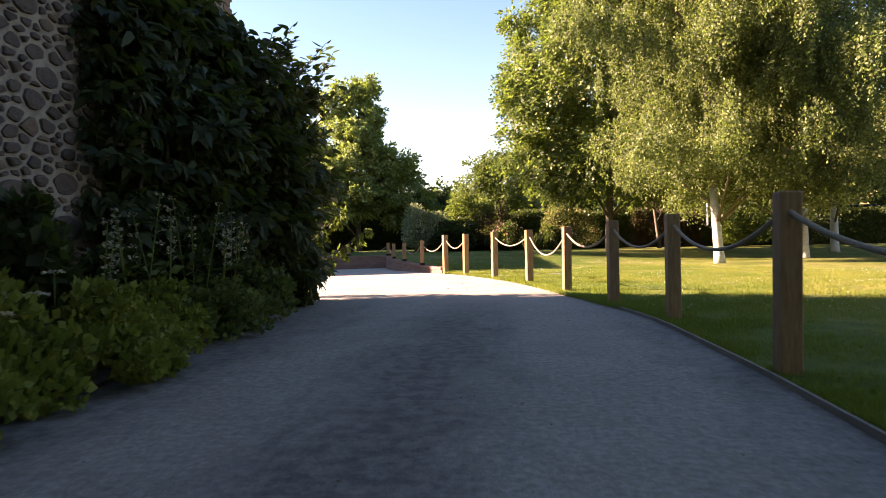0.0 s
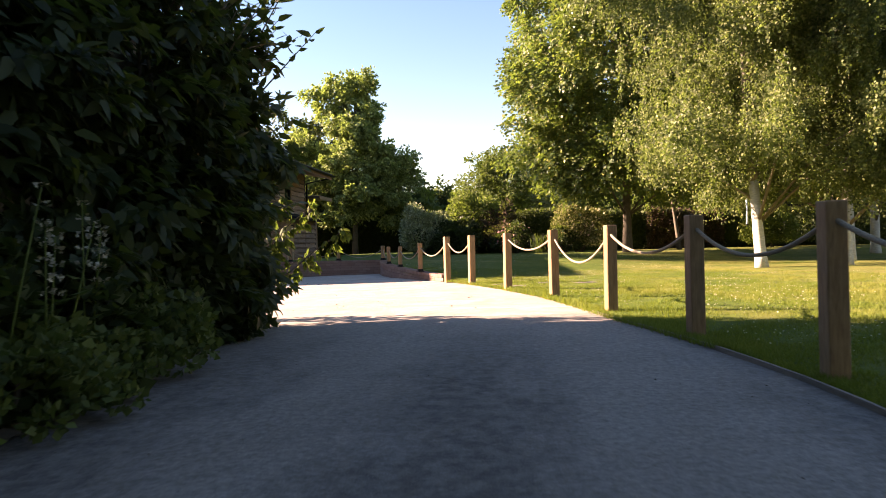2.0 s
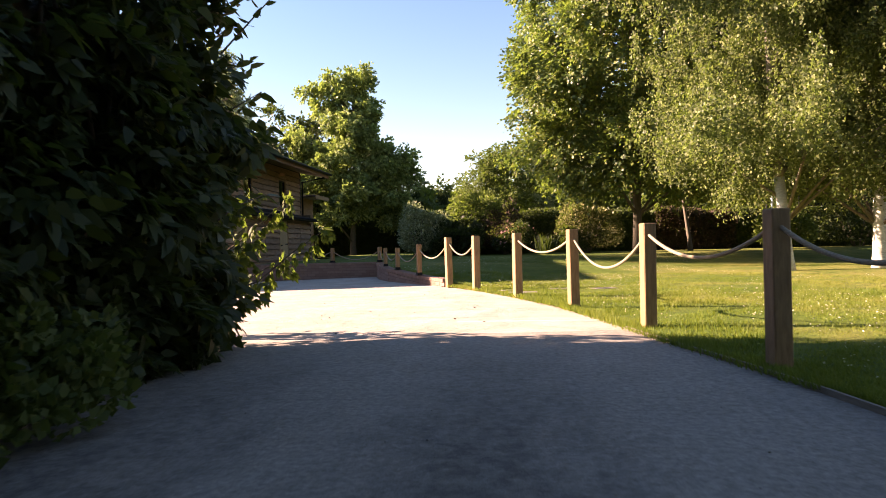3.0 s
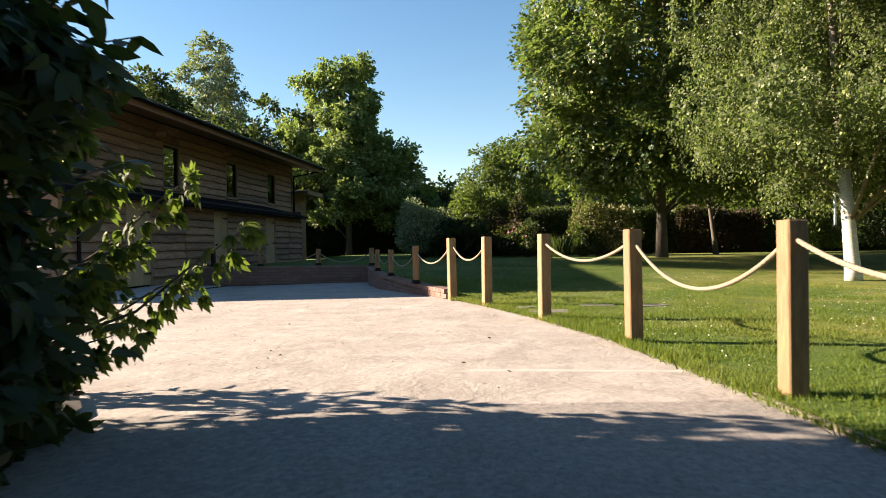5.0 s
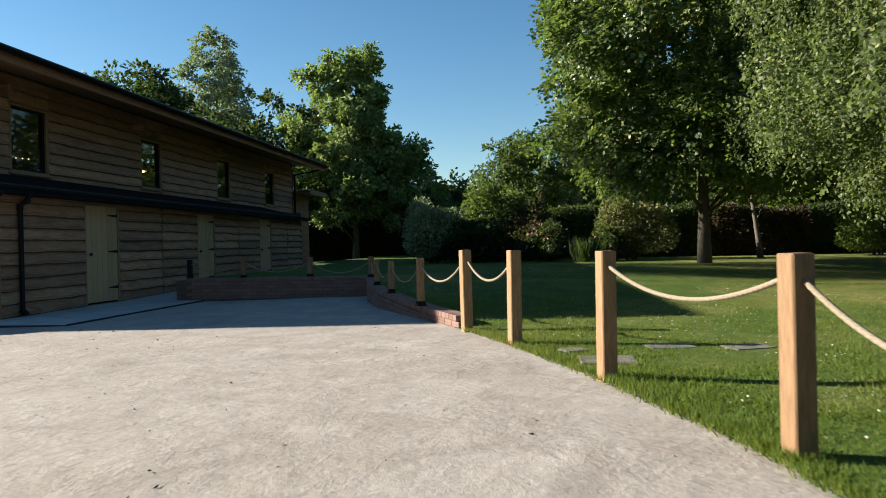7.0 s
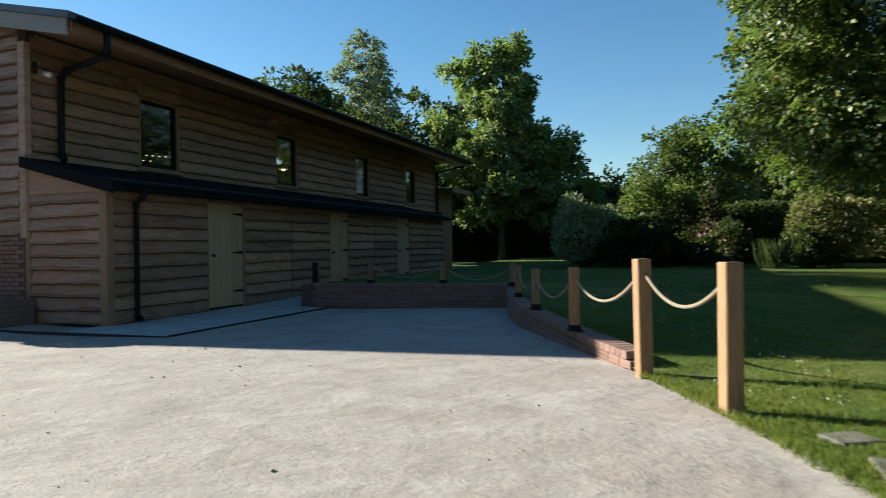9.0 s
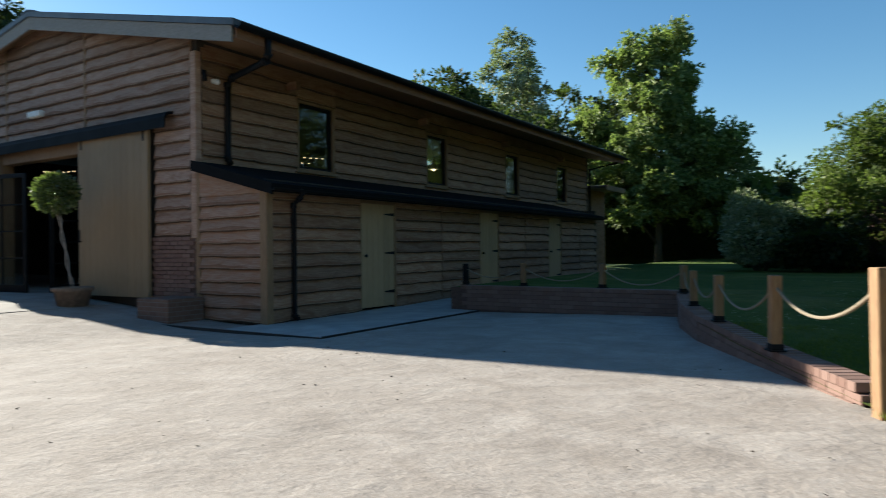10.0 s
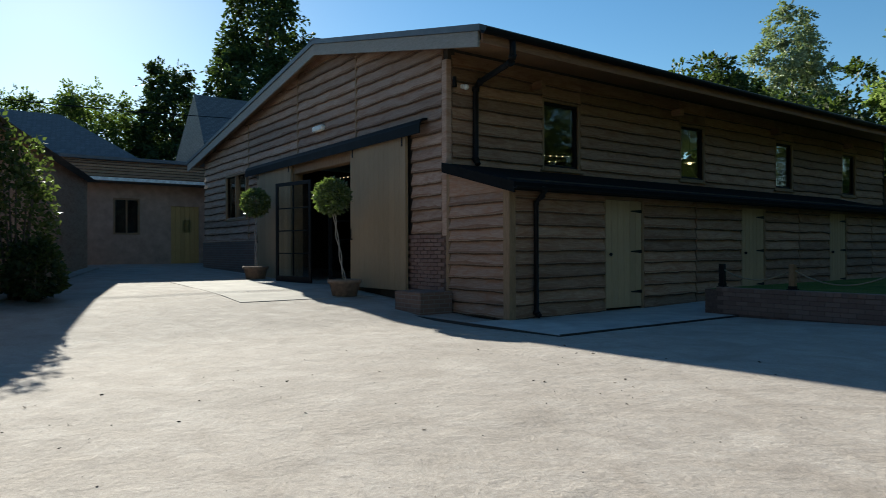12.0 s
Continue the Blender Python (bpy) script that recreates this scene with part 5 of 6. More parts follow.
# the first, hidden behind the lime, is added for the window reflections
for i, (x, y, h, r) in enumerate([(9.0, 60, 13.5, 4.2), (12.4, 41, 8.0, 2.6), (33, 54, 13.0, 5.0), (23, 38.5, 8.5, 3.6)]):
    tree("oak_tree", "dark leafy tree behind the hedge and birches", (x, y, 0.0), h, 0.8, lambda u, r=r: r * dome(0.1 + 0.88 * u), WOOD_LEAF, BARK, 0.3, 130, 140, 0.7, 0.25, 161 + i)
tree("oak_tree", "broad oak standing on the lawn", (27, 22, 0.0), 12.0, 3.0, lambda u: 5.0 * dome(0.1 + 0.88 * u), WOOD_LEAF, BARK, 0.36, 120, 90, 0.8, 0.3, 28)
# hidden trees added so that the barn windows mirror green
for i, (x, y, h, r) in enumerate([(5.2, 72, 10.5, 3.0), (9.5, 69, 11.5, 4.0), (13, 60, 11.5, 4.2)]):
    tree("oak_tree", "green tree added beyond the hedge for the window reflections", (x, y, -0.4), h, 1.5, lambda u, r=r: r * dome(0.1 + 0.88 * u), WOOD_LEAF, BARK, 0.36, 110, 90, 0.7, 0.25, 131 + i)
# unseen trees added behind the camera to cut the sky light on the drive
for i, (x, y, h, r) in enumerate([(8.5, -3.0, 12, 4.6), (6.0, -10.0, 13, 5.0), (0.0, -19.0, 13, 5.0), (15.5, -1.5, 12, 4.5)]):
    tree("oak_tree", "unseen oak added behind the camera to cut sky light", (x, y, -0.1), h, 1.5, lambda u, r=r: r * dome(0.1 + 0.88 * u), WOOD_LEAF, BARK, 0.4, 130, 80, 0.8, 0.3, 141 + i)
# trees behind the annex
tree("conifer_tree", "tall dark cypress behind the buildings", (-50, 31.5, 0), 25, 2.0, lambda u: 5.4 * (1 - u) ** 0.7 * min(1, 0.6 + u * 2) + 0.3, CONIFER, BARK, 0.34, 300, 210, 0.7, 0.4, 29, 0.5)
tree("conifer_tree", "dark cypress behind the buildings", (-60, 27.2, 0), 17.5, 1.5, lambda u: 3.6 * (1 - u) ** 0.6 * min(1, 0.6 + u * 2) + 0.3, CONIFER, BARK, 0.34, 190, 182, 0.6, 0.3, 30, 0.5)
for i, (x, y, h, r) in enumerate([(-62, 21.5, 14.5, 3.4), (-64, 16.5, 13.0, 3.6), (-60, 11.0, 12.5, 3.6), (-70, 24, 14, 4), (-58, 36, 12, 4), (-44, 44, 11, 4)]):
    tree("oak_tree", "green tree behind the outbuildings", (x, y, 0), h, 2.0, lambda u, r=r: r * dome(0.1 + 0.88 * u), WOOD_LEAF, BARK, 0.26, 150, 168, 0.6, 0.25, 31 + i)


def shrub(name, label, at, rx, ry, h, leaf, size, n, seed, category="shrub", droop=0.1, stems=7):
    """A rounded bush on several stems, its leaves thickest near the outside."""
    rng = np.random.default_rng(seed)
    s = thing(name, label, category, at)
    v = unit(rng.normal(size=(n, 3)))
    v[:, 2] = np.abs(v[:, 2]) * np.where(rng.uniform(0, 1, n) < 0.25, -0.25, 1)
    lump = 1 + 0.16 * np.sin(v[:, 0] * 5 + seed) + 0.14 * np.sin(v[:, 1] * 6 + v[:, 2] * 4 + seed * 2)
    r = (rng.uniform(0.55, 1.0, n) ** 0.5 * lump)[:, None]
    p = v * r * np.array([rx, ry, h * 0.75]) + np.array([0, 0, h * 0.3])
    p[:, 2] = np.maximum(p[:, 2], 0.02)
    d = v * 0.8 + rng.normal(size=(n, 3)) * 0.6
    d[:, 2] -= droop
    for i in range(stems):
        a = i * 2.4
        link("stem", tube(bmesh.new(), [(0.1 * rx * math.cos(a), 0.1 * ry * math.sin(a), -0.05), (0.4 * rx * math.cos(a), 0.4 * ry * math.sin(a), h * 0.45), (0.6 * rx * math.cos(a), 0.6 * ry * math.sin(a), h * 0.75)], [0.03, 0.02, 0.008], 5), BARK, s)
    link_mesh("leaves", leaf_mesh("leaves", rng, p, d, size), leaf, s)
    return s


L = 0.33
shrub("dome_bush", "clipped rounded grey-green bush beside the hedge", (-4.1, 33.0, L), 1.15, 1.0, 2.0, PALE_LEAF, 0.10, 9000, 41)
shrub("shrub", "yellow-green leafy shrub by the hedge", (-2.0, 34.6, L), 1.3, 1.1, 2.75, HERB_LEAF, 0.14, 7000, 42)
shrub("shrub", "dark arching shrub in front of the hedge", (-2.6, 32.6, L), 1.0, 0.8, 1.35, SHRUB_LEAF, 0.16, 5000, 43, droop=0.5)
shrub("shrub", "copper-leaved shrub by the hedge", (-0.7, 34.0, L), 0.9, 0.8, 2.0, COPPER_LEAF, 0.12, 4000, 44)
fl = shrub("flowering_shrub", "shrub with faded pink blossom", (-0.1, 32.2, L), 0.85, 0.7, 1.15, SHRUB_LEAF, 0.1, 4500, 45)
rng = np.random.default_rng(46)
v = unit(rng.normal(size=(150, 3)))
v[:, 2] = np.abs(v[:, 2])
link_mesh("blossom", leaf_mesh("blossom", rng, v * np.array([0.85, 0.7, 0.9]) + np.array([0, 0, 0.35]), rng.normal(size=(150, 3)), 0.11, 0.5), PINK, fl)
shrub("shrub", "low dark shrub in front of the hedge", (1.9, 31.6, L), 0.6, 0.5, 0.9, SHRUB_LEAF, 0.12, 2500, 47)
shrub("golden_bush", "rounded golden variegated bush by the hedge", (2.55, 32.3, L), 1.25, 1.0, 1.95, GOLD_LEAF, 0.1, 9000, 48)
shrub("shrub", "green bush beneath the birches", (10.4, 33.0, L), 1.0, 0.8, 1.5, HERB_LEAF, 0.12, 5000, 49)
shrub("shrub", "green bush beneath the birches", (13.6, 34.0, L), 1.5, 1.0, 1.9, SHRUB_LEAF, 0.12, 5000, 50)

rng = np.random.default_rng(52)
iris = thing("iris_clump", "clump of upright sword-shaped leaves", "plant", (0.9, 31.0, L))
a = rng.uniform(0, 6.28, 160)
p = np.stack([np.cos(a) * rng.uniform(0, 0.3, 160), np.sin(a) * rng.uniform(0, 0.3, 160), np.zeros(160)], 1)
d = p * 1.1 + np.array([0, 0, 1.0])
link_mesh("leaves", leaf_mesh("leaves", rng, p, d, 0.72, 0.03), SHRUB_LEAF, iris)


def hedge(name, label, x0, x1, y, depth, h, leaf, n, seed, size=0.11, z=0.3):
    """A clipped hedge: a twiggy core and a skin of leaves."""
    rng = np.random.default_rng(seed)
    hd = thing(name, label, "hedge", (0, 0, 0))
    link("core", boxed((x0 + 0.1, y + 0.12, z - 0.3), (x1 - 0.1, y + depth - 0.1, z + h - 0.12), 0.05), HEDGE_LEAF, hd)
    u, w = rng.uniform(x0, x1, n), rng.uniform(0, h + depth * 0.5, n)
    front = w < h
    p = np.stack([u, np.where(front, y + rng.normal(0, 0.07, n), y + (w - h) * 2), np.where(front, z + w, z + h + rng.normal(0, 0.06, n))], 1)
    p[:, 2] += 0.10 * np.sin(u * 1.3) * (w / h)
    p[:, 1] += 0.12 * np.sin(u * 2.1 + w * 2)
    d = rng.normal(size=(n, 3)) + np.array([0, -0.7, 0.4])
    link_mesh("leaves", leaf_mesh("leaves", rng, p, d, size, 0.4), leaf, hd)


hedge("hedge", "dark clipped hedge closing the lawn", -5.0, 5.9, 35.6, 1.2, 1.85, HEDGE_LEAF, 17000, 61)
# second hedge is raised so its dark leaves stand in for shade under the maple
hedge("hedge", "dark tall hedge behind the maple", -20.0, -4.9, 52.0, 1.2, 4.2, HEDGE_LEAF, 20000, 64, 0.13)
hedge("copper_hedge", "dark copper beech hedge closing the lawn", 5.9, 9.3, 35.4, 1.2, 1.75, COPPER_LEAF, 9000, 62)
hedge("hedge", "dark clipped hedge closing the lawn", 9.3, 40.0, 35.8, 1.2, 1.75, HEDGE_LEAF, 24000, 63, 0.13)

# far woods all round
rng = np.random.default_rng(70)
n = 52000
ang = rng.uniform(0, 2 * math.pi, n)
rad = rng.uniform(95, 125, n)
hh = (5.5 + 2.2 * np.sin(ang * 9) + 1.6 * np.sin(ang * 23 + 1) + 1.2 * np.sin(ang * 51)) * np.sqrt(rng.uniform(0, 1, n))
p = np.stack([np.cos(ang) * rad - 5, np.sin(ang) * rad + 15, hh - 0.4], 1)
tagged(link_mesh("far_woods", leaf_mesh("far_woods", rng, p, rng.normal(size=(n, 3)), 1.5, 0.4), WOOD_LEAF), "distant belt of green woods round the grounds", "woods", kind="stuff")

# undergrowth behind the hedge
rng = np.random.default_rng(71)
n = 42000
x = rng.uniform(-6, 60, n)
y = rng.uniform(47, 56, n) - 0.12 * np.abs(x - 5)
top = 3.4 + 0.9 * np.sin(x * 0.7) + 0.6 * np.sin(x * 1.9 + 1) + 0.05 * x
top = np.where(x > 19, 2.2 + 0.5 * np.sin(x), top)
p = np.stack([x, y, 0.1 + top * rng.uniform(0, 1, n) ** 0.7], 1)
tagged(link_mesh("undergrowth", leaf_mesh("undergrowth", rng, p, rng.normal(size=(n, 3)), 0.42, 0.4), WOOD_LEAF), "dense green undergrowth behind the hedge", "undergrowth", kind="stuff")
STRAW = plain("dry summer grass", (0.34, 0.25, 0.085), 0.95, vary=0.35, scale=1.2, bump=0.5)
bm = bmesh.new()
rows = [[bm.verts.new((x, y, -0.45 + 0.15 * max(0, y - 58) + 0.4 * math.sin(x * 0.07))) for x in (14, 24, 36, 50, 70, 100)] for y in (58, 70, 85, 105, 130)]
for r0, r1 in zip(rows, rows[1:]):
    for i in range(5):
        bm.faces.new((r0[i], r0[i + 1], r1[i + 1], r1[i]))
tagged(link("field", bm, STRAW), "dry straw-coloured field rising beyond the garden", "field", kind="structure")
arch = thing("garden_arch", "plain dark timber arch standing in the hedge", "garden arch", (0, 0, 0))
link("post", boxed((11.85, 35.2, 0.2), (11.97, 35.32, 2.62), 0.01), BLACK, arch)
link("post", boxed((10.5, 35.2, 0.2), (10.62, 35.32, 2.62), 0.01), BLACK, arch)
link("beam", boxed((10.4, 35.19, 2.62), (12.05, 35.33, 2.74), 0.01), BLACK, arch)
link("rail", boxed((11.97, 35.22, 2.08), (17.5, 35.30, 2.2), 0.01), BLACK, arch)
feeder = thing("hanging_feeder", "thin pale blue feeder tube hanging from the birch limb", "bird feeder", (5.55, 20.92, 1.05))
link("tube", tube(bmesh.new(), [(0, 0, 0.02), (0, 0, 0.6)], [0.022, 0.022], 10), plain("pale blue paint", (0.42, 0.5, 0.58), 0.5), feeder)
link("cap", lathe(bmesh.new(), [(0.0, 0.66), (0.02, 0.645), (0.034, 0.6), (0.03, 0.59), (0.0, 0.59)], 12), WHITE, feeder, "pale domed cap")
link("tray", lathe(bmesh.new(), [(0.0, 0.0), (0.036, 0.005), (0.038, 0.03), (0.0, 0.022)], 12), BLACK, feeder)
link("string", tube(bmesh.new(), [(0, 0, 0.65), (0, 0, 0.8)], [0.004, 0.004], 6), BLACK, feeder)

# ---- border along the stone house ----
bm = bmesh.new()
sy = [-6, 0, 2, 3, 4, 5, 6, 7, 8, 9, 10, 10.6, 11.0]
sx = [-1.95, -1.95, -1.95, -1.9, -1.95, -1.98, -2.05, -2.2, -2.4, -2.55, -2.6, -2.7, -3.0]
left = [bm.verts.new((-4.2, y, 0.10)) for y in sy]
right = [bm.verts.new((x, y, 0.012)) for x, y in zip(sx, sy)]
mid = [bm.verts.new((x - 0.25, y, 0.07)) for x, y in zip(sx, sy)]
for i in range(len(sy) - 1):
    bm.faces.new((left[i], mid[i], mid[i + 1], left[i + 1]))
    bm.faces.new((mid[i], right[i], right[i + 1], mid[i + 1]))
tagged(link("flower_bed", bm, SOIL), "strip of dark soil planted along the house", "flower bed", kind="structure")


def big_shrub():
    """The tall dark shrub that climbs the house corner and leans over the drive."""
    rng = np.random.default_rng(80)
    s = thing("climbing_shrub", "tall dense dark green shrub against the stone house", "shrub", (0, 0, 0))
    n, per = 400, 44
    y = np.concatenate([rng.uniform(6.1, 9.95, n), rng.uniform(6.2, 9.9, 240)])
    u = rng.uniform(0, 1, len(y))
    inner = np.arange(len(y)) >= n
    top = np.interp(y, [6.1, 6.8, 8.0, 9.0, 9.6, 9.95], [2.6, 2.95, 3.05, 2.98, 2.75, 2.05])
    z = 0.08 + u * top
    belly = np.sin(np.pi * np.clip(u * 0.9 + 0.08, 0, 1)) ** 0.4
    reach = np.interp(y, [6.1, 7.0, 8.5, 9.5, 9.8, 9.95], [0.3, 0.55, 0.72, 0.85, 0.75, 0.5])
    lump = 1 + 0.15 * np.sin(y * 4.1 + z * 2.3) + 0.12 * np.sin(z * 5.2 - y * 2.0)
    k = np.where(inner, rng.uniform(0.0, 0.35, len(y)), rng.uniform(0.45, 1, len(y)) ** 0.7)
    heart = np.stack([-2.98 + reach * belly * lump * k * (0.9 + 0.3 * u), y, z], 1)
    away = unit(np.stack([0.55 + rng.normal(0, 0.45, len(y)), rng.normal(0, 0.7, len(y)), 0.25 + rng.normal(0, 0.45, len(y))], 1))
    step = rng.uniform(0, 1, (len(y), per, 1))
    flank = unit(np.cross(away, np.array([0, 0, 1.0])))[:, None] * rng.normal(0, 0.11, (len(y), per, 1))
    front = heart[:, None] + away[:, None] * (step - 0.55) * 0.36 + flank * (1.2 - step) + rng.normal(0, 0.022, (len(y), per, 3)) - np.array([0, 0, 0.16]) * step ** 2
    fd = away[:, None] * 0.6 + flank * 4.0 + rng.normal(0, 0.35, front.shape) - np.array([0, 0, 0.55])
    look_out = np.broadcast_to((away + np.array([0.35, -0.15, 0.7]))[:, None], front.shape) + rng.normal(0, 0.4, front.shape)
    front, fd, look_out = front.reshape(-1, 3), fd.reshape(-1, 3), look_out.reshape(-1, 3)
    ok = (front[:, 2] > 0.03) & (front[:, 0] > -2.96)
    front, fd, look_out = front[ok], fd[ok], look_out[ok]
    # leaf mass out of view behind the shrub, placed to cast the drive's shadow
    m = 30000
    v = unit(rng.normal(size=(m, 3)))
    r = rng.uniform(0.02, 1, (m, 1)) ** 0.36 * (1 + 0.15 * np.sin(v[:, :1] * 7))
    back = v * r * np.array([0.95, 1.15, 1.75]) + np.array([-4.0, 9.6, 1.75])
    thin = (back[:, 1] > 10.55) & (rng.uniform(0, 1, len(back)) < 0.35)
    back = back[~thin]
    back = back[(back[:, 2] > 0.05) & (back[:, 0] < -2.9 + (back[:, 1] - 9.9) * -0.45)]
    # small low mass added for the dapples it throws on the gravel
    v = unit(rng.normal(size=(260, 3))) * rng.uniform(0.1, 1, (260, 1)) ** 0.5
    low = v * np.array([0.5, 0.28, 0.42]) * (1 + 0.25 * np.sin(v[:, :1] * 9)) + np.array([-3.6, 11.05, 0.62])
    back = np.concatenate([back, low[low[:, 2] > 0.04]])
    foot = np.stack([rng.uniform(-2.94, -2.45, 2600), rng.uniform(8.0, 10.3, 2600), rng.uniform(0.02, 1, 2600) ** 1.5 * 0.9], 1)
    back = np.concatenate([back, foot])
    p = np.concatenate([front, back])
    d = np.concatenate([fd, rng.normal(size=back.shape) + np.array([0.2, 0.3, -0.2])])
    face = np.concatenate([look_out, rng.normal(size=back.shape)])
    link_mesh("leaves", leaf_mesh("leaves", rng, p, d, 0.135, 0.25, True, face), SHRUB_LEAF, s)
    for i in range(44):
        yy = rng.uniform(8.3, 9.9)
        t0 = float(np.interp(yy, [6.1, 6.8, 8.0, 9.0, 9.6, 9.95], [2.6, 2.95, 3.05, 2.98, 2.75, 2.05]))
        a = Vector((-2.5 + rng.uniform(-0.25, 0.25), yy, t0 - rng.uniform(0.25, 0.7)))
        b = a + Vector((rng.uniform(0.0, 0.5), rng.uniform(-0.05, 0.3), rng.uniform(0.15, 0.6)))
        bm = tube(bmesh.new(), [a, a.lerp(b, 0.5), b], [0.008, 0.006, 0.003], 5)
        shoot = link("shoot", bm, BARK, s, "young shoot against the sky")
        q = np.array([a.lerp(b, 0.2 + 0.8 * j / 13)[:] for j in range(14)])
        dd = np.array([(math.cos(j * 2.4), math.sin(j * 2.4), 0.35) for j in range(14)])
        link_mesh("leaves", leaf_mesh("leaves", rng, q, dd, 0.12, 0.24, True), SHRUB_LEAF, shoot)
    for a, b in (((-2.55, 9.8, 1.45), (-2.05, 10.1, 1.72)), ((-2.5, 9.85, 1.6), (-2.12, 10.05, 1.98)), ((-2.5, 9.8, 1.2), (-2.1, 10.1, 1.5)), ((-2.5, 9.8, 0.9), (-2.15, 10.15, 1.2))):
        a, b = Vector(a), Vector(b)
        shoot = link("shoot", tube(bmesh.new(), [a, a.lerp(b, 0.5) + Vector((0, 0, 0.05)), b], [0.008, 0.006, 0.003], 5), BARK, s)
        q = np.array([a.lerp(b, j / 17)[:] for j in range(18)])
        dd = np.array([(math.cos(j * 2.4) + 0.5, math.sin(j * 2.4), -0.5) for j in range(18)])
        link_mesh("leaves", leaf_mesh("leaves", rng, q, dd, 0.13, 0.24, True), SHRUB_LEAF, shoot)
    for i in range(14):
        yy = 6.5 + i * 0.25
        link("stem", tube(bmesh.new(), [(-2.8, yy, 0), (-2.75 + 0.1 * math.sin(i), yy + 0.1, 1.4), (-2.7, yy + 0.2 * math.sin(i * 2), 2.6)], [0.025, 0.018, 0.008], 5), BARK, s)


big_shrub()


def lobed(rng, pts, dirs, facing, size):
    """Palmate leaves of five pointed lobes, as one mesh."""
    d = unit(dirs)
    w = unit(np.cross(d, facing))
    turn = np.array([0.0, 0.5, -0.5, 1.05, -1.05])
    long = np.array([1.0, 0.82, 0.82, 0.55, 0.55])
    n = len(pts)
    big = size * rng.uniform(0.7, 1.25, (n, 1))
    v, f = [], []
    for a, k in zip(turn, long):
        e = unit(d * math.cos(a) + w * math.sin(a) + np.array([0, 0, -0.22]) * abs(a))
        x = unit(np.cross(e, facing))
        h = np.cross(x, e)
        s = big * k
        for u, b, o in ((0.0, 0.03, 0.0), (0.3, 0.20, 0.05), (0.45, 0.15, 0.03), (0.62, 0.17, 0.0), (1.0, 0.0, -0.14), (0.62, -0.17, 0.0), (0.45, -0.15, 0.03), (0.3, -0.20, 0.05)):
            v.append(pts + e * s * u + x * s * b + h * s * o)
    v = np.stack(v, 1).reshape(-1, 3)
    return array_mesh("leaves", v, np.arange(len(v)).reshape(-1, 8))


def hanging_branch():
    """Sunlit sprays of lobed leaves that lean out past the shrub's far end."""
    rng = np.random.default_rng(81)
    s = thing("leafy_spray", "sunlit leafy sprays with drooping lobed leaves", "branch", (0, 0, 0))
    sp, sd, sf = [], [], []
    ways = [((-3.05, 10.3, 0.22), (-2.40, 10.6, 0.50), (-1.84, 10.72, 0.93), 13), ((-3.0, 10.5, 0.5), (-2.6, 10.75, 0.86), (-2.19, 10.8, 1.2), 12), ((-3.0, 10.1, 0.1), (-2.62, 10.2, 0.3), (-2.33, 10.28, 0.42), 9),
            ((-3.0, 10.1, 0.05), (-2.75, 10.15, 0.24), (-2.54, 10.2, 0.3), 7), ((-3.0, 10.4, 0.45), (-2.72, 10.6, 0.72), (-2.46, 10.7, 0.84), 10), ((-2.95, 10.4, 0.8), (-2.7, 10.6, 1.08), (-2.5, 10.7, 1.26), 10),
            ((-2.9, 10.3, 0.5), (-2.66, 10.4, 0.62), (-2.48, 10.45, 0.68), 8), ((-2.95, 10.2, 0.9), (-2.72, 10.35, 1.25), (-2.56, 10.4, 1.45), 9), ((-2.95, 10.2, 0.2), (-2.75, 10.35, 0.5), (-2.6, 10.45, 0.62), 9), ((-2.9, 10.6, 0.3), (-2.6, 10.85, 0.5), (-2.3, 10.95, 0.66), 9)]
    for a, m, b, count in ways:
        a, m, b = Vector(a), Vector(m), Vector(b)
        link("twig", tube(bmesh.new(), [a, a.lerp(m, 0.5) + Vector((0, 0, 0.01)), m, m.lerp(b, 0.5) + Vector((0, 0, 0.02)), b], [0.012, 0.010, 0.008, 0.006, 0.003], 6), BARK, s)
        for j in range(count):
            u = 0.25 + 0.75 * (j + 1) / count
            q = a.lerp(m, u * 2) if u < 0.5 else m.lerp(b, u * 2 - 1)
            for _ in range(7 if b.x < -2.4 else 4):
                side = Vector((rng.normal(0, 0.6), rng.normal(0, 0.6), rng.uniform(-0.9, 0.1))).normalized()
                tip = q + side * rng.uniform(0.03, 0.15)
                sp.append(tip[:])
                sd.append((side.x + 0.15, side.y, side.z - 0.85))
                sf.append((-0.3 + rng.normal(0, 0.7), -0.35 + rng.normal(0, 0.5), 0.6))
        # pale curled young leaves at the end of each spray
        for _ in range(4):
            sp.append((b + Vector(rng.normal(0, 0.02, 3)))[:])
            sd.append((rng.normal(0.4, 0.5), rng.normal(0, 0.5), rng.normal(-0.1, 0.6)))
            sf.append(tuple(rng.normal(0, 1, 3)))
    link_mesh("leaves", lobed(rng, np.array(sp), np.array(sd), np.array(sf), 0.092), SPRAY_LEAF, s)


hanging_branch()


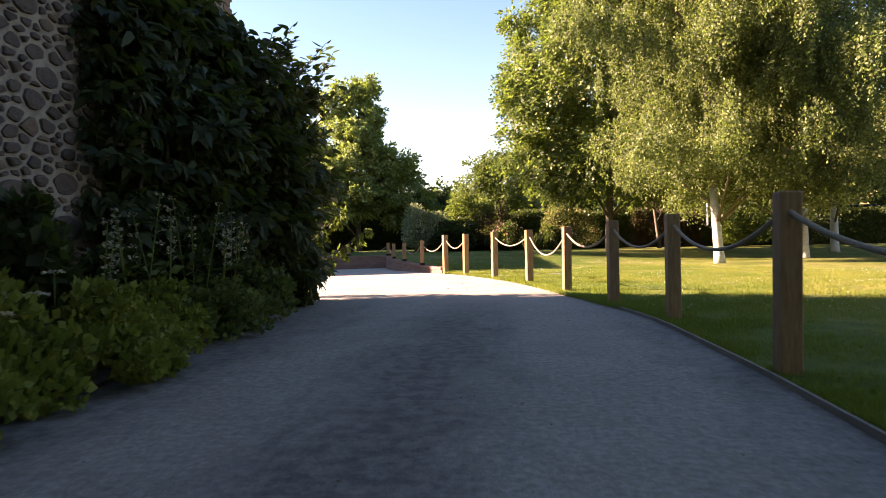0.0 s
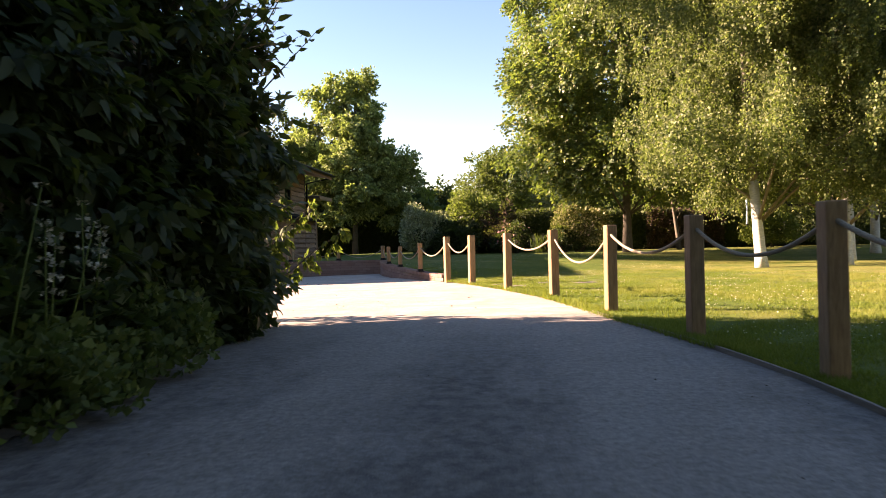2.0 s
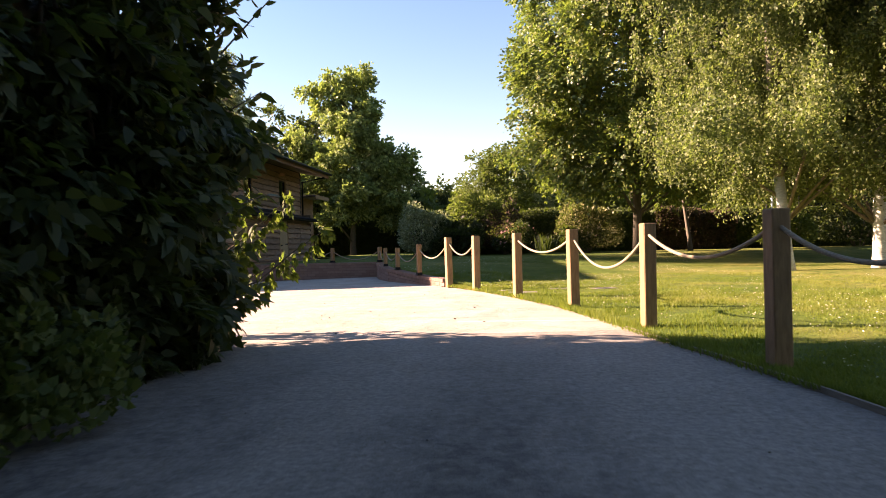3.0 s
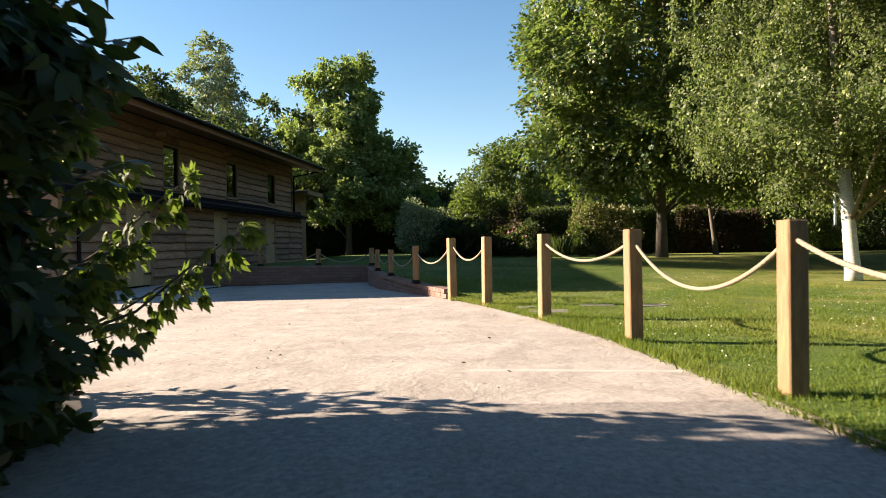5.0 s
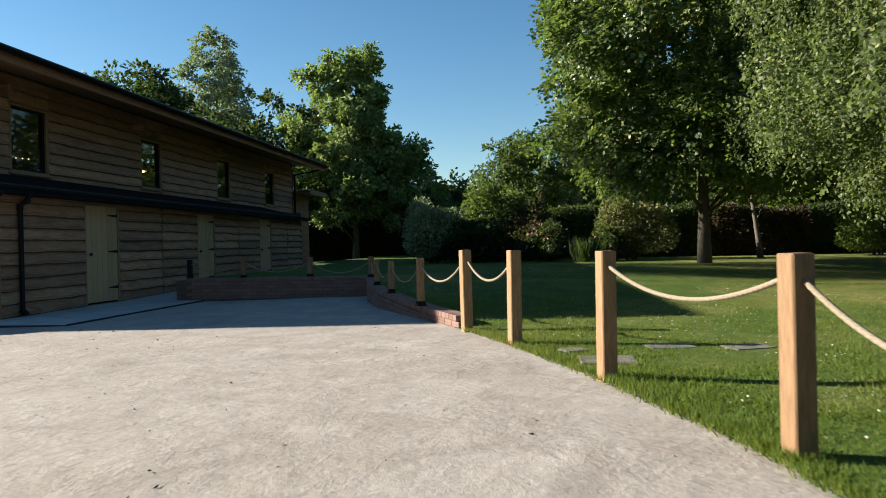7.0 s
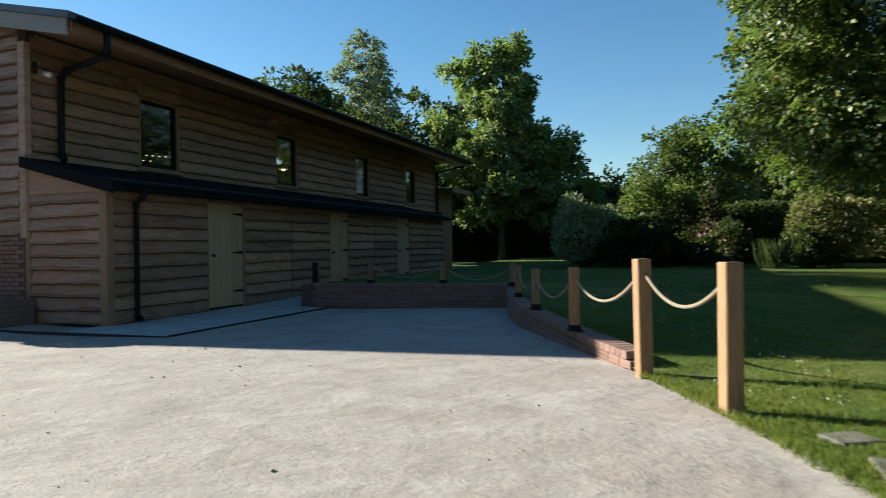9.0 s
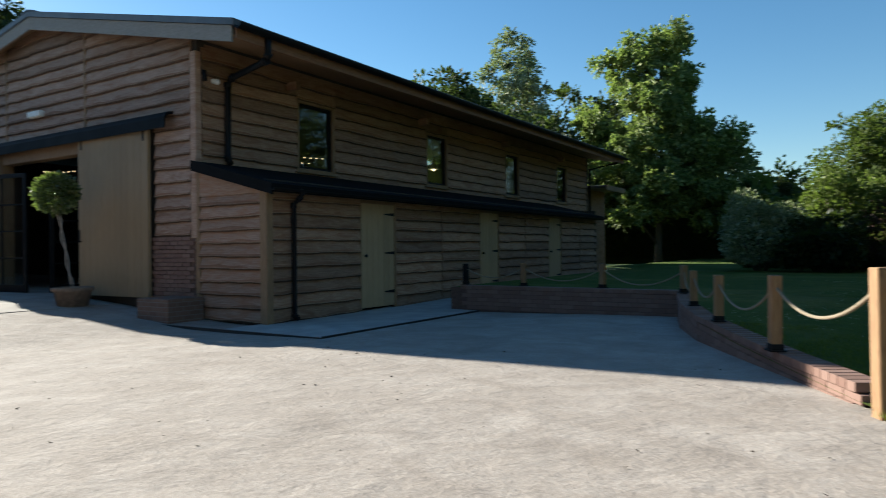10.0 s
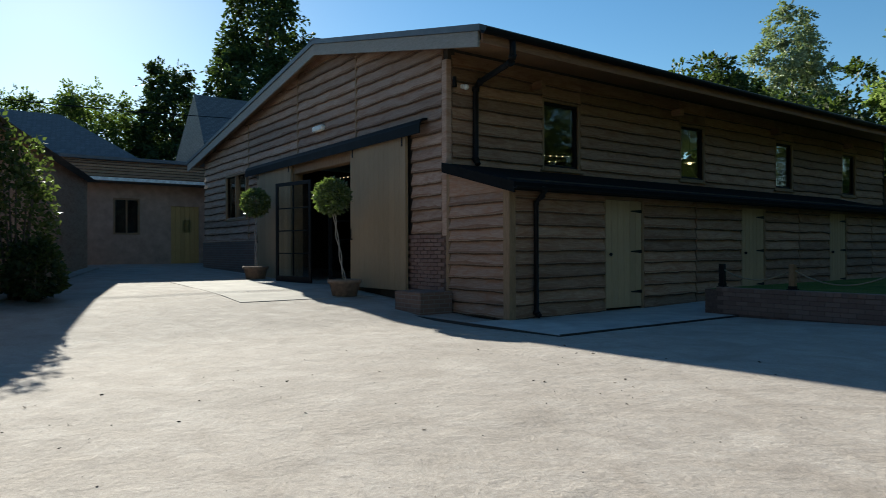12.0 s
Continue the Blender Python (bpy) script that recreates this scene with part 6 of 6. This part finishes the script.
def mound(seed, rx, h, leaf, size, n):
    """Leaves of a low mound of herbs, as one mesh."""
    rng = np.random.default_rng(seed)
    k = 34
    c = unit(rng.normal(size=(k, 3)))
    c[:, 2] = np.abs(c[:, 2])
    c = c * rng.uniform(0.55, 1.0, (k, 1)) * np.array([rx, rx, h])
    at = rng.integers(0, k, n)
    v = unit(rng.normal(size=(n, 3)))
    p = c[at] + v * rng.uniform(0.2, 1, (n, 1)) ** 0.5 * np.array([0.075, 0.075, 0.05]) * (rx / 0.36)
    p[:, 2] = np.maximum(p[:, 2], 0.0)
    d = v + rng.normal(size=(n, 3)) * 0.5 + np.array([0, 0, 0.3])
    me = leaf_mesh("leaves", rng, p, d, size, 0.45)
    me.materials.append(leaf)
    return me


MOUNDS = [mound(90, 0.38, 0.36, LIGHT_LEAF, 0.042, 2500), mound(91, 0.42, 0.42, BED_LEAF, 0.048, 2200), mound(92, 0.34, 0.5, SHRUB_LEAF, 0.07, 1300)]
rng = np.random.default_rng(93)
spots = [(-2.05, 2.4, 0), (-2.2, 3.1, 0), (-2.1, 3.75, 0), (-2.35, 4.3, 0), (-2.15, 4.85, 0), (-2.2, 5.4, 0), (-2.45, 5.1, 1), (-2.35, 5.95, 0), (-2.3, 6.5, 1), (-2.45, 7.1, 1), (-2.5, 7.8, 1), (-2.7, 3.4, 1), (-2.75, 4.1, 1), (-2.7, 4.8, 2), (-2.75, 5.5, 2), (-2.7, 6.2, 2), (-2.8, 2.6, 2), (-2.6, 8.6, 2), (-2.6, 9.4, 2), (-2.75, 1.8, 1), (-2.1, 1.6, 0), (-2.2, 0.8, 1)]
spots += [(-2.78, 4.35, 3), (-2.75, 4.9, 3), (-2.72, 5.4, 3), (-2.6, 5.0, 3), (-2.55, 5.9, 3), (-2.5, 6.6, 3), (-2.35, 7.2, 3), (-2.8, 3.7, 3)]
MOUNDS.append(mound(95, 0.34, 0.85, SHRUB_LEAF, 0.085, 1500))
for x, y, k in spots:
    x += 0.12 if k < 2 else 0.0
    t = thing("border_plant", ("frothy yellow-green leafy mound at the drive's edge", "green leafy mound in the flower bed", "dark leafy perennial in the flower bed", "tall dark leafy perennial against the stone wall")[k], "plant", (x, y, 0.04), rng.uniform(0, 360), "border plants")
    s = rng.uniform(0.85, 1.2)
    t.scale = (s, s, s * rng.uniform(0.85, 1.25))
    link_mesh("leaves", MOUNDS[k], None, t)
    link("stem", tube(bmesh.new(), [(0, 0, -0.05), (0.02, 0, 0.2)], [0.02, 0.01], 6), BARK, t)


def flower_spike(seed, h):
    """Stems topped with whorls of pale flowers."""
    rng = np.random.default_rng(seed)
    bms = []
    sp, sd, lp, ld = [], [], [], []
    for i in range(3):
        x, y = rng.normal(0, 0.07, 2)
        hh = h * rng.uniform(0.8, 1.05)
        top = (x * 1.8, y * 1.8, hh)
        bms.append(tube(bmesh.new(), [(x * 0.3, y * 0.3, 0), (x, y, hh * 0.5), top], [0.006, 0.005, 0.003], 5))
        for j in range(5):
            z = hh * (0.68 + 0.08 * j)
            for k in range(9):
                a = rng.uniform(0, 6.28)
                sp.append((top[0] + 0.015 * math.cos(a), top[1] + 0.015 * math.sin(a), z + rng.normal(0, 0.008)))
                sd.append((math.cos(a), math.sin(a), 0.5))
        for j in range(14):
            a = rng.uniform(0, 6.28)
            lp.append((x * 0.8, y * 0.8, hh * rng.uniform(0.08, 0.62)))
            ld.append((math.cos(a), math.sin(a), 0.3))
    return bms, np.array(sp), np.array(sd), np.array(lp), np.array(ld)


for i, (x, y, h) in enumerate([(-2.25, 5.65, 1.0), (-2.25, 6.05, 0.9), (-2.2, 6.35, 1.0), (-2.15, 6.65, 0.95), (-2.3, 5.3, 0.8), (-2.2, 7.0, 0.98), (-2.35, 4.4, 0.5), (-2.3, 3.9, 0.48)]):
    t = thing("flower_spikes", "tall stems with whorls of small whitish flowers", "flowers", (x, y, 0.05), 0, "flower spikes in the border")
    bms, sp, sd, lp, ld = flower_spike(100 + i, h)
    r = np.random.default_rng(200 + i)
    for b in bms:
        link("stem", b, HERB_LEAF, t)
    link_mesh("blossom", leaf_mesh("blossom", r, sp, sd, 0.024, 0.4), STRAW_BLOOM, t, "faded whitish flower whorls")
    link_mesh("leaves", leaf_mesh("leaves", r, lp, ld, 0.10, 0.25), BED_LEAF, t)

for i, (x, y, h) in enumerate([(-2.15, 3.9, 0.52), (-2.1, 4.5, 0.46), (-2.3, 4.9, 0.55), (-2.0, 4.15, 0.40), (-2.25, 3.4, 0.5)]):
    t = thing("umbel_flower", "flat white flower head on a thin stem", "flower", (x, y, 0.04), 0, "white flowers in the border")
    link("stem", tube(bmesh.new(), [(0, 0, 0), (0.02, 0.01, h * 0.6), (0.03, 0.0, h)], [0.005, 0.004, 0.003], 5), HERB_LEAF, t)
    r = np.random.default_rng(300 + i)
    q = r.uniform(-1, 1, (60, 2))
    q = q[(q ** 2).sum(1) < 1] * 0.05
    p = np.stack([q[:, 0] + 0.03, q[:, 1], h + 0.01 - (q ** 2).sum(1) * 5], 1)
    link_mesh("blossom", leaf_mesh("blossom", r, p, np.stack([q[:, 0] * 10, q[:, 1] * 10, np.full(len(q), 0.3)], 1), 0.016, 0.5), CREAM, t)

# bush that overhangs the shed wall
shrub("wall_shrub", "sunlit leafy shrub leaning against the shed wall", (-15.4, 13.4, 0.1), 0.74, 0.6, 3.0, WALL_LEAF, 0.11, 3000, 110, droop=0.3)
shrub("shrub", "low dark shrub at the foot of the shed", (-15.0, 13.65, 0.1), 0.7, 0.45, 1.1, SHRUB_LEAF, 0.1, 2600, 111)

# standard bay trees in pots by the doors
for i, (x, y, lean) in enumerate([(-13.8, 19.05, 1.0), (-19.0, 19.1, 0.0)]):
    z = ground_z(x, y)
    pot = thing("potted_tree", "clipped ball-headed tree with a twisted stem in a clay pot", "potted tree", (x, y, z), 0, "potted trees by the barn doors")
    bm = lathe(bmesh.new(), [(0.01, 0.0), (0.25, 0.0), (0.31, 0.26), (0.345, 0.27), (0.35, 0.34), (0.31, 0.345), (0.29, 0.29), (0.01, 0.28)], 24)
    link("pot", bm, TERRACOTTA, pot)
    link("soil", lathe(bmesh.new(), [(0.295, 0.288), (0.0, 0.30)], 16), SOIL, pot)
    for ph in (0, math.pi):
        pts = [(0.024 * math.cos(u * 0.9 + ph) + 0.018 * math.sin(u * 1.3) - lean * u * 0.011, 0.024 * math.sin(u * 0.9 + ph) - lean * u * 0.014, 0.28 + u * 0.115) for u in range(15)]
        link("stem", tube(bmesh.new(), pts, [0.012] * 15, 8), FASCIA, pot, "pale twisted stem")
    r = np.random.default_rng(120 + i)
    v = unit(r.normal(size=(2600, 3)))
    p = v * (r.uniform(0.4, 1.05, 2600) ** 0.35)[:, None] * 0.345 * (1 + 0.10 * np.sin(v[:, 0:1] * 9) * np.sin(v[:, 2:] * 7 + i)) + np.array([-lean * 0.15, -lean * 0.2, 2.05])
    link_mesh("crown", leaf_mesh("crown", r, p, v + r.normal(size=(2600, 3)) * 0.6, 0.085, 0.25), BAY_LEAF, pot)

# ---- lawn grass and daisies ----
rng = np.random.default_rng(130)
n = 380000
y = 3.0 + 17.5 * rng.uniform(0, 1, n)
x = np.interp(y, [e[0] for e in EDGE], [e[1] for e in EDGE]) + 0.03 + 8.0 * rng.uniform(0, 1, n) ** 1.5
inset = x - np.interp(y, [e[0] for e in EDGE], [e[1] for e in EDGE])
spill = (rng.uniform(0, 1, n) < 0.022) & (y > 8.5)
x = np.where(spill & (y < 17.3), x - inset + rng.normal(0.0, 0.03, n), x)
inset = np.where(spill, np.maximum(inset, 0.0), inset)
keep = ~((y > 17.3) & ((rng.uniform(0, 1, n) < 0.5) | (inset < 0.27)))
tuft = np.sin(x * 3.1 + 1.7 * np.sin(y * 2.3)) * np.sin(y * 2.7 + 1.3 * np.sin(x * 1.9)) + 0.5 * np.sin(x * 9.1 + y * 4.0) * np.sin(y * 8.3 - x * 3.0)
keep &= (tuft > rng.uniform(-1.5, 0.1, len(tuft))) | (spill & (y < 17.3))
x, y, tuft = x[keep], y[keep], tuft[keep]
n = len(x)
p = np.stack([x, y, lawn_z(x, y) - 0.005], 1)
near = np.exp(-(x - np.interp(y, [e[0] for e in EDGE], [e[1] for e in EDGE])) / 0.12)
s = (0.034 + 0.012 * tuft + np.where(y > 8.5, 0.024, 0.0) * near) * rng.uniform(0.5, 1.4, n)
d = unit(np.stack([rng.normal(0, 0.45, n), rng.normal(0, 0.45, n), np.ones(n)], 1)) * s[:, None]
w = unit(np.stack([rng.normal(size=n), rng.normal(size=n), np.zeros(n)], 1)) * 0.004
v = np.stack([p - w, p + w, p + d], 1).reshape(-1, 3)
tagged(link_mesh("grass_blades", array_mesh("grass_blades", v, np.arange(n * 3).reshape(n, 3)), BLADE), "short grass blades of the lawn", "grass", kind="stuff")
n = 8000
y = rng.uniform(7, 27, n)
x = np.interp(y, [e[0] for e in EDGE], [e[1] for e in EDGE]) + rng.uniform(0.3, 9, n)
k = np.array([noise.noise((a * 0.5, b * 0.5, 7)) for a, b in zip(x, y)]) > 0.02
x, y = x[k], y[k]
n = len(x)
p = np.stack([x, y, lawn_z(x, y) + 0.04], 1)
tagged(link_mesh("daisies", leaf_mesh("daisies", rng, p, np.stack([rng.normal(size=n), rng.normal(size=n), np.full(n, 0.3)], 1), 0.0145, 0.5), CREAM), "small white daisies scattered in the lawn", "daisies", kind="stuff")

# pebbles on the gravel
rng = np.random.default_rng(140)
n = 1300
y = rng.uniform(2.0, 21.0, n)
x = rng.uniform(-9, 1.4, n)
k = x < np.interp(y, [e[0] for e in EDGE], [e[1] for e in EDGE]) - 0.05
k &= (x > -2.0) | (y > 10.5)
x, y = x[k], y[k]
n = len(x)
octa = np.array([(1, 0, 0), (0, 1, 0), (-1, 0, 0), (0, -1, 0), (0, 0, 0.7), (0, 0, -0.4)])
oct_f = np.array([(0, 1, 4), (1, 2, 4), (2, 3, 4), (3, 0, 4), (1, 0, 5), (2, 1, 5), (3, 2, 5), (0, 3, 5)])
s = 0.003 + 0.006 * rng.uniform(0, 1, n) ** 5
v = octa[None] * s[:, None, None] * rng.uniform(0.6, 1.3, (n, 6, 1))
gz = np.array([ground_z(a, b) + 0.012 * noise.noise((a * 0.5, b * 0.5, 0)) for a, b in zip(x, y)])
v = v + np.stack([x, y, gz + s * 0.25], 1)[:, None]
f = oct_f[None] + (np.arange(n) * 6)[:, None, None]
PEBBLE = brick_mat("pebble", (0.16, 0.135, 0.115), (0.33, 0.29, 0.25), (0.48, 0.43, 0.38))
tagged(link_mesh("pebbles", array_mesh("pebbles", v.reshape(-1, 3), f.reshape(-1, 3)), PEBBLE), "loose dark and pale pebbles on the gravel", "pebbles", kind="stuff")

# twigs and leaf bits dropped on the gravel
rng = np.random.default_rng(150)
n = 90
y = rng.uniform(11.0, 19.0, n)
x = rng.uniform(-8.5, 0.2, n)
k = x < np.interp(y, [e[0] for e in EDGE], [e[1] for e in EDGE]) - 0.2
x, y = x[k], y[k]
n = len(x)
gz = np.array([ground_z(a, b) + 0.012 * noise.noise((a * 0.5, b * 0.5, 0)) for a, b in zip(x, y)])
d = np.stack([rng.normal(size=n), rng.normal(size=n), np.full(n, 0.12)], 1)
tagged(link_mesh("leaf_litter", leaf_mesh("leaf_litter", rng, np.stack([x, y, gz + 0.004], 1), d, 0.04, 0.16), SOIL), "dry dark twigs and leaf bits on the gravel", "litter", kind="stuff")

# ---- brick retaining wall round the yard ----
low_wall = tagged(new("retaining_wall"), "low curved red brick wall holding back the lawn", "wall", kind="structure")
LINE = [(-1.62, 17.62), (-2.10, 18.47), (-2.66, 19.45), (-3.22, 20.5), (-3.64, 21.6), (-3.92, 22.6), (-4.02, 23.15)]


def brick_mesh(lx, ly, lz):
    me = bpy.data.meshes.new("brick")
    bm = boxed((-lx / 2, -ly / 2, 0), (lx / 2, ly / 2, lz), 0.003)
    bm.to_mesh(me)
    bm.free()
    me.materials.append(BRICK)
    return me


STRETCHER, HEADER = brick_mesh(0.214, 0.1, 0.066), brick_mesh(0.107, 0.215, 0.066)


def walk_line(pts, step):
    """Points and headings every step along a line of points."""
    out, carry = [], 0.0
    for (x0, y0), (x1, y1) in zip(pts, pts[1:]):
        ln = math.hypot(x1 - x0, y1 - y0)
        s = carry
        while s < ln:
            out.append((x0 + (x1 - x0) * s / ln, y0 + (y1 - y0) * s / ln, math.degrees(math.atan2(y1 - y0, x1 - x0))))
            s += step
        carry = s - ln
    return out


def wall_top(y):
    return float(np.interp(y, [17.4, 18.5, 20.0, 22.0, 23.2], [0.14, 0.16, 0.235, 0.32, 0.36]))


def lay(pts, top_of, inward):
    """Courses of stretchers under a row of headers laid flat."""
    for c in range(5):
        for x, y, a in walk_line(pts, 0.222):
            top = top_of(y)
            z = top - 0.07 - (c + 1) * 0.074
            if z < -0.14:
                continue
            off = 0.111 * (c % 2)
            r = math.radians(a)
            ob = link_mesh("brick", STRETCHER, None, low_wall)
            ob.matrix_world = pose(x + off * math.cos(r) + inward * 0.05 * -math.sin(r), y + off * math.sin(r) + inward * 0.05 * math.cos(r), z, 0, 0, a)
    for x, y, a in walk_line(pts, 0.113):
        r = math.radians(a)
        ob = link_mesh("brick", HEADER, None, low_wall)
        ob.matrix_world = pose(x + inward * 0.098 * -math.sin(r), y + inward * 0.098 * math.cos(r), top_of(y) - 0.068, 0, 0, a)


lay(LINE, wall_top, -1)
lay([(-4.02, 23.22), (-8.0, 23.22)], lambda y: 0.36, -1)
bm = bmesh.new()
for (x0, y0), (x1, y1) in zip(LINE, LINE[1:]):
    a, b = Vector((x0, y0)), Vector((x1, y1))
    nrm = Vector(((b - a).y, -(b - a).x)).normalized()
    v = []
    for q in (a, b):
        t = wall_top(q.y) - 0.009
        for o in (0.005, 0.19):
            for z in (-0.4, t):
                v.append(bm.verts.new((q.x + nrm.x * o, q.y + nrm.y * o, z)))
    for q in ((0, 1, 5, 4), (2, 6, 7, 3), (1, 3, 7, 5), (0, 4, 6, 2), (0, 2, 3, 1), (4, 5, 7, 6)):
        bm.faces.new([v[i] for i in q])
box(bm, (-8.0, 23.226, -0.4), (-4.0, 23.5, 0.35))
box(bm, (-8.27, 23.26, -0.4), (-8.0, 35.4, 0.32))
link("wall_core", bm, WALL_MORTAR, low_wall)

# bricks of the gable plinth beside the doors
PLINTH_BRICK = brick_mesh(0.212, 0.05, 0.064)
for c in range(19):
    z = -0.1 + c * 0.0745
    u = -12.39 + (0.111 if c % 2 else 0)
    while u < SX - 0.1:
        ob = link_mesh("brick", PLINTH_BRICK, None, gable_wall)
        ob.matrix_world = pose(u, GY - 0.012, z)
        u += 0.222

# rubble stones of the house wall
def clip_cell(poly, p, q, rp, rq):
    """The part of a polygon that belongs to the stone at p, beside a stone at q, shared out by their sizes."""
    n = q - p
    d = n.length
    m = p + n * min(0.85, max(0.15, 0.5 + (rp * rp - rq * rq) / (2 * d * d)))
    out = []
    for i in range(len(poly)):
        a, b = poly[i], poly[(i + 1) % len(poly)]
        da, db = (a - m).dot(n), (b - m).dot(n)
        if da <= 0:
            out.append(a)
        if da * db < 0:
            out.append(a.lerp(b, da / (da - db)))
    return out


def rubble():
    """Stones of many sizes, set close, each rounded and a little proud of the mortar."""
    rnd = random.Random(7)
    seeds = []
    for r, tries in ((0.19, 16), (0.125, 90), (0.075, 1500), (0.042, 6000)):
        for _ in range(tries):
            p = Vector((rnd.uniform(4.7, HY - 0.3), rnd.uniform(0.2, 4.6) * 1.5))
            rr = r * rnd.uniform(0.75, 1.3)
            if p.x > 7.0 and p.y < 2.5 * 1.5:
                continue
            if all((p - q).length > (rr + rq) * 0.80 for q, rq in seeds):
                seeds.append((p, rr))
    for p, rp in seeds:
        cell = [p + Vector((rp * 1.9 * math.cos(a), rp * 1.9 * math.sin(a))) for a in [k * math.pi / 4 + rp * 40 for k in range(8)]]
        for q, rq in seeds:
            if q is not p and (q - p).length < rp * 2.0 + rq * 2.0:
                cell = clip_cell(cell, p, q, rp, rq)
                if len(cell) < 3:
                    break
        if len(cell) < 3:
            continue
        ring = [Vector((c.x, c.y / 1.5)) for c in cell]
        for _ in range(2):
            ring = [x for i in range(len(ring)) for x in (ring[i].lerp(ring[(i + 1) % len(ring)], 0.13), ring[i].lerp(ring[(i + 1) % len(ring)], 0.87))]
        c = sum(ring, Vector((0, 0))) / len(ring)
        small = min((r - c).length for r in ring)
        if small < 0.02:
            continue
        g = 1.0 - min(0.3 * small, rnd.uniform(0.007, 0.019)) / small
        verts, faces = [], []
        bulge = rnd.uniform(0.012, 0.035)
        for k, (s, o) in enumerate(((g, -0.02), (g * 0.93, bulge * 0.75), (g * 0.6, bulge))):
            for r in ring:
                q = c + (r - c) * s * (1 + 0.22 * noise.noise((r.x * 9, r.y * 9, 5)) - 0.04)
                verts.append((HX + o + (0.01 * noise.noise((q.x * 9, q.y * 9, 2)) if k else 0), q.x, q.y))
        n = len(ring)
        for k in range(2):
            for i in range(n):
                j = (i + 1) % n
                faces.append((k * n + i, k * n + j, (k + 1) * n + j, (k + 1) * n + i))
        faces.append(tuple(2 * n + i for i in range(n)))
        me = bpy.data.meshes.new("stone")
        me.from_pydata(verts, [], faces)
        me.update()
        link_mesh("stone", me, STONE, house_wall)


rubble()
# brick quoins at the house corner
for c in range(30):
    long = c % 2
    ob = link_mesh("brick", STRETCHER, None, house_wall)
    ob.matrix_world = pose(HX - 0.04, HY - (0.1 if long else 0.05), 2.6 + c * 0.0745, 0, 0, 90)
